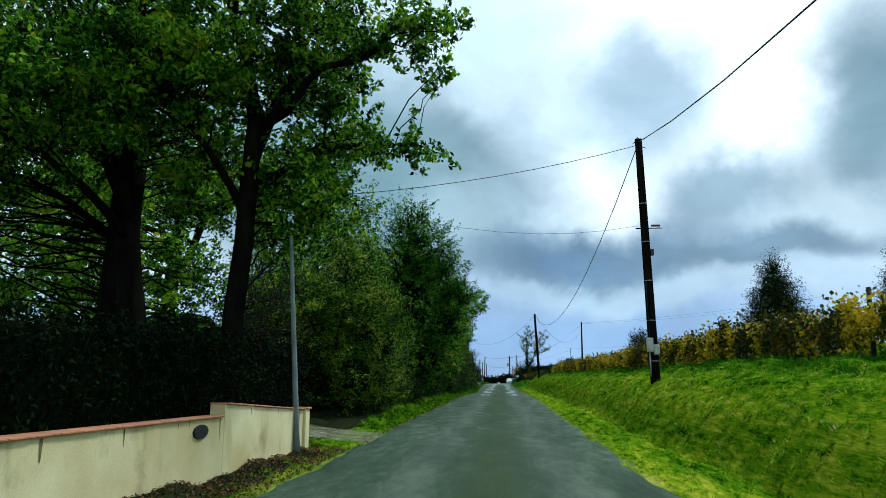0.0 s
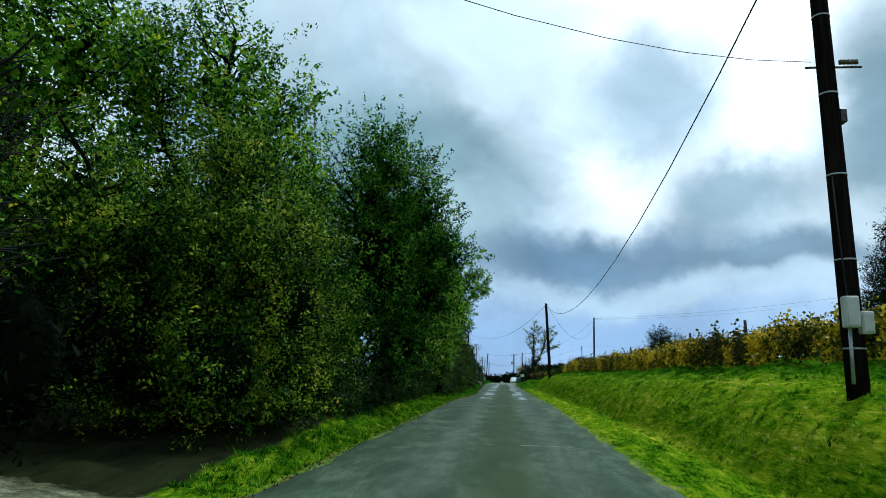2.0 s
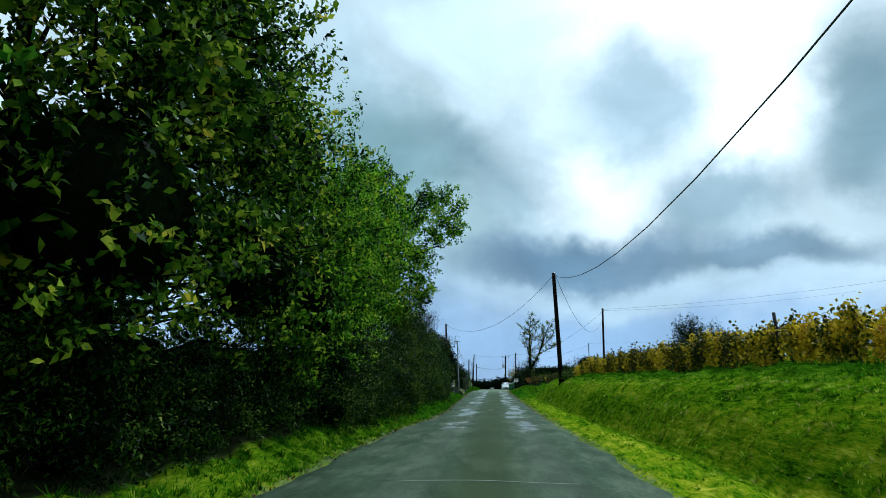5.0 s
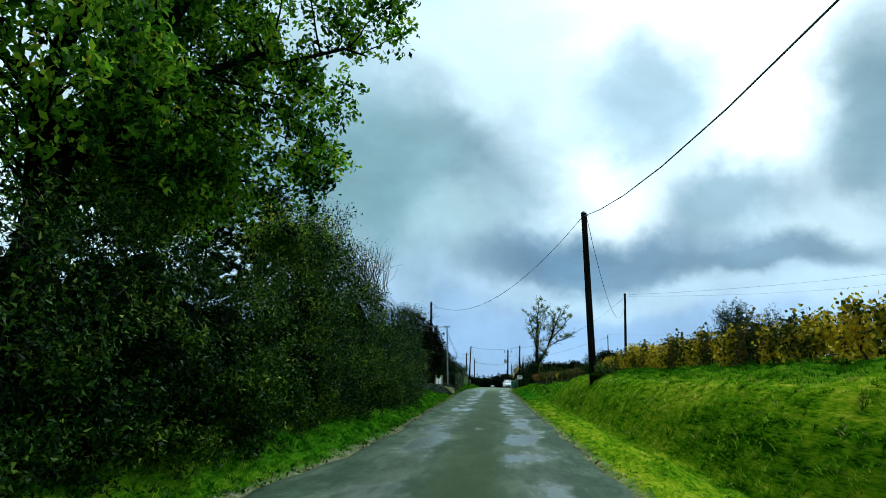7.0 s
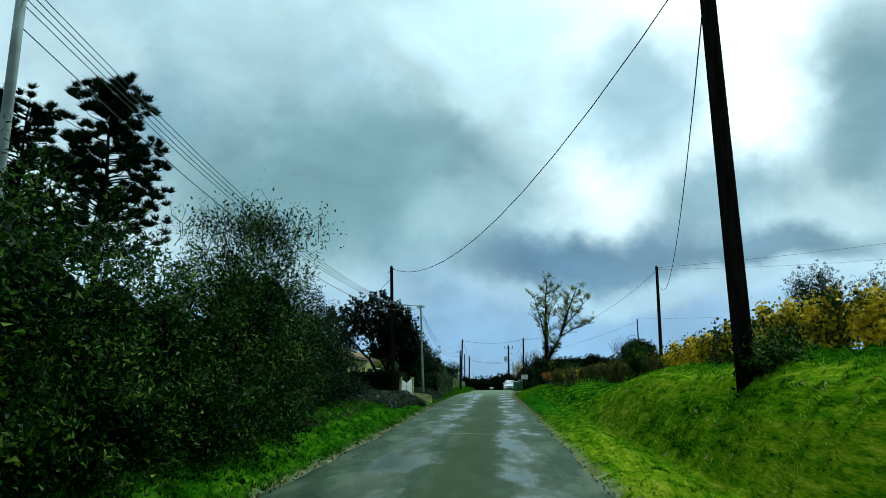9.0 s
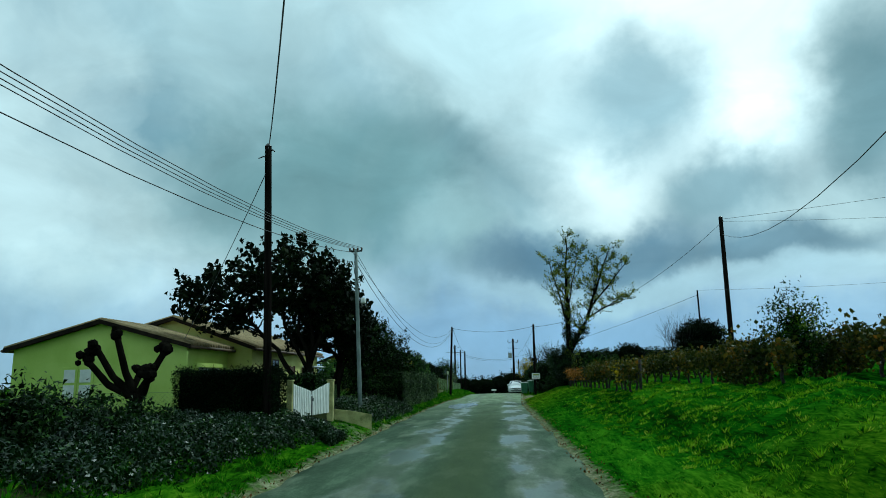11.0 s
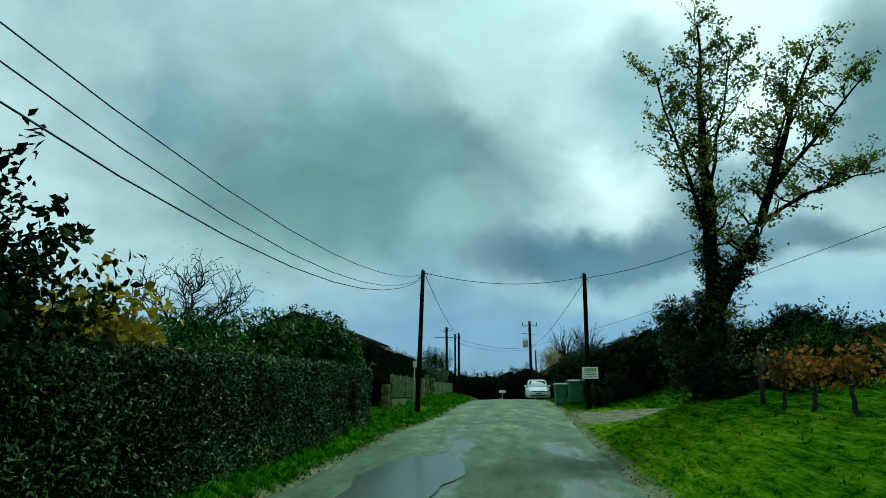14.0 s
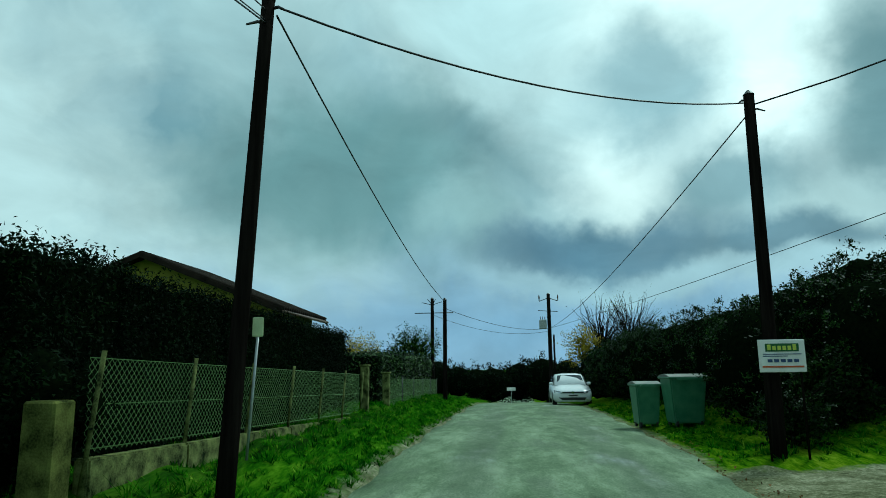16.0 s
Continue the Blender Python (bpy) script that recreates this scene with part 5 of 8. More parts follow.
def thicket(pts, h, wide, n, leaf, label, size=0.10):
    """A dense dark thicket along a line of places."""
    th = empty("thicket", (pts[0][0], pts[0][1], gz(*pts[0])), label, "hedge", "dark thickets")
    blobs = []
    for x, y in pts:
        g = gz(x, y)
        hh = h * rng.uniform(0.85, 1.1)
        blobs.append(((x, y, g + hh * 0.45), (wide, wide, hh * 0.55)))
    v, f, _ = foliage(blobs, n, 30, size, 0.22, 0.75, 0.3, 0.25, simple=True)
    mesh_ob("foliage", v, f, leaf, th)
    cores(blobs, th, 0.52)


# added thicket, its near-black leaves filling in the deep shade beyond the drive
thicket([(-6.4 - 0.9 * k, 19.6 + 0.12 * k) for k in range(18)], 2.9, 0.95, 700, LEAF_CYPRESS, "thicket along the far side of the drive, near-black for the deep shade")
thicket([(-8.2 - 0.1 * k, 23.0 + 1.6 * k) for k in range(17)], 6.2, 1.9, 900, LEAF_DARK, "dark thicket behind the hedgerow trees", 0.19)

# ---------------------------------------------------------------- wild hedgerow trees
HEDGE_LABEL = "wild roadside hedgerow tree in dark green leaf"
tree("maple_tree", (-6.0, 23.0, 0.5), [bend((-6.0, 23.0, 0.2), (-5.4, 23.4, 5.6), 0.12, 0.04, wob=0.08), bend((-5.9, 23.0, 0.6), (-4.2, 24.2, 4.6), 0.08, 0.02, sag=0.3, wob=0.1), bend((-6.0, 22.9, 1.4), (-6.8, 20.4, 5.2), 0.08, 0.02, sag=0.2, wob=0.1), bend((-6.0, 22.9, 1.0), (-7.6, 21.4, 3.8), 0.06, 0.02, sag=0.3, wob=0.1)],
     [((-5.2, 23.6, 4.0), (1.7, 2.2, 1.8)), ((-4.6, 25.2, 2.6), (1.2, 2.2, 1.7)), ((-4.9, 22.6, 1.5), (0.9, 1.7, 1.2)), ((-7.0, 21.2, 3.8), (1.5, 1.5, 1.6)), ((-4.8, 26.2, 4.2), (1.1, 1.4, 1.4)), ((-6.6, 22.0, 1.9), (1.4, 1.4, 1.3)), ((-5.4, 24.0, 5.6), (1.0, 1.2, 0.8)), ((-4.3, 24.4, 1.2), (0.6, 1.8, 0.8))],
     1150, 62, 0.068, LEAF_MAPLE, "field maple turning yellow at the edge of a drive", twigs=230, twig_r=0.03, clump=0.13, inner=0.14, floor_z=0.3, sprig=0.6, core=0.55, core_top=3.0)
tree("elm_tree", (-8.4, 29.0, 0.7), [bend((-8.4, 29.0, 0.3), (-8.0, 29.0, 11.2), 0.22, 0.05, wob=0.12), bend((-8.3, 29.0, 4.0), (-6.4, 29.0, 9.6), 0.12, 0.03, wob=0.12), bend((-8.3, 29.0, 4.0), (-10.6, 29.0, 10.6), 0.12, 0.03, wob=0.12)],
     [((-8.4, 29.0, 9.4), (2.0, 2.2, 3.0)), ((-6.6, 28.8, 7.4), (1.5, 2.0, 2.8)), ((-10.6, 29.0, 9.0), (1.5, 1.8, 3.0)), ((-7.0, 28.0, 4.4), (1.9, 1.8, 2.2)), ((-9.6, 27.0, 4.6), (2.0, 1.5, 1.8))],
     570, 50, 0.125, LEAF_OAK, HEDGE_LABEL, group="hedgerow trees", twigs=160, clump=0.17, floor_z=0.5, sprig=0.85, inner=0.10)
tree("elm_tree", (-5.4, 34.2, 0.7), [bend((-5.4, 34.2, 0.3), (-4.6, 34.5, 10.4), 0.2, 0.04, wob=0.1), bend((-5.2, 34.2, 2.6), (-2.4, 35.0, 7.0), 0.09, 0.02, sag=0.2, wob=0.08), bend((-5.2, 34.2, 2.0), (-2.2, 34.6, 4.6), 0.08, 0.02, sag=0.2, wob=0.08)],
     [((-4.6, 34.5, 8.6), (1.7, 2.2, 2.3)), ((-3.4, 34.6, 7.2), (1.5, 1.9, 2.2)), ((-2.3, 34.9, 5.7), (1.1, 1.5, 1.3)), ((-2.8, 35.0, 4.2), (1.1, 1.8, 1.2)), ((-4.4, 33.6, 5.0), (1.9, 2.2, 2.6)), ((-3.8, 35.0, 2.6), (1.1, 2.2, 1.4)), ((-6.2, 32.4, 6.4), (1.6, 1.8, 3.0)), ((-5.0, 36.4, 6.4), (1.6, 1.8, 2.8)), ((-5.4, 31.4, 3.4), (1.3, 1.6, 2.0))],
     1250, 50, 0.1, LEAF_DARK, HEDGE_LABEL, group="hedgerow trees", twigs=200, clump=0.13, floor_z=0.8, inner=0.16, sprig=0.65, core=0.5, core_top=5.0)
tree("elm_tree", (-5.6, 40.5, 0.7), [bend((-5.6, 40.5, 0.3), (-5.0, 41.0, 9.4), 0.17, 0.05, wob=0.1), bend((-5.4, 40.6, 2.8), (-3.0, 41.5, 6.4), 0.08, 0.02, sag=0.2, wob=0.1)],
     [((-4.7, 41.0, 7.4), (1.8, 2.6, 2.2)), ((-3.6, 41.4, 5.2), (1.4, 2.4, 1.8)), ((-3.9, 44.0, 5.4), (1.5, 2.0, 2.0)), ((-3.9, 40.2, 3.2), (1.2, 2.4, 1.5)), ((-4.6, 38.2, 5.4), (1.5, 1.6, 2.6)), ((-4.6, 44.0, 7.4), (1.4, 1.6, 1.6)), ((-3.9, 44.4, 3.2), (1.1, 2.2, 1.3))],
     720, 52, 0.108, LEAF_MAPLE, "hedgerow maple with yellow-green leaves", group="hedgerow trees", twigs=130, clump=0.13, floor_z=0.8, inner=0.16, sprig=0.65, core=0.6, core_top=4.0)
tree("elm_tree", (-5.4, 49.0, 0.7), [bend((-5.4, 49.0, 0.3), (-5.0, 49.4, 8.0), 0.16, 0.05, wob=0.1)],
     [((-4.6, 48.5, 6.0), (1.7, 2.4, 2.2)), ((-3.8, 49.6, 4.2), (1.3, 2.4, 1.7)), ((-3.6, 52.2, 5.2), (1.4, 1.8, 1.9)), ((-4.4, 52.5, 3.6), (1.3, 2.2, 1.6)), ((-3.9, 47.6, 3.0), (1.0, 1.6, 1.3))],
     560, 60, 0.09, LEAF_OAK, HEDGE_LABEL, group="hedgerow trees", twigs=100, clump=0.13, floor_z=0.8, inner=0.16, sprig=0.65, core=0.6, core_top=3.5)
tree("oak_tree", (-6.0, 57.5, 0.8), [bend((-6.0, 57.5, 0.4), (-5.3, 58.0, 4.6), 0.32, 0.20, wob=0.06), bend((-5.4, 57.9, 4.0), (-2.0, 60.6, 6.8), 0.09, 0.015, sag=0.5, steps=8, wob=0.14), bend((-5.4, 57.9, 4.2), (-5.2, 60.6, 8.8), 0.14, 0.04, wob=0.15), bend((-5.5, 57.8, 3.6), (-3.8, 55.0, 7.6), 0.15, 0.04, sag=0.2, wob=0.12), bend((-5.4, 57.8, 4.0), (-2.6, 58.4, 8.6), 0.12, 0.03, sag=0.3, wob=0.12)],
     [((-4.6, 58.0, 7.6), (2.0, 2.8, 1.7)), ((-3.7, 60.6, 6.4), (0.9, 1.2, 0.8)), ((-2.0, 60.6, 7.5), (0.7, 0.9, 0.6)), ((-2.2, 59.8, 8.0), (1.1, 1.3, 1.0)), ((-4.2, 54.6, 7.2), (1.4, 1.8, 1.3)), ((-3.1, 61.4, 4.95), (0.45, 0.7, 0.4)), ((-3.0, 61.3, 6.1), (0.5, 0.8, 1.0)), ((-5.6, 61.2, 7.6), (1.8, 2.0, 1.6)), ((-4.4, 56.0, 4.6), (1.3, 1.9, 1.1)), ((-5.4, 53.6, 4.8), (1.4, 1.6, 1.3)), ((-4.4, 60.0, 4.8), (1.2, 1.4, 0.9)), ((-5.4, 60.6, 5.6), (1.4, 1.4, 0.9)), ((-4.9, 59.2, 4.3), (1.2, 1.8, 0.8)), ((-6.2, 60.0, 4.2), (1.4, 1.8, 1.0)), ((-6.4, 62.6, 5.0), (1.5, 1.5, 1.2))],
     1850, 42, 0.11, LEAF_OAK, "spreading roadside oak, a few leaves turning yellow", group="hedgerow trees", twigs=170, twig_r=0.025, clump=0.14, inner=0.0, sprig=0.4)


def bramble(y0, y1, x, h, n, leaf, label, deep=1.0, per=60, size=0.062):
    blobs = []
    y = y0
    while y < y1:
        w = rng.uniform(0.9, 1.5)
        hh = h(y) * rng.uniform(0.85, 1.08)
        g = gz(x, y)
        blobs.append(((x - deep * 0.55 + rng.normal(0, 0.08), y + w / 2, g + hh * 0.52), (deep * rng.uniform(0.85, 1.1), w, hh * 0.56)))
        blobs.append(((x - deep * 0.35, y + w / 2, g + hh * 0.25), (deep * rng.uniform(0.6, 0.8), w, hh * 0.35)))
        y += w * 1.15
    th = empty("bramble_hedge", (x - deep * 0.5, (y0 + y1) / 2, gz(x, (y0 + y1) / 2)), label, "hedge", "roadside hedges")
    v, f, pts = foliage(blobs, n, per, size, 0.15, 0.7, 0.0, gz(x, (y0 + y1) / 2) - 0.2, up=0.4, simple=True, sprig=0.3)
    mesh_ob("foliage", v, f, leaf, th)
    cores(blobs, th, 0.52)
    stems = []
    for p in pts[rng.choice(len(pts), min(90, len(pts)), replace=False)]:
        stems.append(bend((x - deep * rng.uniform(0.3, 0.9), p[1] + rng.normal(0, 0.4), gz(x - deep, p[1])), p, 0.014, 0.004, sag=0.2, wob=0.08))
    v, f = tubes(stems, 4)
    tagged(mesh_ob("brushwood", v, f, TWIG, th), kind="stuff")
    return th


UNDER = "tangle of bramble and ivy under the hedgerow trees"
TALL = "tall overgrown bramble hedge by the lane"
bramble(26.5, 38, -4.25, lambda y: 1.7, 760, LEAF_BRAMBLE, UNDER)
bramble(38, 50, -4.25, lambda y: 2.3, 820, LEAF_BRAMBLE, UNDER)
bramble(50, 58, -3.7, lambda y: 3.1, 1150, LEAF_BRAMBLE, TALL, per=76)
bramble(58, 66, -3.4, lambda y: np.interp(y, [58, 61, 63.5, 66], [2.6, 2.9, 3.9, 4.2]), 1250, LEAF_HEDGE, TALL, per=76)
bramble(66, 72.5, -3.4, lambda y: np.interp(y, [66, 69, 71, 72.5], [4.1, 3.9, 3.3, 3.0]), 1150, LEAF_HEDGE, "tall overgrown hedge with bare twigs on top", per=70)
bramble(72.5, 78.4, -3.4, lambda y: 2.95, 900, LEAF_BRAMBLE, TALL, per=70)
bramble(78.4, 81.8, -3.4, lambda y: np.interp(y, [78.4, 80.2], [3.1, 3.75]), 700, LEAF_BRAMBLE, "end of the tall hedge, thick with upright shoots", per=70)


def twig_tuft(centre, n, length, spread, label, r=0.008, leaf=None, nleaf=0):
    """Bare wands that stand up out of a hedge."""
    th = empty("bare_shrub", centre, label, "shrub")
    paths, tips = [], []
    for _ in range(n):
        a = np.array(centre) + rng.normal(0, 0.25, 3) * np.array([spread, spread, 0.2])
        b = a + np.array([rng.normal(0, 0.3), rng.normal(0, 0.3), 1.0]) * length * rng.uniform(0.6, 1.1)
        paths.append(bend(a, b, r, 0.003, steps=5, wob=0.05))
        for _k in range(2):
            q = a + (b - a) * rng.uniform(0.3, 0.8)
            paths.append(bend(q, q + rng.normal(0, 0.25, 3) * length * 0.5 + np.array([0, 0, 0.25 * length]), r * 0.6, 0.002, steps=4, wob=0.03))
        tips.append(b)
    v, f = tubes(paths, 4)
    tagged(mesh_ob("brushwood", v, f, TWIG, th), kind="stuff")
    if leaf:
        c = np.repeat(np.array(tips), nleaf, 0) + rng.normal(0, 0.16, (len(tips) * nleaf, 3)) - np.array([0, 0, 0.2])
        v, f = leaves(c, 0.06)
        mesh_ob("foliage", v, f, leaf, th)
    return th


twig_tuft((-3.95, 70.9, 3.8), 90, 1.65, 1.1, "bare upright twigs rising out of the hedge")
twig_tuft((-4.0, 80.4, 3.9), 120, 0.6, 2.2, "bushy upright shoots on top of the hedge", leaf=LEAF_BRAMBLE, nleaf=16)
twig_tuft((-4.2, 65.2, 4.3), 46, 1.1, 1.8, "leafy upright shoots on top of the hedge", leaf=LEAF_HEDGE, nleaf=22)
twig_tuft((-4.1, 68.2, 4.2), 40, 0.9, 1.6, "leafy upright shoots on top of the hedge", leaf=LEAF_HEDGE, nleaf=22)
tree("ash_tree", (-5.0, 67.6, 0.8), [bend((-5.0, 67.6, 0.5), (-4.5, 67.6, 5.0), 0.10, 0.03, wob=0.06)], [((-4.6, 67.2, 4.5), (0.7, 0.9, 0.9)), ((-4.5, 64.4, 4.3), (0.7, 0.8, 0.6))], 240, 40, 0.08, LEAF_MAPLE, "young tree with light green leaves in the hedge", twigs=50, twig_r=0.02, clump=0.16, sprig=0.4)

# pine behind the hedge
def pine(base, height, r, n, label):
    th = empty("pine_tree", base, label, "tree")
    b = Vector(base)
    v, f = tubes([bend(b - Vector((0, 0, .3)), b + Vector((0.2, 0, height)), 0.2, 0.04, steps=8, wob=0.05)], 10)
    mesh_ob("trunk", v, f, BARK, th, smooth=True)
    paths, tufts = [], []
    for k in range(n):
        h = height * rng.uniform(0.4, 1.0)
        a = rng.uniform(0, 2 * np.pi)
        ln = r * (1.25 - h / height) ** 0.6 * rng.uniform(0.5, 1.1)
        p0 = np.array([b.x + 0.2 * h / height, b.y, b.z + h])
        p1 = p0 + np.array([math.cos(a) * ln, math.sin(a) * ln, ln * 0.35])
        paths.append(bend(p0, p1, 0.04, 0.01, sag=-0.1, steps=5, wob=0.04))
        for t in (0.5, 0.7, 0.85, 1.0, 1.0):
            tufts.append(p0 + (p1 - p0) * t + rng.normal(0, 0.12, 3))
    v, f = tubes(paths, 5)
    tagged(mesh_ob("branchwork", v, f, BARK, th), kind="stuff")
    t = np.array(tufts)
    m = 90
    c = np.repeat(t, m, 0)
    d = rng.normal(size=c.shape)
    d[:, 2] = np.abs(d[:, 2]) + 0.6
    d /= np.linalg.norm(d, axis=1, keepdims=True)
    ln = rng.uniform(0.18, 0.42, len(c))[:, None]
    s = np.cross(d, rng.normal(size=c.shape))
    s /= np.linalg.norm(s, axis=1, keepdims=True)
    v = np.stack([c - s * 0.03, c + s * 0.03, c + d * ln], 1).reshape(-1, 3)
    mesh_ob("needles", v, np.arange(len(v)).reshape(-1, 3), NEEDLES, th)
    return th


pine((-16.3, 95.0, 0.8), 12.6, 3.3, 150, "dark green pine rising behind the hedge")
pine((-20.6, 95.5, 0.8), 12.4, 3.2, 110, "dark green pine rising behind the hedge")

# ---------------------------------------------------------------- lower hedges and the first house
bramble(82.2, 92.5, -4.7, lambda y: np.interp(y, [82, 88, 91, 93], [3.0, 3.2, 2.5, 1.8]), 1400, LEAF_DARKHEDGE, "dark overgrown hedge beside the lane", deep=1.2)
bramble(92.0, 99.5, -6.0, lambda y: np.interp(y, [92, 94.5, 97], [1.9, 0.9, 0.5]), 460, LEAF_DARKHEDGE, "dark overgrown hedge set back from the lane", deep=1.4, size=0.085)
block_hedge("clipped_hedge", (-5.9, 103.6, 0.45), [((-7.1, 102.9, 0.3), (-4.63, 103.6, 1.80))], 0.048, 2300, LEAF_CYPRESS, "clipped dark green hedge beside a white gate", group="clipped hedges")


def low_ivy(x0, x1, y0, y1, n, label, h=0.28):
    th = empty("ivy_bed", ((x0 + x1) / 2, (y0 + y1) / 2, gz((x0 + x1) / 2, (y0 + y1) / 2)), label, "ground cover", kind="stuff")
    x, y = rng.uniform(x0, x1, n), rng.uniform(y0, y1, n)
    z = ground_z(x, y) + rng.uniform(0, 1, n) ** 1.4 * h * (0.5 + 0.5 * np.sin(x * 2.2 + y * 1.7) ** 2)
    v, f = leaves(np.c_[x, y, z], 0.055, up=0.5, ratio=0.75, simple=True)
    mesh_ob("ivy_leaves", v, f, LEAF_IVY, th)
    return th


low_ivy(-6.6, -3.55, 94.0, 102.9, 46000, "low dark ivy and periwinkle covering the bank", 0.42)
low_ivy(-4.4, -3.35, 102.8, 104.6, 9000, "low dark ivy spilling over the verge by the gate", 0.35)
low_ivy(-5.8, -3.5, 107.5, 118.5, 36000, "low dark ivy covering the bank beneath the trees", 0.3)

# white picket gate between two square posts
gate = empty("garden_gate", (-4.46, 105.4, gz(-4.46, 105.4)), "white wooden double gate with tops sloping to the middle", "gate")
GATE_A, GATE_B = Vector((-4.61, 103.95, 0)), Vector((-4.40, 106.80, 0))
gate_turn = pose(GATE_A.x, GATE_A.y, 0, 0, 0, -math.degrees(math.atan2(GATE_B.x - GATE_A.x, GATE_B.y - GATE_A.y)))
span = (GATE_B - GATE_A).length
zb = 0.58


def gate_part(name, lo, hi, bevel, material, lab=""):
    bm = box_bm(lo, hi, bevel)
    bmesh.ops.transform(bm, matrix=gate_turn, verts=bm.verts)
    return part(name, bm, material, gate, lab)


for side in (0, 1):
    ya, yb = (0.0, span / 2 - 0.03) if side == 0 else (span / 2 + 0.03, span)
    n = 11
    for k in range(n):
        y = ya + (yb - ya) * (k + 0.5) / n
        u = (k + 0.5) / n if side == 0 else 1 - (k + 0.5) / n
        gate_part("picket", (-0.015, y - 0.038, zb + 0.04), (0.015, y + 0.038, 1.46 - 0.22 * u), 0.008, WHITE_PAINT)
    for z in (zb + 0.16, 1.08):
        gate_part("rail", (-0.05, ya, z), (-0.016, yb, z + 0.07), 0.005, WHITE_PAINT)
gate_part("latch", (0.016, span / 2 - 0.06, 0.98), (0.04, span / 2 + 0.06, 1.06), 0.005, STEEL)
gate_part("centre_stop", (-0.02, span / 2 - 0.025, zb), (0.02, span / 2 + 0.025, 1.12), 0.004, STEEL)
POST = surface("lichened_concrete", (0.16, 0.17, 0.05), (0.56, 0.52, 0.22), scale=3.5, rough=0.95, bump=0.3)
for x, y, w in ((-4.61, 103.86, 0.065), (-4.39, 106.93, 0.085)):
    gp = empty("gate_post", (x, y, gz(x, y)), "square yellowed concrete gate post with a flat cap", "gate post", "gate posts")
    part("shaft", box_bm((x - w, y - w, 0.2), (x + w, y + w, 1.50), 0.012), POST, gp)
    part("cap", box_bm((x - w - 0.02, y - w - 0.02, 1.50), (x + w + 0.02, y + w + 0.02, 1.54), 0.012), POST, gp)
kerb = empty("low_wall", (-3.7, 107.4, 0.1), "low lichen-stained concrete wall holding the bank beside the gate", "wall")
turns = [(-4.30, 107.05, 0.70), (-3.70, 107.25, 0.62), (-3.32, 107.55, 0.52)]
for (xa, ya, za), (xb, yb, zb_) in zip(turns, turns[1:]):
    bm = box_bm((0, 0, -0.05), (1, 1, 1), 0.0)
    for vt in bm.verts:
        u, w = vt.co.x, vt.co.y
        ln = math.hypot(xb - xa, yb - ya)
        top = vt.co.z > 0.5
        vt.co = (xa + (xb - xa) * u - (yb - ya) / ln * 0.14 * w, ya + (yb - ya) * u + (xb - xa) / ln * 0.14 * w, za + (zb_ - za) * u if top else -0.05)
    part("wall_panel", bm, POST, kerb)

# house with two gables, pale yellowed render, low tiled roof
house = empty("house", (-13, 118, 0.4), "low rendered house, yellow-green walls and shallow tiled roof", "house")


def gable_block(x0, x1, y0, y1, eave, apex, xa, wallmat, over=0.35, board=None, tile=None):
    bm = bmesh.new()
    front = [(x0, 0.2), (x1, 0.2), (x1, eave), (xa, apex), (x0, eave)]
    lo = [bm.verts.new((x, y0, z)) for x, z in front]
    hi = [bm.verts.new((x, y1, z)) for x, z in front]
    bm.faces.new(lo)
    bm.faces.new(hi[::-1])
    for k in range(5):
        bm.faces.new((lo[k], hi[k], hi[(k + 1) % 5], lo[(k + 1) % 5]))
    bmesh.ops.recalc_face_normals(bm, faces=bm.faces)
    part("wall", bm, wallmat, house)
    for xe, s in ((x0, -1), (x1, 1)):
        slope = (apex - eave) / abs(xa - xe)
        xo, zo = xe + s * over, eave - slope * over
        bm = bmesh.new()
        pts = [(xa, apex + 0.05), (xo, zo + 0.05), (xo, zo + 0.15), (xa, apex + 0.15)]
        lo = [bm.verts.new((x, y0 - over, z)) for x, z in pts]
        hi = [bm.verts.new((x, y1 + over, z)) for x, z in pts]
        bm.faces.new(lo)
        bm.faces.new(hi[::-1])
        for k in range(4):
            bm.faces.new((lo[k], hi[k], hi[(k + 1) % 4], lo[(k + 1) % 4]))
        bmesh.ops.recalc_face_normals(bm, faces=bm.faces)
        roof = part("roof", bm, tile or ROOF_TILE, house)
        # rounded tile rows running down the slope
        rows = []
        for y in np.arange(y0 - over + 0.12, y1 + over, 0.24):
            rows.append([(xa, y, apex + 0.15, 0.07), (xo + s * 0.03, y, zo + 0.15, 0.07)])
        v, f = tubes(rows, 6)
        tagged(mesh_ob("roof_tiling", v, f, tile or ROOF_TILE, roof), kind="stuff")
        v, f = tubes([[(xo + s * 0.05, y0 - over, zo + 0.03, 0.055), (xo + s * 0.05, y1 + over, zo + 0.03, 0.055)]], 8)
        mesh_ob("gutter", v, f, DOOR_BROWN, roof)
    # barge boards
    for xe, s in ((x0, -1), (x1, 1)):
        slope = (apex - eave) / abs(xa - xe)
        xo, zo = xe + s * over, eave - slope * over
        bm = bmesh.new()
        vs = [bm.verts.new(p) for p in ((xa, y0 - over - 0.02, apex + 0.13), (xo, y0 - over - 0.02, zo + 0.13), (xo, y0 - over - 0.02, zo - 0.03), (xa, y0 - over - 0.02, apex - 0.03))]
        fc = bm.faces.new(vs)
        r = bmesh.ops.extrude_face_region(bm, geom=[fc])
        bmesh.ops.translate(bm, vec=(0, 0.03, 0), verts=[g for g in r["geom"] if isinstance(g, bmesh.types.BMVert)])
        bmesh.ops.recalc_face_normals(bm, faces=bm.faces)
        part("barge_board", bm, board or RENDER_CREAM, house)


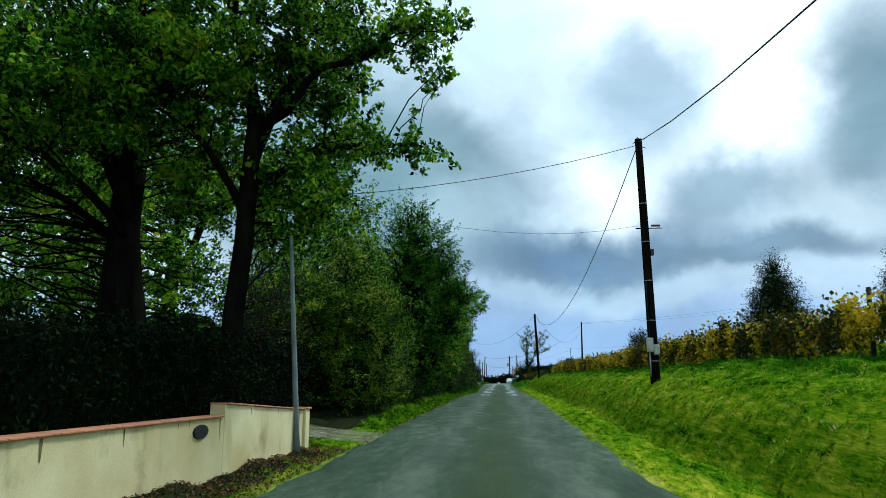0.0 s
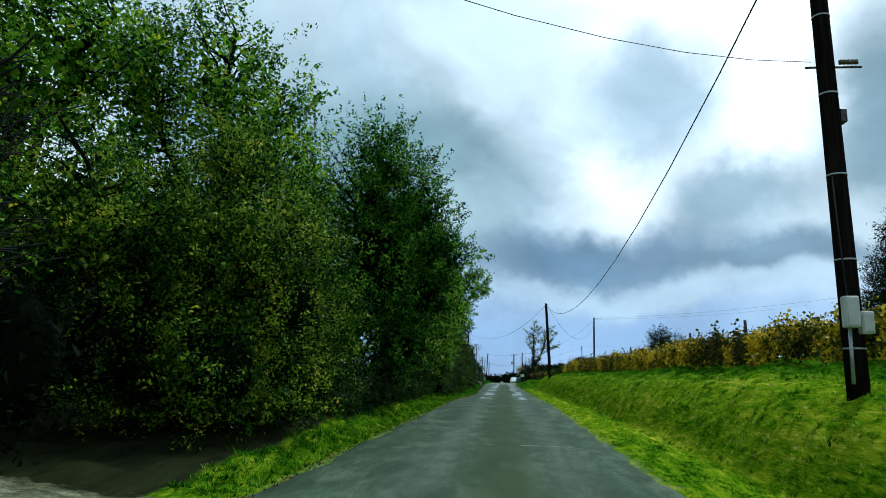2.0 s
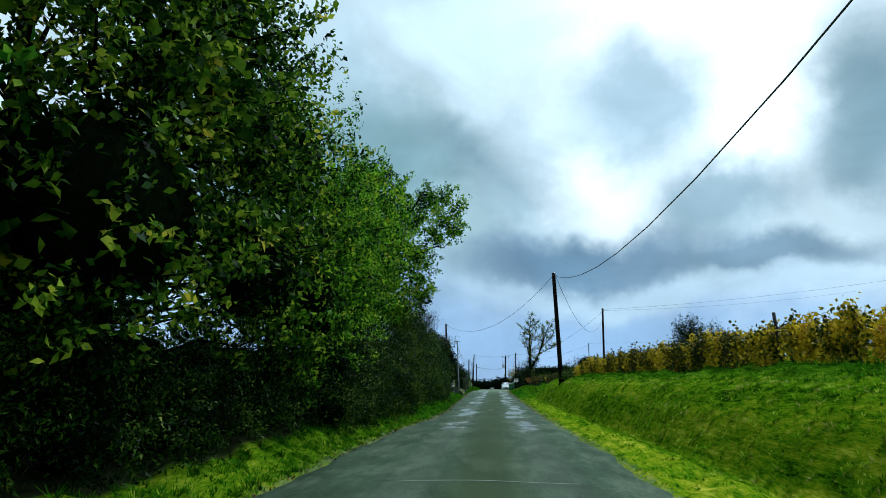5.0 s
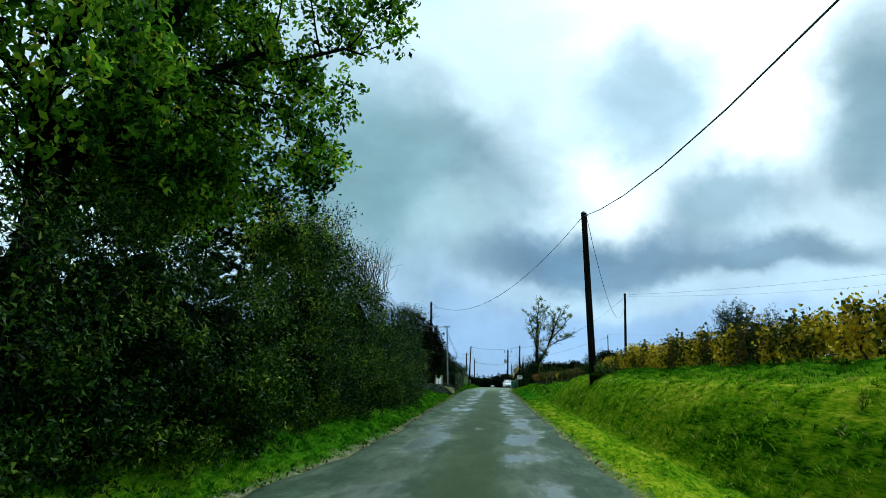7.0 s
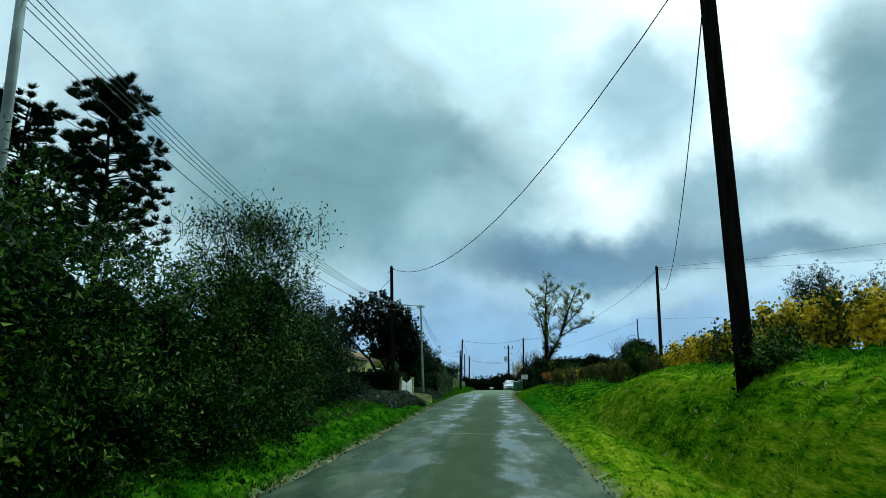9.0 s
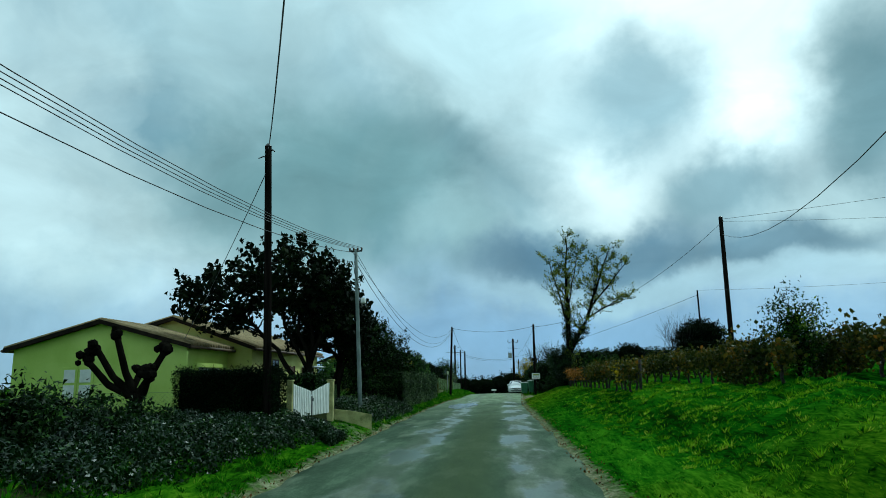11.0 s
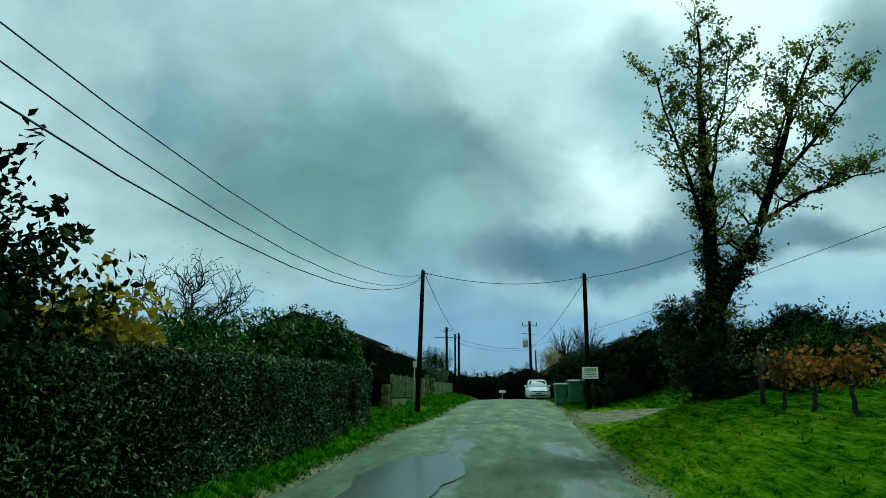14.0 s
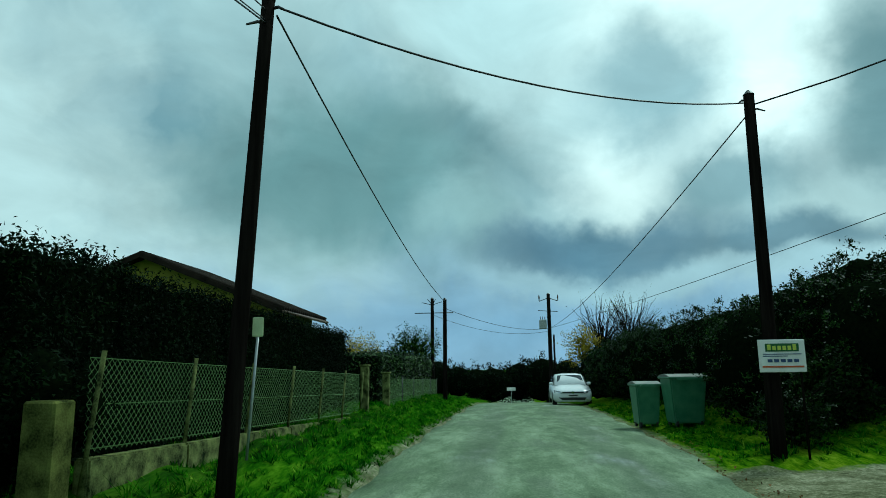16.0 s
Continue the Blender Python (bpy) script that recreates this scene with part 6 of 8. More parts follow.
gable_block(-18.0, -11.15, 112.0, 115.8, 2.88, 3.82, -14.5, RENDER_GREEN, over=0.25, board=DARK_TILE)
gable_block(-18.4, -10.1, 115.85, 126.2, 2.95, 4.24, -13.6, RENDER_YELLOW, over=0.25, board=DARK_TILE)
part("chimney", box_bm((-14.25, 118.75, 3.9), (-13.7, 119.3, 5.0), 0.02), RENDER_YELLOW, house)
chim = part("chimney_cap", box_bm((-14.33, 118.67, 5.14), (-13.62, 119.38, 5.22), 0.015), CONCRETE, house)
for dx in (-14.25, -13.8):
    for dy in (118.75, 119.2):
        part("cap_leg", box_bm((dx, dy, 5.0), (dx + 0.1, dy + 0.1, 5.14)), CONCRETE, chim)
v, f = tubes([[(-14.3, 119.9, 4.2, 0.02), (-14.3, 119.9, 6.3, 0.015)], [(-14.6, 119.9, 6.05, 0.008), (-14.0, 119.9, 6.05, 0.008)], [(-14.5, 119.9, 6.2, 0.008), (-14.1, 119.9, 6.2, 0.008)]], 5)
mesh_ob("aerial", v, f, STEEL, house)


def opening(x, y, z0, w, h, face, shutters=True):
    """A recessed window with frame, pane and sill, on a wall facing -y ('y') or +x ('x')."""
    def bx(lo, hi, mat, nm, par, lab=""):
        if face == "y":
            return part(nm, box_bm((x + lo[0], y + lo[1], z0 + lo[2]), (x + hi[0], y + hi[1], z0 + hi[2]), 0.004), mat, par, lab)
        return part(nm, box_bm((x - hi[1], y + lo[0], z0 + lo[2]), (x - lo[1], y + hi[0], z0 + hi[2]), 0.004), mat, par, lab)
    win = bx((-w / 2, -0.012, 0), (w / 2, 0.01, h), GLASS_DARK, "window", house, "dark window")
    for lo, hi in (((-w / 2 - 0.05, -0.03, -0.05), (-w / 2, 0.0, h + 0.05)), ((w / 2, -0.03, -0.05), (w / 2 + 0.05, 0.0, h + 0.05)), ((-w / 2, -0.03, h), (w / 2, 0.0, h + 0.05)), ((-0.025, -0.03, 0), (0.025, -0.013, h))):
        bx(lo, hi, DOOR_BROWN, "frame", win)
    bx((-w / 2 - 0.12, -0.12, -0.1), (w / 2 + 0.12, 0.0, -0.052), CONCRETE, "sill", win)


GARAGE = surface("grey_green_door_paint", (0.30, 0.34, 0.26), (0.42, 0.46, 0.36), scale=3, rough=0.6, bump=0.05)
gd = part("garage_door", box_bm((-11.25, 112.75, 0.35), (-11.13, 114.95, 2.12), 0.01), GARAGE, house, "grey-green panelled garage door")
for k in range(5):
    part("door_panel", box_bm((-11.132, 112.83, 0.42 + 0.34 * k), (-11.118, 114.87, 0.72 + 0.34 * k), 0.006), GARAGE, gd)
for lo, hi in (((-11.15, 112.58, 0.3), (-11.0, 112.75, 2.28)), ((-11.15, 114.95, 0.3), (-11.0, 115.12, 2.28)), ((-11.15, 112.75, 2.12), (-11.0, 114.95, 2.28))):
    part("door_surround", box_bm(lo, hi, 0.008), RENDER_GREEN, house)
opening(-10.1, 118.9, 1.35, 0.8, 1.15, "x")
opening(-10.1, 124.3, 1.05, 2.1, 1.15, "x")
part("front_door", box_bm((-10.11, 121.05, 0.4), (-10.06, 121.7, 2.25), 0.01), DOOR_BROWN, house, "dark brown front door")
for yy in (120.97, 121.7):
    part("door_jamb", box_bm((-10.1, yy, 0.4), (-10.02, yy + 0.08, 2.3), 0.006), DOOR_BROWN, house)
part("awning", box_bm((-10.05, 123.1, 2.26), (-9.4, 125.5, 2.32), 0.01), WHITE_PAINT, house, "pale flat canopy over the window")
v, f = tubes([[(-11.08, 111.95, 2.7, 0.04), (-11.08, 111.9, 2.45, 0.04), (-11.08, 111.9, 0.5, 0.04)]], 8)
mesh_ob("downpipe", v, f, RENDER_GREEN, house)
for xs_ in (-15.95, -15.32):
    sh = part("shutter", box_bm((xs_, 111.95, 0.95), (xs_ + 0.6, 111.99, 2.2), 0.006), RENDER_GREEN, house, "pale green panelled shutter")
    for z_ in (1.05, 1.62):
        part("shutter_panel", box_bm((xs_ + 0.08, 111.935, z_), (xs_ + 0.52, 111.949, z_ + 0.48), 0.006), WHITE_PAINT, sh)

block_hedge("clipped_hedge", (-5.7, 109.4, 0.5), [((-6.3, 108.5, 0.3), (-5.2, 110.1, 1.7))], 0.075, 700, LEAF_DARKHEDGE, "small clipped dark bush inside the gate", group="clipped hedges", rough=0.08)

# chain-link fence before the house
def mesh_fence(th, p0, p1, z0, z1, cell=0.07, r=0.0028):
    """Diamond wire mesh between two places; z0 and z1 are its foot and top at either end."""
    a, b = np.array(p0, float), np.array(p1, float)
    L = np.linalg.norm(b - a)
    H = float(np.mean(z1) - np.mean(z0))
    u = (b - a) / L
    paths = []
    k = -H
    while k < L:
        for s in (1, -1):
            s0, s1 = (k, k + H) if s > 0 else (k + H, k)
            if max(s0, s1) <= 0 or min(s0, s1) >= L:
                continue
            f0 = np.clip((0 - s0) / (s1 - s0), 0, 1) if s > 0 else np.clip((L - s0) / (s1 - s0), 0, 1)
            f1 = np.clip((L - s0) / (s1 - s0), 0, 1) if s > 0 else np.clip((0 - s0) / (s1 - s0), 0, 1)
            row = []
            for q in (f0, f1):
                at = s0 + (s1 - s0) * q
                c = a + u * at
                lo, hi = z0[0] + (z0[1] - z0[0]) * at / L, z1[0] + (z1[1] - z1[0]) * at / L
                row.append((c[0], c[1], lo + (hi - lo) * q, r))
            paths.append(row)
        k += cell * 1.414
    v, f = tubes(paths, 3)
    return mesh_ob("wire_mesh", v, f, FENCE_WIRE, th, "diamond wire mesh")


def fence(pts, z0, z1, label, post_gap=2.0, cell=0.08, end0=None, end1=None, post=None, tilt=0.0, thick=0.022, r=0.0028):
    """A wire fence; end0 and end1: foot and top at its far end, where they differ."""
    th = empty("wire_fence", (pts[0][0], pts[0][1], z0), label, "fence", "wire fences")
    zz0, zz1 = (z0, z0 if end0 is None else end0), (z1, z1 if end1 is None else end1)
    for p, q in zip(pts, pts[1:]):
        mesh_fence(th, p, q, zz0, zz1, cell, r)
        a, b = np.array(p, float), np.array(q, float)
        n = max(1, int(np.linalg.norm(b - a) / post_gap))
        for k in range(n + 1):
            c = a + (b - a) * k / n
            lo, hi = np.interp(k / n, [0, 1], zz0), np.interp(k / n, [0, 1], zz1)
            v, f = tubes([[(c[0], c[1], lo - 0.35, thick), (c[0] + tilt, c[1] + tilt, hi + 0.06, thick)]], 6)
            mesh_ob("fence_post", v, f, post or STEEL, th)
        for w in (0.03, 0.5, 1.0):
            v, f = tubes([[(a[0], a[1], zz0[0] + w * (zz1[0] - zz0[0]), 0.004), (b[0], b[1], zz0[1] + w * (zz1[1] - zz0[1]), 0.004)]], 4)
            mesh_ob("strand", v, f, FENCE_WIRE, th)
    return th


fence([(-7.0, 103.6), (-12.5, 103.4)], 0.5, 1.3, "slack chain-link fence on thin steel posts")
fence([(-6.0, 110.2), (-6.6, 118.4)], 0.55, 1.35, "chain-link fence before the house front")

# pollarded plane tree
pol = empty("pollarded_tree", (-7.6, 102.3, gz(-7.6, 102.3)), "bare pollarded tree with knuckled limbs", "tree")
g0 = gz(-7.6, 102.3)
pb = (-7.6, 102.3, g0 - 0.2)
v, f = tubes([bend(pb, (-7.63, 102.3, g0 + 0.75), 0.17, 0.13, wob=0.02)], 12)
mesh_ob("trunk", v, f, BARK, pol, smooth=True)
for ex, ey, ez in ((-8.13, 102.2, 2.60), (-7.02, 102.4, 2.33), (-8.70, 102.3, 2.40), (-7.75, 102.7, 1.85), (-7.2, 102.0, 1.70), (-8.9, 102.4, 2.05)):
    v, f = tubes([np.concatenate([bend((-7.63, 102.3, g0 + 0.65), ((ex - 7.63) / 2 - 0.04, 102.3, (ez + 0.95) / 2), 0.11, 0.08, steps=4), bend(((ex - 7.63) / 2 - 0.04, 102.3, (ez + 0.95) / 2), (ex, ey, ez), 0.08, 0.07, steps=4)[1:]])], 8)
    lm = mesh_ob("limb", v, f, BARK, pol, smooth=True)
    c = np.array([ex, ey, ez]) + rng.normal(0, 0.07, (9, 3))
    bm = bmesh.new()
    for p in c:
        bmesh.ops.create_icosphere(bm, subdivisions=1, radius=rng.uniform(0.07, 0.13), matrix=Matrix.Translation(p))
    part("knuckle", bm, BARK, lm)

# dark broad-leaved tree by the concrete pole
MULBERRY = dict(twigs=190, twig_r=0.04, clump=0.15, shell=0.6, inner=0.0, ratio=0.8, droop=0.6)
tree("mulberry_tree", (-6.85, 112.8, 0.6), [bend((-6.85, 112.8, 0.3), (-6.7, 112.8, 2.2), 0.17, 0.12, wob=0.03), bend((-6.7, 112.8, 2.1), (-7.6, 113.0, 5.4), 0.10, 0.03, wob=0.08), bend((-6.7, 112.8, 2.1), (-5.7, 113.4, 5.0), 0.09, 0.03, wob=0.08), bend((-6.9, 112.8, 1.1), (-8.3, 112.8, 3.0), 0.11, 0.07, sag=0.15, wob=0.05), bend((-8.3, 112.8, 3.0), (-10.6, 112.6, 5.0), 0.07, 0.02, sag=0.2, wob=0.08), bend((-6.7, 112.8, 2.1), (-6.6, 113.2, 6.0), 0.09, 0.03, wob=0.08), bend((-6.8, 112.8, 2.0), (-8.8, 113.2, 5.4), 0.08, 0.03, sag=0.2, wob=0.08)],
     [((-7.7, 113.0, 5.5), (2.1, 1.7, 1.45)), ((-10.2, 112.8, 4.7), (2.1, 1.5, 1.15)), ((-6.1, 113.2, 4.7), (1.15, 1.5, 1.35))],
     330, 24, 0.19, LEAF_MULBERRY, "broad dark-leaved mulberry tree before the house", floor_z=2.5, **MULBERRY)
tree("mulberry_tree", (-6.6, 116.2, 0.5), [bend((-6.7, 116.2, 0.2), (-6.3, 116.2, 2.3), 0.24, 0.17, wob=0.03), bend((-6.3, 116.2, 2.2), (-7.0, 116.2, 5.2), 0.12, 0.03, wob=0.08), bend((-6.3, 116.2, 2.1), (-5.5, 116.0, 4.4), 0.11, 0.03, wob=0.08), bend((-6.3, 116.2, 2.2), (-7.9, 116.0, 3.6), 0.09, 0.03, sag=0.2, wob=0.06), bend((-6.3, 116.2, 2.1), (-5.1, 116.3, 3.2), 0.08, 0.02, sag=0.15, wob=0.06)],
     [((-6.8, 115.8, 4.6), (1.3, 1.3, 1.25)), ((-5.8, 115.7, 3.7), (0.95, 1.2, 1.1)), ((-7.7, 116.0, 3.7), (1.1, 1.1, 0.9))],
     230, 24, 0.18, LEAF_MULBERRY, "dark mulberry with a stout leaning trunk at the fence", floor_z=2.1, **MULBERRY)
tree("hazel_bush", (-5.5, 118.9, 0.5), [bend((-5.5, 118.9, 0.3), (-5.3, 119.0, 4.6), 0.07, 0.02, wob=0.05), bend((-5.6, 118.9, 0.3), (-5.9, 118.0, 4.3), 0.07, 0.02, wob=0.05), bend((-5.4, 119.0, 0.5), (-4.4, 119.2, 3.7), 0.05, 0.015, wob=0.05)],
     [((-5.7, 118.6, 3.1), (0.95, 1.4, 1.35)), ((-4.9, 119.2, 2.6), (0.75, 1.1, 1.25)), ((-5.7, 117.4, 2.2), (0.9, 1.2, 1.5)), ((-4.5, 120.6, 2.2), (0.6, 1.0, 0.9))],
     560, 36, 0.105, LEAF_DARKHEDGE, "tall dark hazel bush with feathery upright shoots", twigs=110, twig_r=0.02, clump=0.12, inner=0.1, sprig=0.5)
tree("fig_bush", (-4.95, 123.0, 0.5), [bend((-5.2, 123.0, 0.3), (-4.95, 123.0, 2.6), 0.04, 0.02, wob=0.03)], [((-5.05, 123.2, 2.05), (0.45, 0.8, 0.36))], 70, 18, 0.12, LEAF_YELLOW, "shrub with large yellow autumn leaves", "shrub", twigs=24, twig_r=0.015, clump=0.2, inner=0, ratio=0.85, droop=0.6)

# long clipped hedge beside the lane
block_hedge("clipped_hedge", (-4.5, 127.0, 0.4), [((-5.2, 118.6, 0.25), (-3.92, 131.5, 1.80))], 0.052, 2100, LEAF_PRIVET, "long clipped dark hedge with a flat top", group="clipped hedges", rough=0.045)
block_hedge("clipped_hedge", (-4.4, 133.9, 0.4), [((-5.3, 132.4, 0.25), (-3.90, 134.0, 1.74))], 0.052, 2200, LEAF_PRIVET, "clipped hedge turning a corner", group="clipped hedges", rough=0.045)
tree("laurel_bush", (-5.8, 136.5, 0.5), [bend((-5.8, 136.5, 0.3), (-5.7, 136.5, 3.0), 0.07, 0.02, wob=0.04)], [((-6.2, 136.4, 2.3), (1.15, 0.9, 1.15)), ((-5.4, 136.8, 1.95), (0.6, 0.7, 0.95)), ((-5.7, 136.7, 1.0), (0.9, 0.7, 0.7))], 520, 26, 0.19, LEAF_LAUREL, "glossy cherry laurel rising behind the hedge corner", "shrub", twigs=60, twig_r=0.02, clump=0.15, ratio=0.28, inner=0.15, sprig=0.28)
tree("laurel_bush", (-7.6, 134.0, 0.5), [bend((-7.6, 134.0, 0.3), (-7.5, 134.2, 2.6), 0.07, 0.02, wob=0.04)], [((-7.2, 135.0, 2.3), (1.2, 1.1, 1.2)), ((-8.4, 133.0, 2.2), (1.3, 1.3, 1.1)), ((-7.4, 131.8, 1.7), (1.1, 1.3, 0.8)), ((-9.0, 130.0, 2.0), (1.5, 2.0, 0.9)), ((-9.0, 126.5, 1.9), (1.3, 1.9, 0.8))], 620, 26, 0.18, LEAF_LAUREL, "dark evergreen shrubs behind the clipped hedge", "shrub", twigs=40, twig_r=0.02, clump=0.18, ratio=0.3, inner=0.15, sprig=0.28)
tree("bare_tree", (-9.3, 134.0, 0.5), [bend((-9.3, 134.0, 0.3), (-9.2, 134.0, 2.6), 0.10, 0.07, wob=0.04)] + [bend((-9.2, 134.0, 2.3 + 0.05 * k), (-9.2 + 1.7 * math.cos(k * 1.05), 134.0 + 1.2 * math.sin(k * 1.05), 3.7 + 0.3 * (k % 3)), 0.05, 0.012, sag=0.15, wob=0.07) for k in range(6)], [((-9.2, 134.0, 3.9), (2.1, 1.8, 1.2))], 260, 2, 0.05, LEAF_ASPEN, "small bare tree losing its last leaves", twigs=240, twig_r=0.014, clump=0.2, inner=0, bark=TWIG)

# ---------------------------------------------------------------- second garden: fence, hedge, house
house2 = empty("house", (-14.5, 160, 0.4), "ochre rendered house gable with brown eaves behind a tall hedge", "house")
house_keep, house = house, house2
gable_block(-17.6, -8.5, 156.0, 160.4, 3.5, 5.3, -13.0, RENDER_OCHRE, over=0.45, board=DARK_TILE, tile=DARK_TILE)
part("shutter", box_bm((-13.9, 155.94, 2.0), (-12.8, 155.99, 2.45), 0.01), WHITE_PAINT, house2, "white slatted shutter")
for k in range(7):
    part("slat", box_bm((-13.86, 155.915, 2.03 + 0.06 * k), (-12.84, 155.938, 2.07 + 0.06 * k), 0.004), WHITE_PAINT, house2)
house = house_keep
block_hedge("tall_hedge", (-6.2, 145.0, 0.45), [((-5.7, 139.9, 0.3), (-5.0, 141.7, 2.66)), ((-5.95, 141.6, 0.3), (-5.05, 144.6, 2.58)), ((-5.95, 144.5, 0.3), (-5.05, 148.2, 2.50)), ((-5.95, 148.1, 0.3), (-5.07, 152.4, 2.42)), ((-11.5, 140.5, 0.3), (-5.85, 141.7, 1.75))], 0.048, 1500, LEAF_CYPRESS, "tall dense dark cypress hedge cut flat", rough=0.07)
block_hedge("tall_hedge", (-6.2, 160.0, 0.45), [((-6.6, 156.5, 0.3), (-5.0, 170.5, 2.0))], 0.09, 420, LEAF_PRIVET, "rounded clipped hedge behind the far fence", rough=0.09)
bw = empty("low_wall", (-4.45, 146.0, 0.4), "low mossy concrete wall under the wire fence", "wall")
for k in range(6):
    ya, yb = 140.05 + 1.79 * k, 140.05 + 1.79 * k + 1.775
    bm = box_bm((-4.48, ya, 0.0), (-4.33, yb, 1.0), 0.0)
    for vt in bm.verts:
        if vt.co.z > 0.5:
            vt.co.z = 0.75 - 0.033 * (vt.co.y - 140.05)
    bmesh.ops.bevel(bm, geom=bm.edges[:], offset=0.018, segments=2, affect="EDGES")
    part("wall_panel", bm, MOSSY, bw)
fence([(-4.40, 140.05), (-4.40, 150.7)], 0.80, 1.60, "green-grey wire mesh fence on a low concrete wall", 1.6, 0.06, 0.45, 1.36, MOSSY, 0.08, 0.022, 0.0024)
fence([(-4.4, 154.6), (-4.4, 168.0)], 0.25, 1.2, "low wire mesh fence along the lane", 2.4, 0.08, 0.0, 0.95)
for x, y, h, lab in ((-4.50, 139.72, 1.25, "old square concrete gate pillar, mossy and chipped"), (-4.45, 151.55, 1.55, "slim concrete gate post"), (-4.4, 154.3, 1.35, "slim concrete gate post")):
    gp = empty("gate_post", (x, y, gz(x, y)), lab, "gate post", "gate posts")
    w = 0.14 if y < 141 else 0.10
    part("shaft", box_bm((x - w, y - w, 0.1), (x + w, y + w, h), 0.02), SHADED_PILLAR if y < 141 else MOSSY, gp)
    if y > 141:
        part("cap", box_bm((x - w - 0.03, y - w - 0.03, h), (x + w + 0.03, y + w + 0.03, h + 0.05), 0.015), MOSSY, gp)
tree("ivy_clump", (-4.85, 139.95, 0.45), [bend((-4.85, 139.95, 0.2), (-4.8, 139.9, 1.4), 0.03, 0.012)], [((-4.80, 139.95, 1.25), (0.36, 0.3, 0.5)), ((-4.6, 140.25, 1.2), (0.22, 0.25, 0.42)), ((-5.1, 139.8, 0.9), (0.4, 0.3, 0.6))], 170, 34, 0.05, LEAF_CYPRESS, "dark ivy climbing over the gate pillar and fence end", "shrub", twigs=16, twig_r=0.01, clump=0.12, inner=0.1, simple=True, sprig=0.1, core=0.85)
sgp = empty("sign_post", (-3.94, 142.5, gz(-3.94, 142.5)), "thin steel post with a small pale notice", "sign")
v, f = tubes([[(-3.94, 142.5, 0.1, 0.018), (-3.83, 142.5, 2.0, 0.018)]], 8)
mesh_ob("post", v, f, GALV, sgp)
part("notice", box_bm((-3.90, 142.47, 1.88), (-3.76, 142.49, 2.12), 0.012), NOTICE, sgp, "small pale yellow-green notice")
tree("rowan_tree", (-6.5, 176.0, 0.0), [bend((-6.5, 176.0, -0.6), (-6.5, 176.0, 3.0), 0.1, 0.03)], [((-6.7, 176.0, 2.7), (1.5, 1.5, 1.2))], 180, 24, 0.11, LEAF_BRAMBLE, "small rounded tree turning brown beyond the fence", twigs=40, clump=0.25)
tree("maple_tree", (-10.5, 176.0, 0.0), [bend((-10.5, 176.0, -0.6), (-10.5, 176.0, 3.0), 0.1, 0.03)], [((-10.5, 176.0, 2.4), (1.6, 1.5, 1.2))], 140, 22, 0.11, LEAF_YELLOW, "small yellow autumn tree beyond the hedge", twigs=30, clump=0.25)

# ---------------------------------------------------------------- vineyard
def vine_kind(leaf, n_leaf, h, low=-0.45, stem=0.42, size=0.115):
    """One vine: gnarled trunk, two arms, and a curtain of leaves, at the origin."""
    th = empty("vine_plant", (0, 0, 0), "old gnarled grape vine in yellow and rust autumn leaf", "vine", "vines in the row")
    v, f = tubes([bend((0, 0, -0.15), (0.04, 0.05, stem), 0.045, 0.03, wob=0.03)], 7)
    mesh_ob("trunk", v, f, VINEWOOD, th, smooth=True)
    for s in (-1, 1):
        v, f = tubes([bend((0.04, 0.05, stem - 0.02), (0.0, s * 0.5, stem + 0.13), 0.028, 0.012, sag=0.06, wob=0.02)], 6)
        mesh_ob("arm", v, f, VINEWOOD, th)
    paths = []
    for _ in range(14):
        y = rng.uniform(-0.5, 0.5)
        paths.append(bend((0.02, y, stem + 0.1), (rng.normal(0, 0.14), y + rng.normal(0, 0.1), h * rng.uniform(0.7, 1.05)), 0.006, 0.002, steps=4, wob=0.03))
    v, f = tubes(paths, 4)
    tagged(mesh_ob("brushwood", v, f, TWIG, th), kind="stuff")
    k = rng.integers(0, 14, n_leaf)
    t = rng.uniform(low, 1.0, n_leaf)
    pts = np.array([p[[0, -1], :3] for p in paths])[k]
    c = pts[:, 0] + (pts[:, 1] - pts[:, 0]) * t[:, None] + rng.normal(0, 0.11, (n_leaf, 3))
    c[:, 2] = np.maximum(c[:, 2], 0.05)
    v, f = leaves(c, size, ratio=0.95, droop=0.6, up=0.2)
    mesh_ob("foliage", v, f, leaf, th)
    return th


kinds = [vine_kind(LEAF_VINE, 720, 1.16, -0.8, size=0.095), vine_kind(LEAF_VINE, 640, 1.04, -0.8, size=0.095), vine_kind(LEAF_VINE, 760, 1.24, -0.8, size=0.095), vine_kind(LEAF_VINE, 660, 1.1, -0.8, size=0.095), vine_kind(LEAF_VINE_GREEN, 700, 1.16, -0.8, size=0.095), vine_kind(LEAF_VINE, 315, 0.93, 0.0, 0.41, 0.085), vine_kind(LEAF_VINE_GREEN, 480, 0.98, 0.0, 0.42, 0.10), vine_kind(LEAF_VINE_GREEN, 400, 0.92, 0.05, 0.39, 0.10), vine_kind(LEAF_VINE_RUST, 255, 0.89, 0.1, 0.42, 0.085)]
rows = []
for y in np.arange(6.0, 100.0, 1.05):
    rows.append((7.25 + 0.06 * math.sin(y * 3), y, 1.0))
for y in np.arange(7.0, 108.0, 1.3):
    rows.append((9.6, y, 1.0))
for y in np.arange(110.2, 128.5, 1.1):
    rows.append((4.75 - 0.02 * (y - 118) + 0.08 * math.sin(y * 5), y, 0.95))
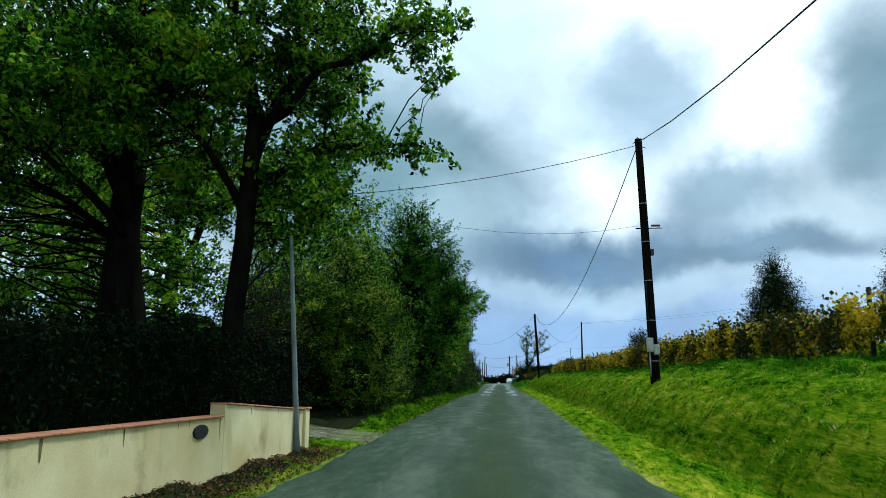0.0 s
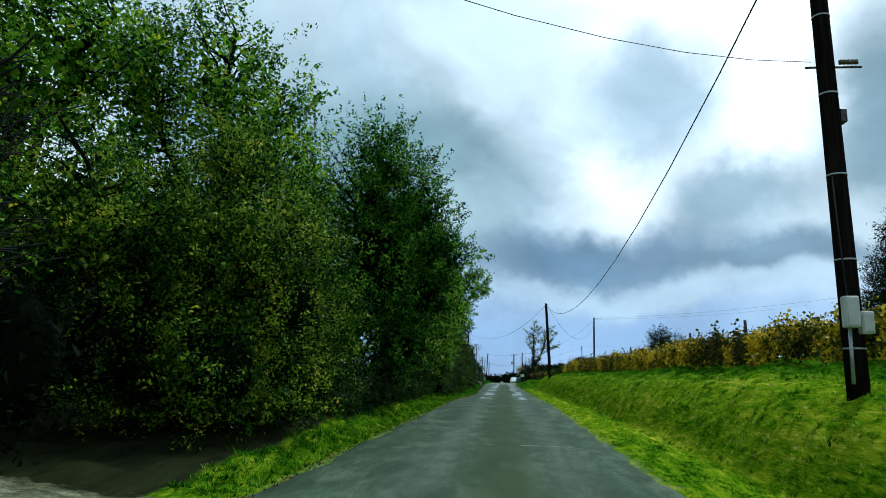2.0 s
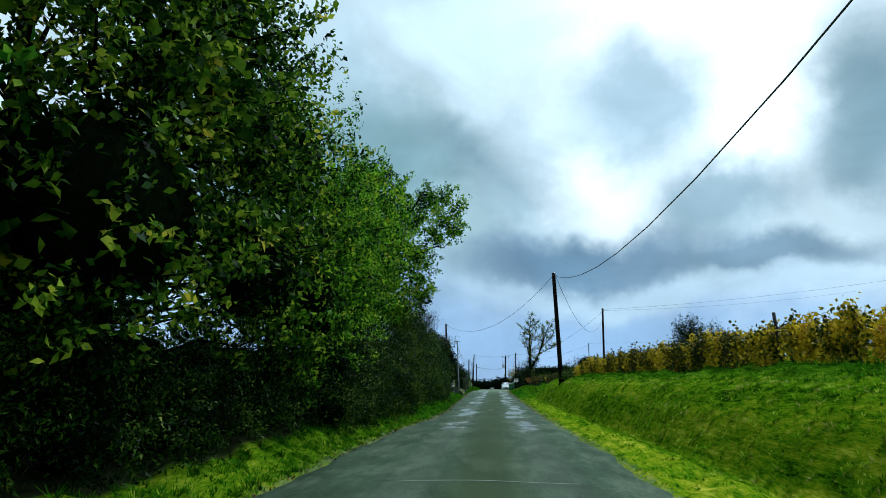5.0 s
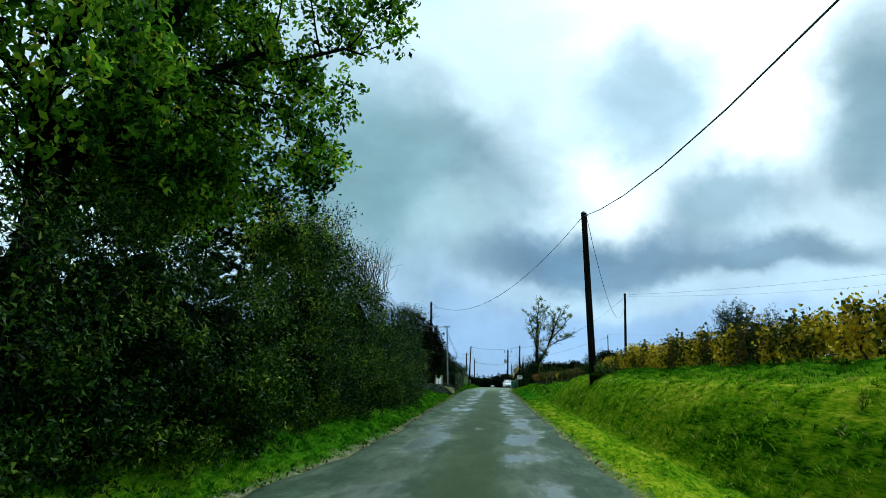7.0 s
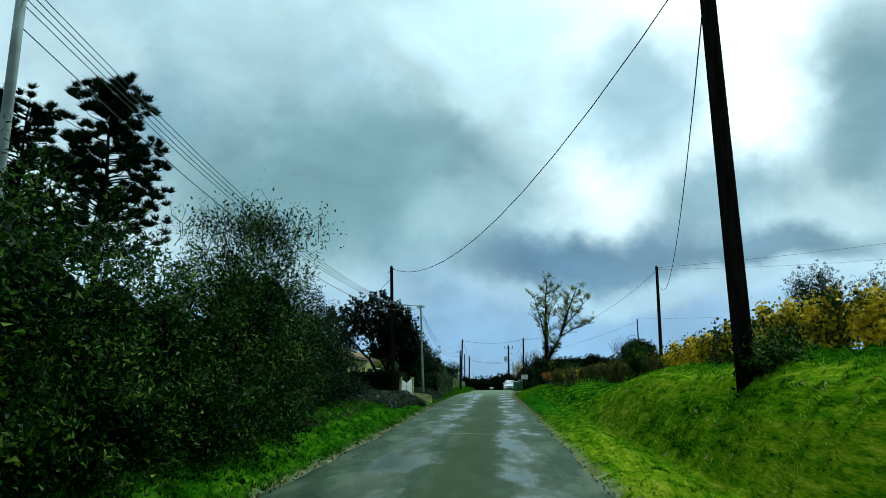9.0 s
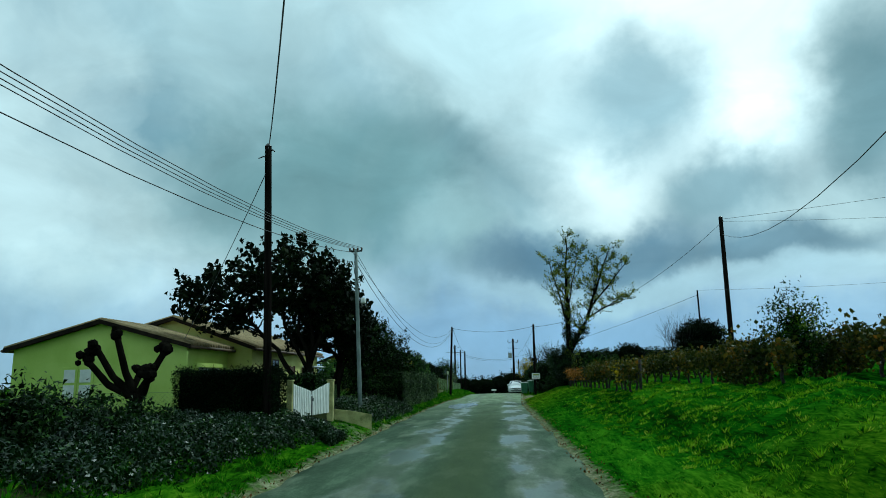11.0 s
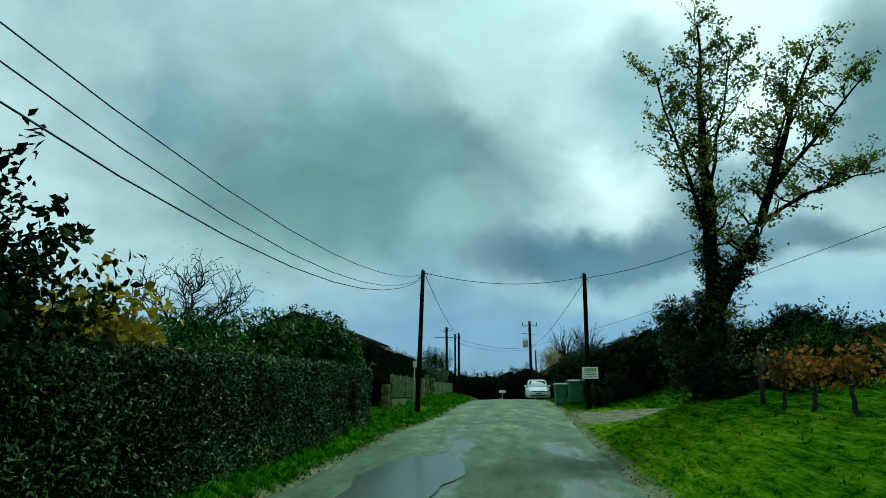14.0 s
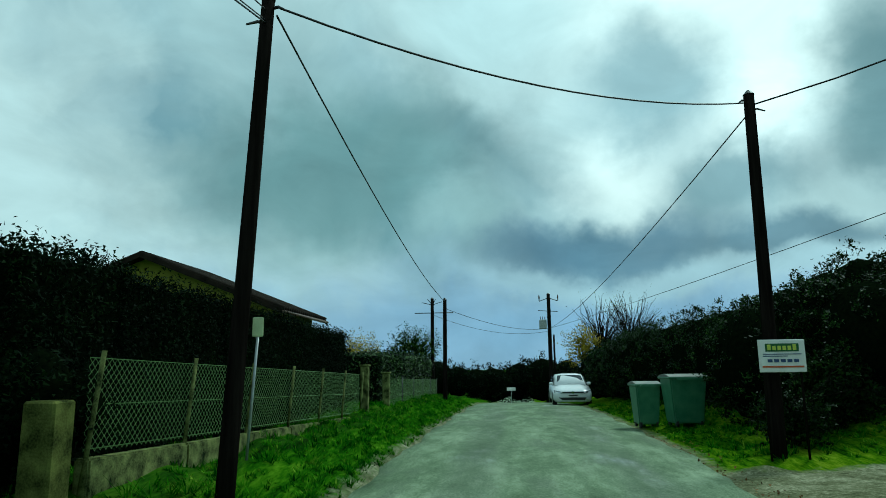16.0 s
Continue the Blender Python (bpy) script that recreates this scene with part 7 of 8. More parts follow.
for rx_, ya, yb in ((6.6, 103, 129), (8.5, 100, 130), (10.6, 104, 129.5), (12.8, 112, 129.5)):
    for y in np.arange(ya, yb, 1.3):
        rows.append((rx_ + 0.08 * math.sin(y * 5), y, 0.95))
used = [False] * len(kinds)
for n_, (x, y, s) in enumerate(rows):
    dull = 0.22 + 0.2 * math.sin(0.33 * y + 2.0)
    pick = 8 if (y > 122 and x < 6.0) else int(rng.choice([0, 1, 2, 3, 4], p=[(1 - dull) / 4] * 4 + [dull])) if y < 97 else (int(rng.choice([5, 6, 7], p=[0.08, 0.46, 0.46])) if x < 6.0 or y > 108 else int(rng.choice([4, 6, 7], p=[0.4, 0.3, 0.3])))
    m = pose(x, y, gz(x, y) + 0.02, 0, 0, float(rng.choice([0, 180])) + rng.normal(0, 6))
    if not used[pick]:
        kinds[pick].matrix_basis = m
        used[pick] = True
    else:
        copy_thing(kinds[pick], m)
for n_, ok in enumerate(used):
    if not ok:
        kinds[n_].matrix_basis = pose(9.6, 29 - n_, gz(9.6, 29 - n_))
post = empty("vine_post", (7.3, 8.0, gz(7.3, 8.0)), "weathered grey wooden vineyard post", "post", "vineyard posts")
v, f = tubes([[(7.3, 8.0, gz(7.3, 8.0) - 0.2, 0.05), (7.31, 8.0, gz(7.3, 8.0) + 1.35, 0.045)]], 8)
mesh_ob("shaft", v, f, TWIG, post)
for y in list(np.arange(14.0, 100, 6.3)):
    copy_thing(post, pose(7.3, y, gz(7.3, y), rng.normal(0, 2), rng.normal(0, 2), 0))
for y in (110.0, 116.0, 122.4, 128.9):
    x = 4.75 - 0.02 * (y - 118)
    copy_thing(post, pose(x, y, gz(x, y) - 0.4, rng.normal(0, 2), rng.normal(0, 2), 0))
tw = empty("vine_wires", (7.3, 50, gz(7.3, 50)), "thin steel training wires along the vine row", "wire", kind="stuff")
v, f = tubes([[(7.3, y, gz(7.3, y) + h, 0.0025) for y in np.arange(8, 99, 6.3)] for h in (0.5, 0.8, 1.1)], 4)
mesh_ob("strands", v, f, GALV, tw)

# trees beyond the vines
def conifer(base, height, r, label, leaf=LEAF_DARKHEDGE, n=900):
    blobs = []
    b = np.array(base, float)
    for k in range(7):
        t = k / 6
        blobs.append((tuple(b + np.array([0, 0, height * (0.16 + 0.76 * t)])), (r * (1 - 0.78 * t), r * (1 - 0.78 * t), height * 0.14)))
    return tree("cedar_tree", tuple(b), [bend(b - np.array([0, 0, 0.4]), b + np.array([0, 0, height]), 0.14, 0.02)], blobs, n, 34, 0.10, leaf, label, group="trees beyond the vines", twigs=50, twig_r=0.03, clump=0.22, ratio=0.4, inner=0.1, simple=True)


conifer((15.1, 38.25, 2.7), 5.1, 2.3, "dark conical tree standing beyond the vines", n=1300)
conifer((21.6, 37.5, 3.4), 5.0, 2.0, "dark conical tree standing beyond the vines")
tree("round_tree", (24.3, 120.9, 2.6), [bend((24.3, 120.9, 2.2), (24.3, 120.9, 8.0), 0.16, 0.03)], [((24.3, 120.9, 7.0), (2.2, 2.2, 2.9)), ((24.4, 120.9, 5.0), (2.7, 2.6, 1.9))], 620, 32, 0.13, LEAF_DARKHEDGE, "dark broad tree standing far beyond the vines", group="trees beyond the vines", twigs=40, clump=0.16, inner=0.15, simple=True)
g = gz(25.5, 114.5)
tree("round_tree", (25.5, 114.5, g), [bend((25.5, 114.5, g - 0.3), (25.5, 114.5, g + 3.6), 0.1, 0.03)], [((25.5, 114.5, g + 3.0), (1.9, 1.9, 2.6)), ((27.5, 114.9, g + 2.6), (1.8, 1.6, 2.0))], 520, 30, 0.12, LEAF_DARKHEDGE, "rounded dark tree beyond the vine rows", group="trees beyond the vines", twigs=30, clump=0.18, inner=0.15, simple=True)
# wild shrubs along the bank
for x, y, h, w, leaf in ((7.5, 104.4, 1.7, 0.5, LEAF_HEDGE), (4.75, 79.9, 0.2, 0.2, LEAF_BRAMBLE)):
    g = gz(x, y)
    tree("wild_shrub", (x, y, g), [bend((x, y, g - 0.2), (x + 0.1, y, g + h * 0.8), 0.03, 0.01)], [((x, y, g + h * 0.55), (w, w * 1.2, h * 0.5))], 170, 28, 0.075, leaf, "wild shrub growing at the vineyard edge", "shrub", "wild shrubs", twigs=26, twig_r=0.012, clump=0.18, inner=0.08, simple=True)
twig_tuft((12.1, 132.6, gz(12.1, 132.6) + 0.7), 90, 2.5, 1.5, "pale bare-twigged bush beyond the vines", 0.012)
tree("round_tree", (13.4, 132.6, gz(13.4, 132.6)), [bend((13.4, 132.6, 1.8), (13.4, 132.6, 4.2), 0.1, 0.03)], [((13.4, 132.6, 3.9), (1.55, 1.4, 1.1)), ((13.4, 132.6, 2.9), (1.4, 1.3, 0.9))], 900, 34, 0.1, LEAF_CYPRESS, "dark rounded evergreen bush in the vineyard", "shrub", twigs=10, clump=0.14, inner=0.2, simple=True, core=0.82, sprig=0.12)
tree("round_tree", (10.5, 141.5, gz(10.5, 141.5)), [bend((10.5, 141.5, 0.5), (10.5, 141.5, 2.6), 0.1, 0.03)], [((10.5, 141.6, 2.6), (1.4, 1.2, 1.4))], 520, 34, 0.1, LEAF_CYPRESS, "dark domed clipped shrub", "shrub", twigs=10, clump=0.12, inner=0.2, simple=True, core=0.85, sprig=0.1)
block_hedge("boundary_hedge", (11.0, 139.0, 0.5), [((6.2, 138.0, 0.2), (14.0, 139.4, 2.35)), ((14.0, 138.6, 0.8), (26.0, 140.0, 3.3))], 0.085, 320, LEAF_CYPRESS, "dark clipped hedge behind the end of the vineyard", rough=0.1)

block_hedge("boundary_hedge", (12.0, 131.0, 0.5), [((9.4, 130.4, 1.2), (11.6, 131.5, 2.85)), ((11.6, 130.4, 1.6), (16.0, 131.5, 3.5))], 0.085, 320, LEAF_CYPRESS, "dark clipped hedge below the evergreen bush", rough=0.1)

# the tall twin-stemmed poplar with ivy on its foot
def branched(name, base, stems, every, reach, leaf, size, per, label, category="tree", lift=0.75, bark=None, start=0.3, drop=None):
    """A thin-crowned tree: stems, side limbs that rise out of them, twigs on the limbs, leaves strung along the twigs."""
    th = empty(name, base, label, category)
    bark = bark or BARK
    limbs, twigs_, spots = [], [], []
    for s in stems:
        s = np.asarray(s, float)
        v, f = tubes([s], 10)
        mesh_ob("trunk", v, f, bark, th, smooth=True)
        length = np.linalg.norm(np.diff(s[:, :3], axis=0), axis=1).sum()
        for q in np.arange(start, 1.0, every / length):
            u = min(q + rng.uniform(-0.02, 0.02), 0.99) * (len(s) - 1)
            k = int(u)
            p = s[k] + (s[min(k + 1, len(s) - 1)] - s[k]) * (u - k)
            a = rng.uniform(0, 2 * np.pi)
            ln = reach * rng.uniform(0.55, 1.1) * (1.15 - 0.55 * q)
            e = p[:3] + ln * np.array([math.cos(a), math.sin(a) * 0.8, lift * rng.uniform(0.5, 1.3)])
            if drop:
                e[2] -= drop * rng.uniform(0, 1) * (1 - q)
            limb = bend(p[:3], e, min(0.045, p[3] * 0.55), 0.01, sag=-0.08, steps=6, wob=0.05)
            limbs.append(limb)
            for _ in range(6):
                o = limb[rng.integers(2, 6), :3]
                d = (e - p[:3]) / ln * 0.5 + rng.normal(0, 0.5, 3) + np.array([0, 0, 0.25])
                t_end = o + d * reach * rng.uniform(0.25, 0.5)
                tw = bend(o, t_end, 0.009, 0.003, steps=4, wob=0.03)
                twigs_.append(tw)
                t = rng.uniform(0.15, 1.05, per)[:, None]
                spots.append(o + (t_end - o) * t + rng.normal(0, 0.07, (per, 3)))
    v, f = tubes(limbs, 6)
    tagged(mesh_ob("limbs", v, f, bark, th, smooth=True), kind="stuff")
    v, f = tubes(twigs_, 4)
    tagged(mesh_ob("brushwood", v, f, bark, th), kind="stuff")
    v, f = leaves(np.concatenate(spots), size, ratio=0.8, droop=0.5)
    mesh_ob("crown", v, f, leaf, th)
    return th


# the tall twin-stemmed poplar with ivy on its foot
tb = (4.9, 132.8, gz(4.9, 132.8))
POPLAR_FORK = (4.97, 132.8, 3.1)
branched("poplar_tree", tb, [
    bend((4.5, 132.8, tb[2] - 0.3), POPLAR_FORK, 0.30, 0.25, wob=0.02),
    bend((4.93, 132.8, 2.9), (5.16, 132.9, 10.9), 0.20, 0.02, steps=9, wob=0.05),
    np.concatenate([bend((5.0, 132.8, 3.0), (6.33, 132.8, 5.47), 0.17, 0.11, steps=5, sag=-0.1, wob=0.03), bend((6.33, 132.8, 5.47), (8.02, 132.8, 9.9), 0.11, 0.02, steps=6, sag=0.15, wob=0.05)[1:]]),
    bend((5.05, 132.8, 4.8), (3.9, 132.7, 9.4), 0.07, 0.015, sag=-0.2, wob=0.06),
    bend((5.08, 132.8, 6.2), (5.9, 132.6, 10.0), 0.05, 0.012, sag=-0.1, wob=0.06),
    bend((6.7, 132.8, 6.2), (9.1, 132.6, 9.0), 0.07, 0.015, sag=-0.1, wob=0.06),
    bend((6.2, 132.8, 5.2), (9.6, 133.2, 6.6), 0.06, 0.012, sag=0.3, wob=0.06),
    bend((6.6, 132.9, 5.9), (7.2, 132.4, 9.4), 0.05, 0.012, wob=0.06)],
    0.19, 0.95, LEAF_ASPEN, 0.088, 13, "tall fork-stemmed poplar thinning in autumn, trunk clad in ivy", start=0.22)
tree("ivy_thicket", (4.6, 132.4, tb[2]), [bend((4.7, 132.5, tb[2] - 0.2), (4.8, 132.7, 3.2), 0.1, 0.03)],
     [((4.5, 132.5, 1.7), (0.95, 0.9, 1.0)), ((4.8, 132.7, 2.9), (0.5, 0.5, 0.8)), ((5.5, 132.8, 3.95), (0.34, 0.34, 0.55)), ((5.9, 132.2, 1.4), (1.1, 0.9, 0.55)), ((4.0, 132.8, 2.7), (0.5, 0.6, 0.7)), ((4.98, 132.8, 4.3), (0.32, 0.34, 0.9)), ((4.95, 132.8, 5.8), (0.22, 0.24, 0.8)), ((5.95, 132.8, 4.6), (0.28, 0.28, 0.5))],
     620, 34, 0.075, LEAF_IVY, "dense dark ivy thicket round the foot of the poplar", "shrub", twigs=20, clump=0.12, inner=0.2, simple=True, sprig=0.15)

tree("wild_shrub", (6.8, 131.2, gz(6.8, 131.2)), [bend((6.8, 131.2, 1.0), (6.8, 131.2, 2.2), 0.04, 0.01)], [((6.8, 131.2, gz(6.8, 131.2) + 0.75), (1.2, 0.9, 0.75))], 170, 30, 0.09, LEAF_HEDGE, "rounded green shrub in the grass by the poplar", "shrub", "wild shrubs", twigs=30, twig_r=0.012, clump=0.13, inner=0.1, simple=True)

# ---------------------------------------------------------------- drive, hedge, sign, bins and car
def bank_hedge(name, spots, deep, n, leaf, label):
    """A rounded hedge; spots are x, y and the height of its top."""
    blobs = []
    for x, y, top in spots:
        g = gz(x, y)
        blobs.append(((x, y, (g + top) / 2 - 0.1), (deep, 1.3, (top - g) * 0.55)))
    th = empty(name, (spots[0][0], spots[0][1], gz(spots[0][0], spots[0][1])), label, "hedge")
    v, f, _ = foliage(blobs, n, 46, 0.07, 0.11, 0.95, 0.0, 0.1, sprig=0.05, simple=True)
    mesh_ob("foliage", v, f, leaf, th)
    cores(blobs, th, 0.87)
    return th


LINE = [(6.2, 148.2), (5.7, 149.4), (5.5, 150.6), (5.3, 151.8), (5.15, 153.2), (5.0, 154.8), (4.85, 156.4), (4.75, 158), (4.65, 159.6), (4.55, 161.2), (4.5, 162.8), (4.45, 164.4), (4.4, 166), (4.4, 168), (4.4, 170), (4.4, 172.5), (4.3, 175)]
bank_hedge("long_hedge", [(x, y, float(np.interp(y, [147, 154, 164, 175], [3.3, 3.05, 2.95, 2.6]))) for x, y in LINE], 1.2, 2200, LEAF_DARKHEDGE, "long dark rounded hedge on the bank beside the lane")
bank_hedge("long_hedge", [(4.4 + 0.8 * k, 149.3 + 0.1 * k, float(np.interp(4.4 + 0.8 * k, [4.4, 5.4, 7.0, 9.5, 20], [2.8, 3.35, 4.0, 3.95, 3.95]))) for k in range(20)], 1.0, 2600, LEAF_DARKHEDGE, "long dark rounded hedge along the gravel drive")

tree("dark_shrub", (3.75, 146.2, gz(3.75, 146.2)), [bend((3.75, 146.2, 0.2), (3.75, 146.2, 1.0), 0.03, 0.01)], [((3.8, 146.25, gz(3.8, 146.2) + 0.4), (0.6, 0.35, 0.5)), ((4.9, 147.3, gz(4.9, 147.3) + 0.6), (0.9, 0.7, 0.8))], 260, 34, 0.07, LEAF_DARKHEDGE, "low dark shrubs round the foot of a wooden pole", "shrub", twigs=20, twig_r=0.01, clump=0.1, inner=0.1, sprig=0.12, simple=True)
sign = empty("advert_sign", (3.40, 145.22, gz(3.40, 145.22)), "white advertising board with green lettering shapes on two stakes", "sign")
for x in (3.07, 3.61):
    v, f = tubes([[(x, 145.27, 0.0, 0.018), (x, 145.27, 1.85, 0.018)]], 6)
    mesh_ob("stake", v, f, BARK, sign)
board = part("board", box_bm((3.00, 145.22, 1.36), (3.68, 145.245, 1.85), 0.006), WHITE_PAINT, sign, "white board")
LOGO_GREEN, LOGO_YELLOW, PRINT_BLUE, PRINT_RED = plain("print_green", (0.02, 0.10, 0.02), 0.5), plain("print_yellow", (0.55, 0.60, 0.08), 0.5), plain("print_blue", (0.03, 0.06, 0.16), 0.5), plain("print_red", (0.45, 0.09, 0.02), 0.5)
part("logo_ground", box_bm((3.10, 145.214, 1.67), (3.59, 145.219, 1.79), 0.002), LOGO_GREEN, board)
for k in range(6):
    part("logo_shape", box_bm((3.13 + 0.074 * k, 145.209, 1.69), (3.18 + 0.074 * k, 145.2135, 1.755 + (0.02 if k in (0, 5) else 0)), 0.002), LOGO_YELLOW, board)
for z, x0, x1 in ((1.625, 3.06, 3.62), (1.595, 3.06, 3.42)):
    part("text_bar", box_bm((x0, 145.214, z), (x1, 145.219, z + 0.012)), PRINT_BLUE, board)
for k in range(5):
    part("number_bar", box_bm((3.12 + 0.096 * k, 145.214, 1.51), (3.19 + 0.096 * k, 145.219, 1.555)), PRINT_BLUE, board)
part("colour_band", box_bm((3.04, 145.214, 1.43), (3.64, 145.219, 1.455)), PRINT_RED, board)

BIN = surface("bin_plastic", (0.045, 0.14, 0.07), (0.09, 0.22, 0.115), scale=4, rough=0.45, bump=0.03)
BIN_LID = surface("bin_lid_plastic", (0.10, 0.11, 0.09), (0.20, 0.21, 0.17), scale=4, rough=0.45, bump=0.03)
RUBBER = plain("black_rubber", (0.015, 0.015, 0.015), 0.8)


def wheelie_bin(x, y, w, d, h, yaw, label):
    g = gz(x, y)
    th = empty("wheelie_bin", (x, y, g), label, "bin", "wheelie bins")
    bm = bmesh.new()
    lo = [(-w * .40, -d * .38, 0.08), (w * .40, -d * .38, 0.08), (w * .40, d * .38, 0.08), (-w * .40, d * .38, 0.08)]
    hi = [(-w * .5, -d * .5, h - 0.08), (w * .5, -d * .5, h - 0.08), (w * .5, d * .5, h - 0.08), (-w * .5, d * .5, h - 0.08)]
    a, b = [bm.verts.new(p) for p in lo], [bm.verts.new(p) for p in hi]
    bm.faces.new(a[::-1])
    bm.faces.new(b)
    for k in range(4):
        bm.faces.new((a[k], a[(k + 1) % 4], b[(k + 1) % 4], b[k]))
    bmesh.ops.bevel(bm, geom=list(bm.edges), offset=0.03, segments=2, affect="EDGES")
    m = pose(x, y, g, 0, 0, yaw)
    bmesh.ops.transform(bm, matrix=m, verts=bm.verts)
    part("body", bm, BIN, th)
    bm = box_bm((-w * .54, -d * .54, h - 0.10), (w * .54, d * .54, h - 0.05), 0.015)
    bmesh.ops.transform(bm, matrix=m, verts=bm.verts)
    part("rim", bm, BIN, th)
    bm = bmesh.new()
    n = 6
    prev = None
    for k in range(n + 1):
        yy = -d * .53 + d * 1.06 * k / n
        zz = h - 0.045 + 0.06 * math.sin(math.pi * k / n)
        cur = [bm.verts.new((sx * w * .53, yy, z)) for sx, z in ((-1, h - 0.05), (-1, zz), (1, zz), (1, h - 0.05))]
        if prev:
            for q in range(3):
                bm.faces.new((prev[q], prev[q + 1], cur[q + 1], cur[q]))
        prev = cur
    bmesh.ops.transform(bm, matrix=m, verts=bm.verts)
    part("lid", bm, BIN_LID, th, "grey-green lid")
    for sx in (-1, 1):
        for sy in (-1, 1):
            bm = bmesh.new()
            bmesh.ops.create_cone(bm, cap_ends=True, segments=12, radius1=0.085, radius2=0.085, depth=0.05, matrix=m @ Matrix.Translation((sx * w * .33, sy * d * .30, 0.085)) @ Matrix.Rotation(radians(90), 4, "Y"))
            part("wheel", bm, RUBBER, th)
    bm = bmesh.new()
    for sx in (-0.3, 0.3):
        box(bm, (sx * w - 0.02, -d * .54 - 0.05, h - 0.12), (sx * w + 0.02, -d * .5, h - 0.08))
    box(bm, (-w * .34, -d * .54 - 0.07, h - 0.12), (w * .34, -d * .54 - 0.045, h - 0.08))
    bmesh.ops.transform(bm, matrix=m, verts=bm.verts)
    part("handle", bm, BIN, th)


wheelie_bin(2.55, 152.0, 0.60, 0.72, 1.10, 4, "older grey-green wheeled rubbish bin")
wheelie_bin(3.32, 151.3, 0.86, 0.78, 1.20, 6, "large green wheeled rubbish bin with a closed lid")

# ---------------------------------------------------------------- parked car
CAR_WHITE = plain("white_car_paint", (0.78, 0.79, 0.80), 0.25)
CAR_GLASS = plain("tinted_car_glass", (0.03, 0.04, 0.045), 0.05)
CAR_BLACK = plain("black_trim", (0.012, 0.012, 0.013), 0.45)
CAR_LAMP = plain("lamp_glass", (0.20, 0.22, 0.23), 0.12)
RIM = plain("alloy_rim", (0.45, 0.46, 0.47), 0.3, 0.9)
CHROME = plain("chrome", (0.75, 0.76, 0.78), 0.12, 1.0)
CX, CY = 2.08, 166.6
CZ = float(road_level(np.array([CY + 1.5]))[0]) + 0.02
car = empty("car", (CX, CY, CZ), "white parked hatchback facing the camera at the lane edge", "car")


def loft(sections, close=True):
    """A skin over cross sections, each a row of (x half width, z) from the sill up to the middle of the top, at y."""
    bm = bmesh.new()
    rings = []
    for y, sec in sections:
        pts = [(w, z) for w, z in sec]
        ring = [bm.verts.new((CX + w, CY + y, CZ + z)) for w, z in pts] + [bm.verts.new((CX - w, CY + y, CZ + z)) for w, z in pts[::-1]]
        rings.append(ring)
    n = len(rings[0])
    for a, b in zip(rings, rings[1:]):
        for k in range(n):
            bm.faces.new((a[k], b[k], b[(k + 1) % n], a[(k + 1) % n]))
    bm.faces.new(rings[0])
    bm.faces.new(rings[-1][::-1])
    bmesh.ops.recalc_face_normals(bm, faces=bm.faces)
    return bm


lower = [
    (0.00, [(0.62, 0.22), (0.72, 0.30), (0.74, 0.48), (0.70, 0.60), (0.40, 0.63)]),
    (0.10, [(0.74, 0.18), (0.84, 0.28), (0.86, 0.50), (0.82, 0.66), (0.42, 0.70)]),
    (0.35, [(0.78, 0.17), (0.88, 0.28), (0.89, 0.52), (0.86, 0.72), (0.44, 0.80)]),
    (0.90, [(0.80, 0.17), (0.90, 0.28), (0.90, 0.55), (0.86, 0.80), (0.44, 0.90)]),
    (1.25, [(0.80, 0.17), (0.90, 0.28), (0.90, 0.58), (0.86, 0.86), (0.44, 0.95)]),
    (2.6, [(0.80, 0.17), (0.90, 0.28), (0.90, 0.60), (0.86, 0.92), (0.44, 0.96)]),
    (3.9, [(0.78, 0.20), (0.89, 0.30), (0.89, 0.62), (0.85, 0.94), (0.44, 0.98)]),
    (4.25, [(0.70, 0.28), (0.80, 0.38), (0.82, 0.62), (0.78, 0.90), (0.44, 0.95)]),
]
part("body", loft(lower), CAR_WHITE, car, smooth=True)
cabin = [
    (1.20, [(0.74, 0.90), (0.74, 0.92), (0.72, 0.94), (0.40, 0.96)]),
    (1.95, [(0.80, 0.90), (0.70, 1.20), (0.62, 1.38), (0.34, 1.42)]),
    (2.40, [(0.82, 0.90), (0.72, 1.22), (0.62, 1.42), (0.34, 1.46)]),
    (3.40, [(0.82, 0.92), (0.71, 1.22), (0.61, 1.40), (0.34, 1.44)]),
    (4.15, [(0.76, 0.94), (0.68, 1.12), (0.58, 1.24), (0.34, 1.26)]),
]
part("roof", loft(cabin), CAR_WHITE, car, smooth=True)


def sheet(pts, mat, nm, par, lab="", push=(0, -0.012, 0.006)):
    bm = bmesh.new()
    vs = [bm.verts.new((CX + x + push[0], CY + y + push[1], CZ + z + push[2])) for x, y, z in pts]
    fc = bm.faces.new(vs)
    r = bmesh.ops.extrude_face_region(bm, geom=[fc])
    bmesh.ops.translate(bm, vec=(0, 0.03, -0.005), verts=[g for g in r["geom"] if isinstance(g, bmesh.types.BMVert)])
    bmesh.ops.recalc_face_normals(bm, faces=bm.faces)
    return part(nm, bm, mat, par, lab)


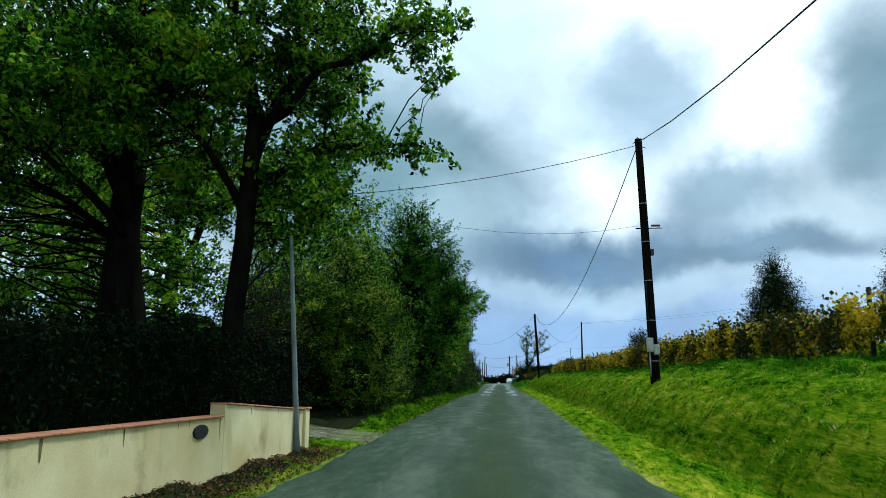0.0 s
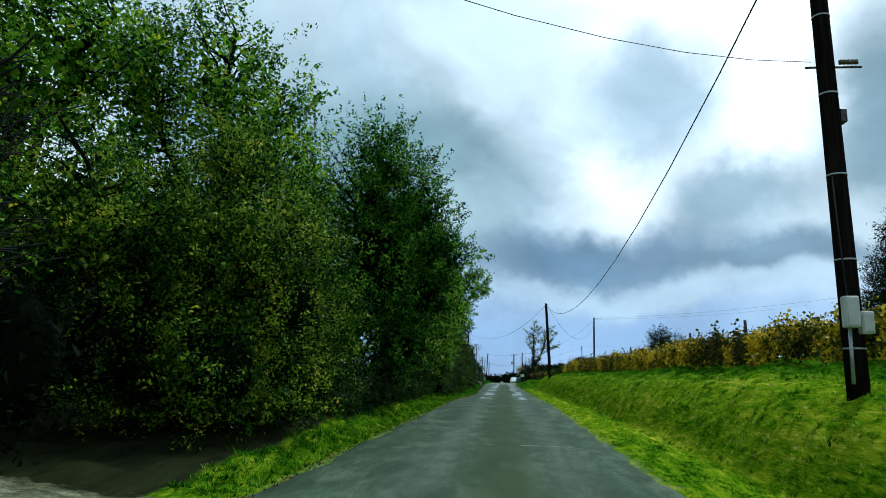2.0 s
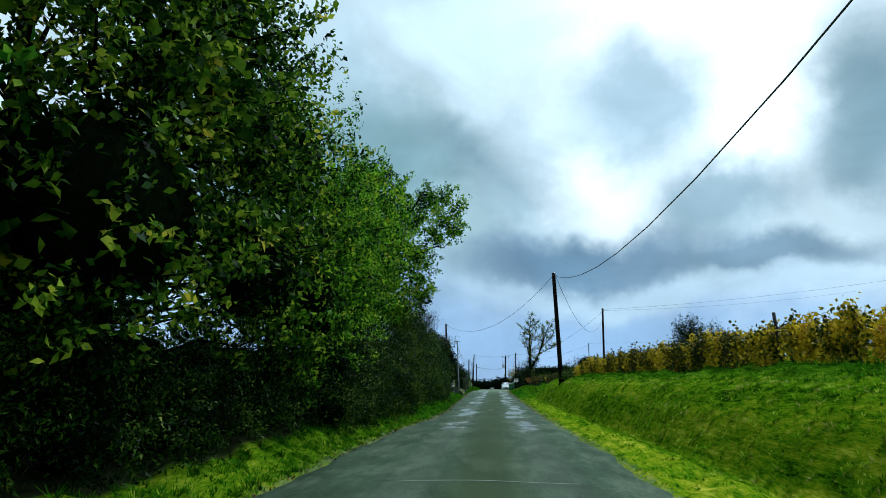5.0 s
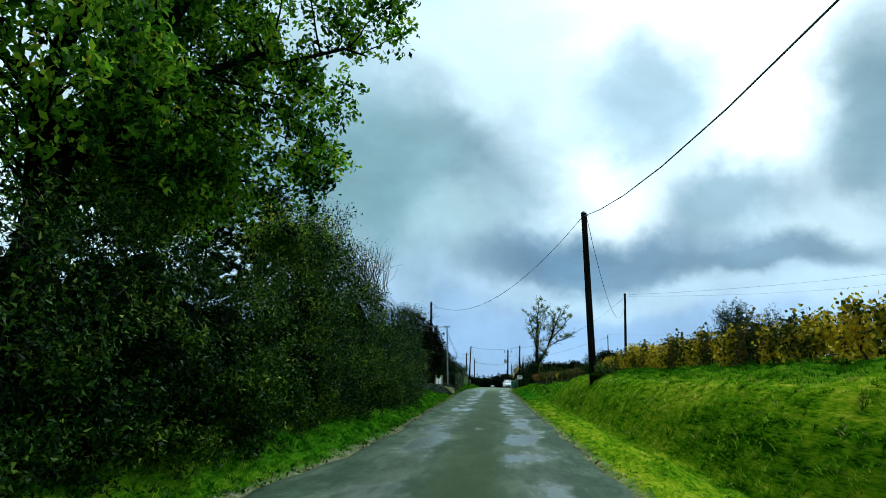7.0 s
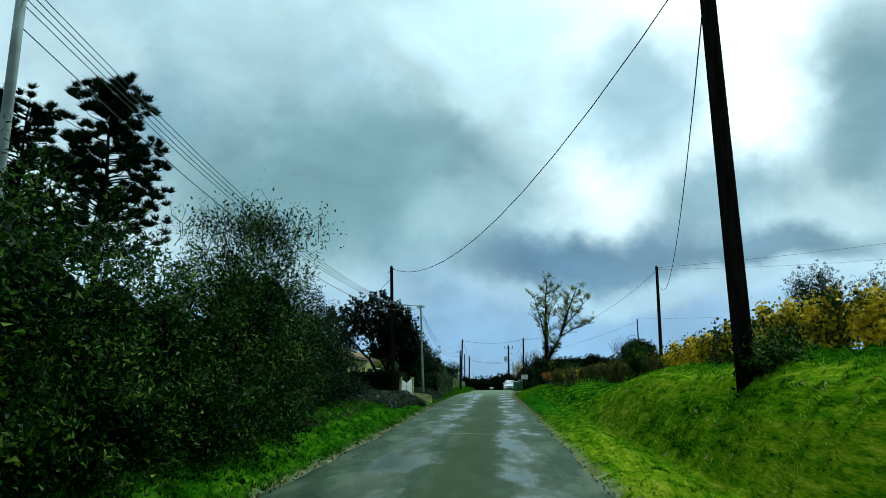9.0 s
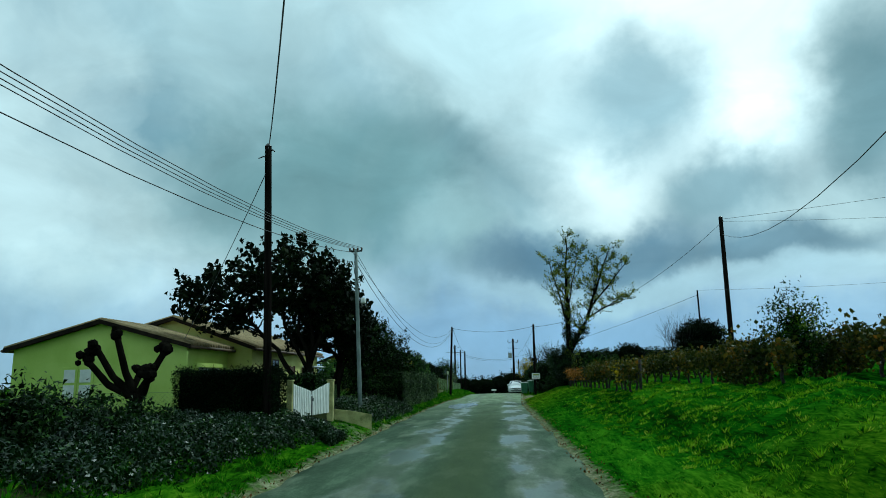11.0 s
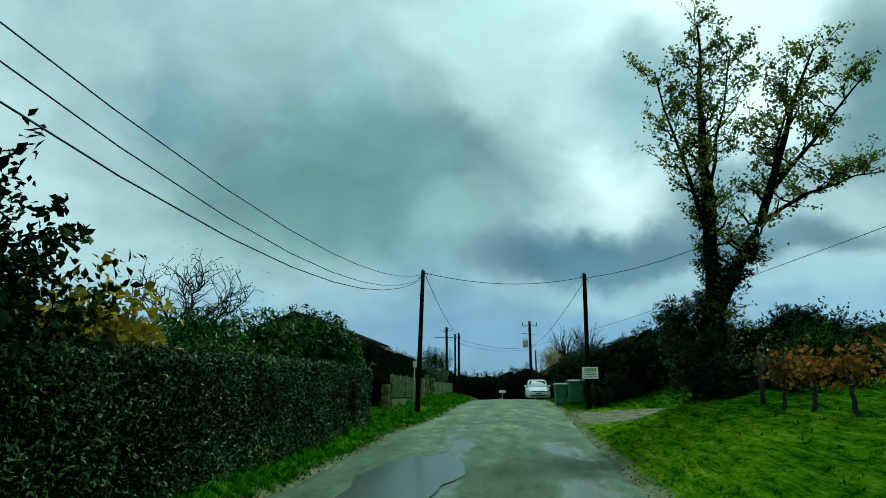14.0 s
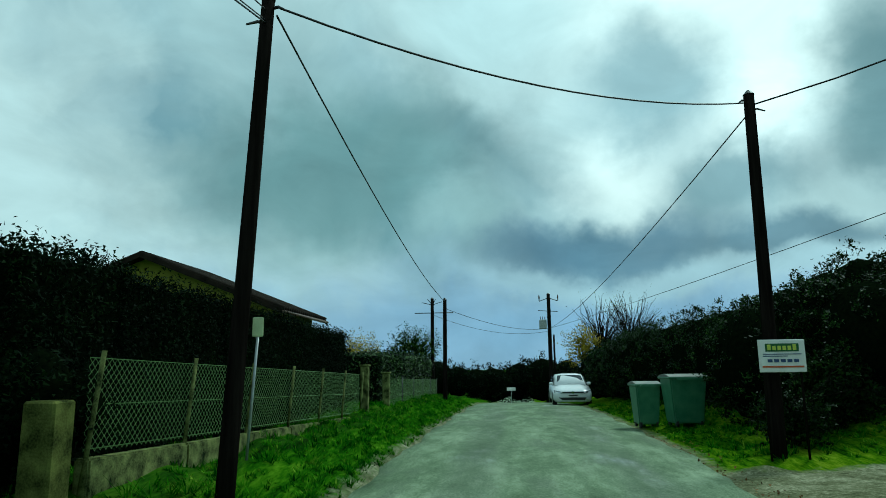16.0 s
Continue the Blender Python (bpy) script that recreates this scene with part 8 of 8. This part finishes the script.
sheet([(-0.66, 1.27, 0.965), (0.66, 1.27, 0.965), (0.57, 1.88, 1.355), (0.32, 1.89, 1.385), (-0.32, 1.89, 1.385), (-0.57, 1.88, 1.355)], CAR_GLASS, "windscreen", car, "tinted windscreen")
for s in (-1, 1):
    pts = [(s * 0.50, -0.01, 0.56), (s * 0.84, 0.10, 0.60), (s * 0.85, 0.16, 0.71), (s * 0.58, 0.03, 0.655)]
    hl = sheet(pts if s > 0 else pts[::-1], CAR_LAMP, "headlight", car, "clear headlight")
    sheet([(s * 0.56, 0.0, 0.585), (s * 0.70, 0.04, 0.60), (s * 0.70, 0.05, 0.65), (s * 0.60, 0.02, 0.635)][:: s], CHROME, "reflector", hl, push=(0, -0.03, 0.004))
    sheet([(s * 0.52, 0.0, 0.30), (s * 0.78, 0.06, 0.32), (s * 0.78, 0.06, 0.42), (s * 0.60, 0.0, 0.40)][:: s], CAR_BLACK, "fog_lamp_recess", car)
    mr = part("mirror", box_bm((CX + s * 0.90 - 0.10, CY + 1.45, CZ + 0.92), (CX + s * 0.90 + 0.10, CY + 1.62, CZ + 1.06), 0.04), CAR_WHITE, car)
    part("mirror_stalk", box_bm((CX + s * 0.82 - 0.04, CY + 1.50, CZ + 0.90), (CX + s * 0.82 + 0.04, CY + 1.58, CZ + 0.94), 0.01), CAR_BLACK, mr)
    for yy in (0.85, 3.45):
        bm = bmesh.new()
        bmesh.ops.create_cone(bm, cap_ends=True, segments=28, radius1=0.315, radius2=0.315, depth=0.2, matrix=Matrix.Translation((CX + s * 0.80, CY + yy, CZ + 0.315)) @ Matrix.Rotation(radians(90), 4, "Y"))
        wl = part("wheel", bm, RUBBER, car, "black tyre")
        bm = bmesh.new()
        bmesh.ops.create_cone(bm, cap_ends=True, segments=24, radius1=0.21, radius2=0.19, depth=0.03, matrix=Matrix.Translation((CX + s * 0.905, CY + yy, CZ + 0.315)) @ Matrix.Rotation(radians(90), 4, "Y"))
        part("rim", bm, RIM, wl)
    sd = [(s * 0.79, 1.65, 0.98), (s * 0.80, 3.7, 0.99), (s * 0.70, 3.4, 1.30), (s * 0.70, 2.05, 1.30)]
    bm = bmesh.new()
    vs = [bm.verts.new((CX + x + s * 0.03, CY + y, CZ + z)) for x, y, z in sd]
    bm.faces.new(vs)
    part("side_window", bm, CAR_GLASS, car)
sheet([(-0.50, -0.005, 0.575), (0.50, -0.005, 0.575), (0.50, 0.0, 0.64), (-0.50, 0.0, 0.64)], CAR_BLACK, "grille", car, push=(0, -0.012, 0))
sheet([(-0.5, 0.0, 0.635), (0.5, 0.0, 0.635), (0.5, 0.0, 0.650), (-0.5, 0.0, 0.650)], CHROME, "grille_trim", car, push=(0, -0.02, 0))
bm = bmesh.new()
bmesh.ops.create_cone(bm, cap_ends=True, segments=20, radius1=0.055, radius2=0.055, depth=0.02, matrix=Matrix.Translation((CX, CY - 0.03, CZ + 0.61)) @ Matrix.Rotation(radians(90), 4, "X"))
part("badge", bm, CHROME, car, "round chrome badge")
sheet([(-0.52, 0.0, 0.26), (0.52, 0.0, 0.26), (0.58, 0.0, 0.38), (-0.58, 0.0, 0.38)], CAR_BLACK, "lower_intake", car)
pl = sheet([(-0.26, -0.01, 0.42), (0.26, -0.01, 0.42), (0.26, -0.01, 0.53), (-0.26, -0.01, 0.53)], WHITE_PAINT, "number_plate", car, "white number plate")
sheet([(-0.20, -0.03, 0.45), (0.20, -0.03, 0.45), (0.20, -0.03, 0.50), (-0.20, -0.03, 0.50)], CAR_BLACK, "plate_bar", pl)
for s in (-1, 1):
    v, f = tubes([[(CX + s * 0.05, CY + 1.25, CZ + 0.985, 0.008), (CX + s * 0.05 - 0.5, CY + 1.30, CZ + 1.0, 0.006)]], 5)
    mesh_ob("wiper", v, f, CAR_BLACK, car)

# ---------------------------------------------------------------- the end of the lane
def far_wood(name, x0, x1, y, top, n, leaf, label, size=0.22, rough=0.25):
    """A far line of trees: many lumped crowns in one mass."""
    th = empty(name, ((x0 + x1) / 2, y, gz((x0 + x1) / 2, y)), label, "trees", kind="stuff")
    blobs = []
    x = x0
    while x < x1:
        w = rng.uniform(1.4, 3.2)
        g = gz(x, y)
        t = top(x) * rng.uniform(0.86, 1.08)
        blobs.append(((x, y + rng.normal(0, 1.5), (g + t) / 2), (w, 2.0, (t - g) * 0.54)))
        x += w * 1.1
    v, f, _ = foliage(blobs, n, 26, size, 0.3, 0.75, 0.25, simple=True)
    mesh_ob("crowns", v, f, leaf, th)
    cores(blobs, th, 0.85)


far_wood("far_trees", -16, 16, 199, lambda x: 2.0 + 0.5 * math.sin(x * 0.5), 900, LEAF_CYPRESS, "dark line of far trees closing the lane")
far_wood("far_trees", -90, -14, 212, lambda x: 1.8, 500, LEAF_DARK, "dark line of far trees behind the houses")
far_wood("far_trees", 14, 80, 208, lambda x: 3.2 + 0.02 * x, 500, LEAF_DARK, "dark far trees behind the hedge")
far_wood("far_trees", -75, -16, 40, lambda x: 5.6, 700, LEAF_DARK, "dark wood behind the garden trees", size=0.3)
far_wood("far_trees", -60, -20, 86, lambda x: 4.5, 300, LEAF_DARK, "dark trees behind the gardens", size=0.25)
tree("bare_tree", (4.6, 178.0, -0.4), [bend((4.6, 178.0, -0.6), (5.0, 178.0, 2.5), 0.12, 0.05), bend((7.5, 180.0, -0.4), (7.2, 180.0, 3.0), 0.10, 0.04)], [((5.0, 178.0, 4.4), (2.0, 1.5, 1.8)), ((7.2, 180.0, 4.8), (2.4, 1.5, 1.9))], 300, 2, 0.07, LEAF_ASPEN, "nearly bare autumn trees rising behind the hedge", twigs=300, twig_r=0.045, clump=0.2, inner=0, bark=BARK)
tree("birch_tree", (3.5, 176.0, -0.4), [bend((3.5, 176.0, -0.6), (3.6, 176.0, 3.0), 0.07, 0.02)], [((3.6, 176.0, 2.7), (0.9, 0.9, 1.2))], 110, 26, 0.10, LEAF_YELLOW, "small tree in yellow autumn leaf", twigs=30, clump=0.22)
block_hedge("far_hedge", (5.5, 188.0, -1), [((3.6, 183.0, -1.8), (5.2, 200.0, 0.9))], 0.12, 160, LEAF_CYPRESS, "dark hedge at the far bend of the lane", rough=0.12)
far_sign = empty("road_sign", (-0.75, 190.0, gz(-3.4, 190.0)), "small pale road sign at the far bend", "sign")
v, f = tubes([[(-0.75, 190, gz(0, 190), 0.03), (-0.75, 190, gz(0, 190) + 1.3, 0.03)]], 6)
mesh_ob("post", v, f, GALV, far_sign)
part("panel", box_bm((-1.1, 189.95, gz(0, 190) + 1.05), (-0.4, 189.98, gz(0, 190) + 1.3), 0.01), WHITE_PAINT, far_sign)

# ---------------------------------------------------------------- grass on the verges and bank
def grass(name, n, xs, y0, y1, hmin, hmax, mat, label, width=0.011, per=12, spread=0.055, lie=1.0):
    """Tufts of fanned blades standing on the ground sheet; lie: how far the blades bend over."""
    th = empty(name, (float(np.atleast_1d(xs(np.array([(y0 + y1) / 2]), 0.5))[0]), (y0 + y1) / 2, 0.1), label, "grass", kind="stuff")
    n = n // per
    y = rng.uniform(y0, y1, n)
    x = xs(y, rng.uniform(0, 1, n))
    thick = np.sin(1.9 * x + 1.1 * y) * np.sin(1.6 * y - 1.3 * x + 0.8) + 0.5 * np.sin(5.0 * x + 3.7 * y)
    ok = rng.uniform(-2.2, 1.0, n) < thick
    x, y = x[ok], y[ok]
    n = len(x)
    tall = rng.uniform(hmin, hmax, n) * rng.choice([0.7, 1.0, 1.5], n, p=[0.45, 0.4, 0.15])
    turn = rng.uniform(0, 2 * np.pi, n)
    a = np.repeat(turn, per) + rng.normal(0, 1.1, n * per)
    h = np.repeat(tall, per) * rng.uniform(0.6, 1.15, n * per)
    r = spread * np.abs(rng.normal(0, 1, n * per))
    x, y = np.repeat(x, per) + np.cos(a) * r, np.repeat(y, per) + np.sin(a) * r
    base = np.c_[x, y, ground_z(x, y) - 0.012]
    lean = lie * rng.uniform(0.3, 1.5, n * per) * h
    s = np.c_[-np.sin(a), np.cos(a), np.zeros(n * per)] * width
    tip = base + np.c_[np.cos(a) * lean, np.sin(a) * lean, h]
    v = np.stack([base - s, base + s, tip], 1).reshape(-1, 3)
    mesh_ob("blades", v, np.arange(n * per * 3).reshape(-1, 3), mat, th)


R, L = road_right, road_left
grass("bank_grass", 150000, lambda y, u: R(y) + 1.2 + 2.4 * u, 3, 54, 0.03, 0.065, GRASS, "rough yellow-green grass on the roadside bank", width=0.011, lie=1.2, spread=0.05)
grass("bank_grass", 130000, lambda y, u: R(y) + 1.2 + 2.4 * u, 50, 92, 0.03, 0.065, GRASS_MID, "patchy green grass on the roadside bank", width=0.011, lie=1.2, spread=0.05)
grass("verge_grass", 62000, lambda y, u: R(y) + 0.08 + 1.25 * u, 6, 96, 0.025, 0.055, GRASS, "short bright grass between the lane and the ditch", width=0.010, lie=0.9)
grass("lawn_grass", 80000, lambda y, u: R(y) + 0.25 + 4.4 * u, 88, 137.0, 0.025, 0.055, GRASS_LUSH, "lush short green grass sloping up to the vines", width=0.010)
grass("rough_grass", 26000, lambda y, u: R(y) + 1.3 + 3.6 * u, 92, 116, 0.04, 0.09, GRASS_MID, "long tangled grass at the vineyard edge", width=0.012, lie=1.0)
grass("verge_grass", 60000, lambda y, u: L(y) - 0.10 - 0.95 * u, 19.5, 100, 0.05, 0.12, GRASS_LUSH, "green grass verge at the foot of the hedge")
grass("verge_grass", 18000, lambda y, u: L(y) - 0.08 - 0.6 * u, 19.5, 60, 0.04, 0.09, GRASS, "short yellow-green grass beside the tarmac")
grass("verge_grass", 40000, lambda y, u: L(y) - 0.10 - 0.7 * u, 107.6, 140, 0.04, 0.12, GRASS_LUSH, "green grass verge at the foot of the hedge")
grass("verge_grass", 72000, lambda y, u: L(y) - 0.08 - 3.4 * u, 135.4, 168, 0.05, 0.13, GRASS_LUSH, "green grass before the fence")
grass("wall_grass", 2600, lambda y, u: L(y) - 0.05 - 0.5 * u, 4, 15, 0.03, 0.07, GRASS, "thin grass below the garden wall")
grass("bank_grass", 50000, lambda y, u: 2.5 + 7.5 * u + 0 * y, 145.2, 164, 0.05, 0.14, GRASS_LUSH, "green grass at the foot of the long hedge")
grass("dry_grass", 12000, lambda y, u: R(y) + 1.5 + 1.6 * u, 3, 92, 0.03, 0.07, GRASS_STRAW, "bleached dry stalks lying over the roadside bank", width=0.008, lie=1.4)
grass("crest_grass", 60000, lambda y, u: R(y) + 2.9 + 2.4 * u, 3, 96, 0.05, 0.13, GRASS_LUSH, "dark green grass along the foot of the vines")
grass("verge_grass", 30000, lambda y, u: L(y) - 1.0 - 2.6 * u, 81.5, 102, 0.05, 0.16, GRASS_LUSH, "green grass between the lane and the hedge")
grass("gate_grass", 4200, lambda y, u: L(y) - 0.1 - 1.1 * u, 104.4, 107.2, 0.03, 0.08, GRASS_LUSH, "dark green grass before the white gate")
grass("drive_grass", 6000, lambda y, u: L(y) - 0.3 - 2.0 * u, 13.9, 16.2, 0.03, 0.07, GRASS, "thin grass at the mouth of a drive")
# fallen leaves below the wall and along the tarmac
LITTER = leafy("fallen_leaves", [(0.1, (0.030, 0.018, 0.006)), (0.5, (0.11, 0.060, 0.018)), (0.9, (0.26, 0.15, 0.04))], rough=0.7, glow=0.05, spec=0.1)
for nm, n, xs, y0, y1 in (("fallen_leaves", 5200, lambda y, u: L(y) - 0.05 - 0.72 * u, 2, 14.5), ("fallen_leaves", 2600, lambda y, u: L(y) + 0.12 - 0.45 * u ** 1.5, 14.5, 140), ("fallen_leaves", 1800, lambda y, u: R(y) - 0.1 + 0.5 * u ** 1.5, 60, 150)):
    th = empty(nm, (float(xs(np.array([(y0 + y1) / 2]), 0.5)[0]), (y0 + y1) / 2, 0.1), "brown fallen leaves strewn beside the lane", "leaf litter", kind="stuff")
    y = rng.uniform(y0, y1, n)
    x = xs(y, rng.uniform(0, 1, n))
    z = np.maximum(ground_z(x, y), np.where((x > L(y)) & (x < R(y)), 0.02, -1)) + rng.uniform(0.01, 0.035, n)
    v, f = leaves(np.c_[x, y, z], 0.045, up=0.8, ratio=0.7)
    mesh_ob("leaves", v, f, LITTER, th)
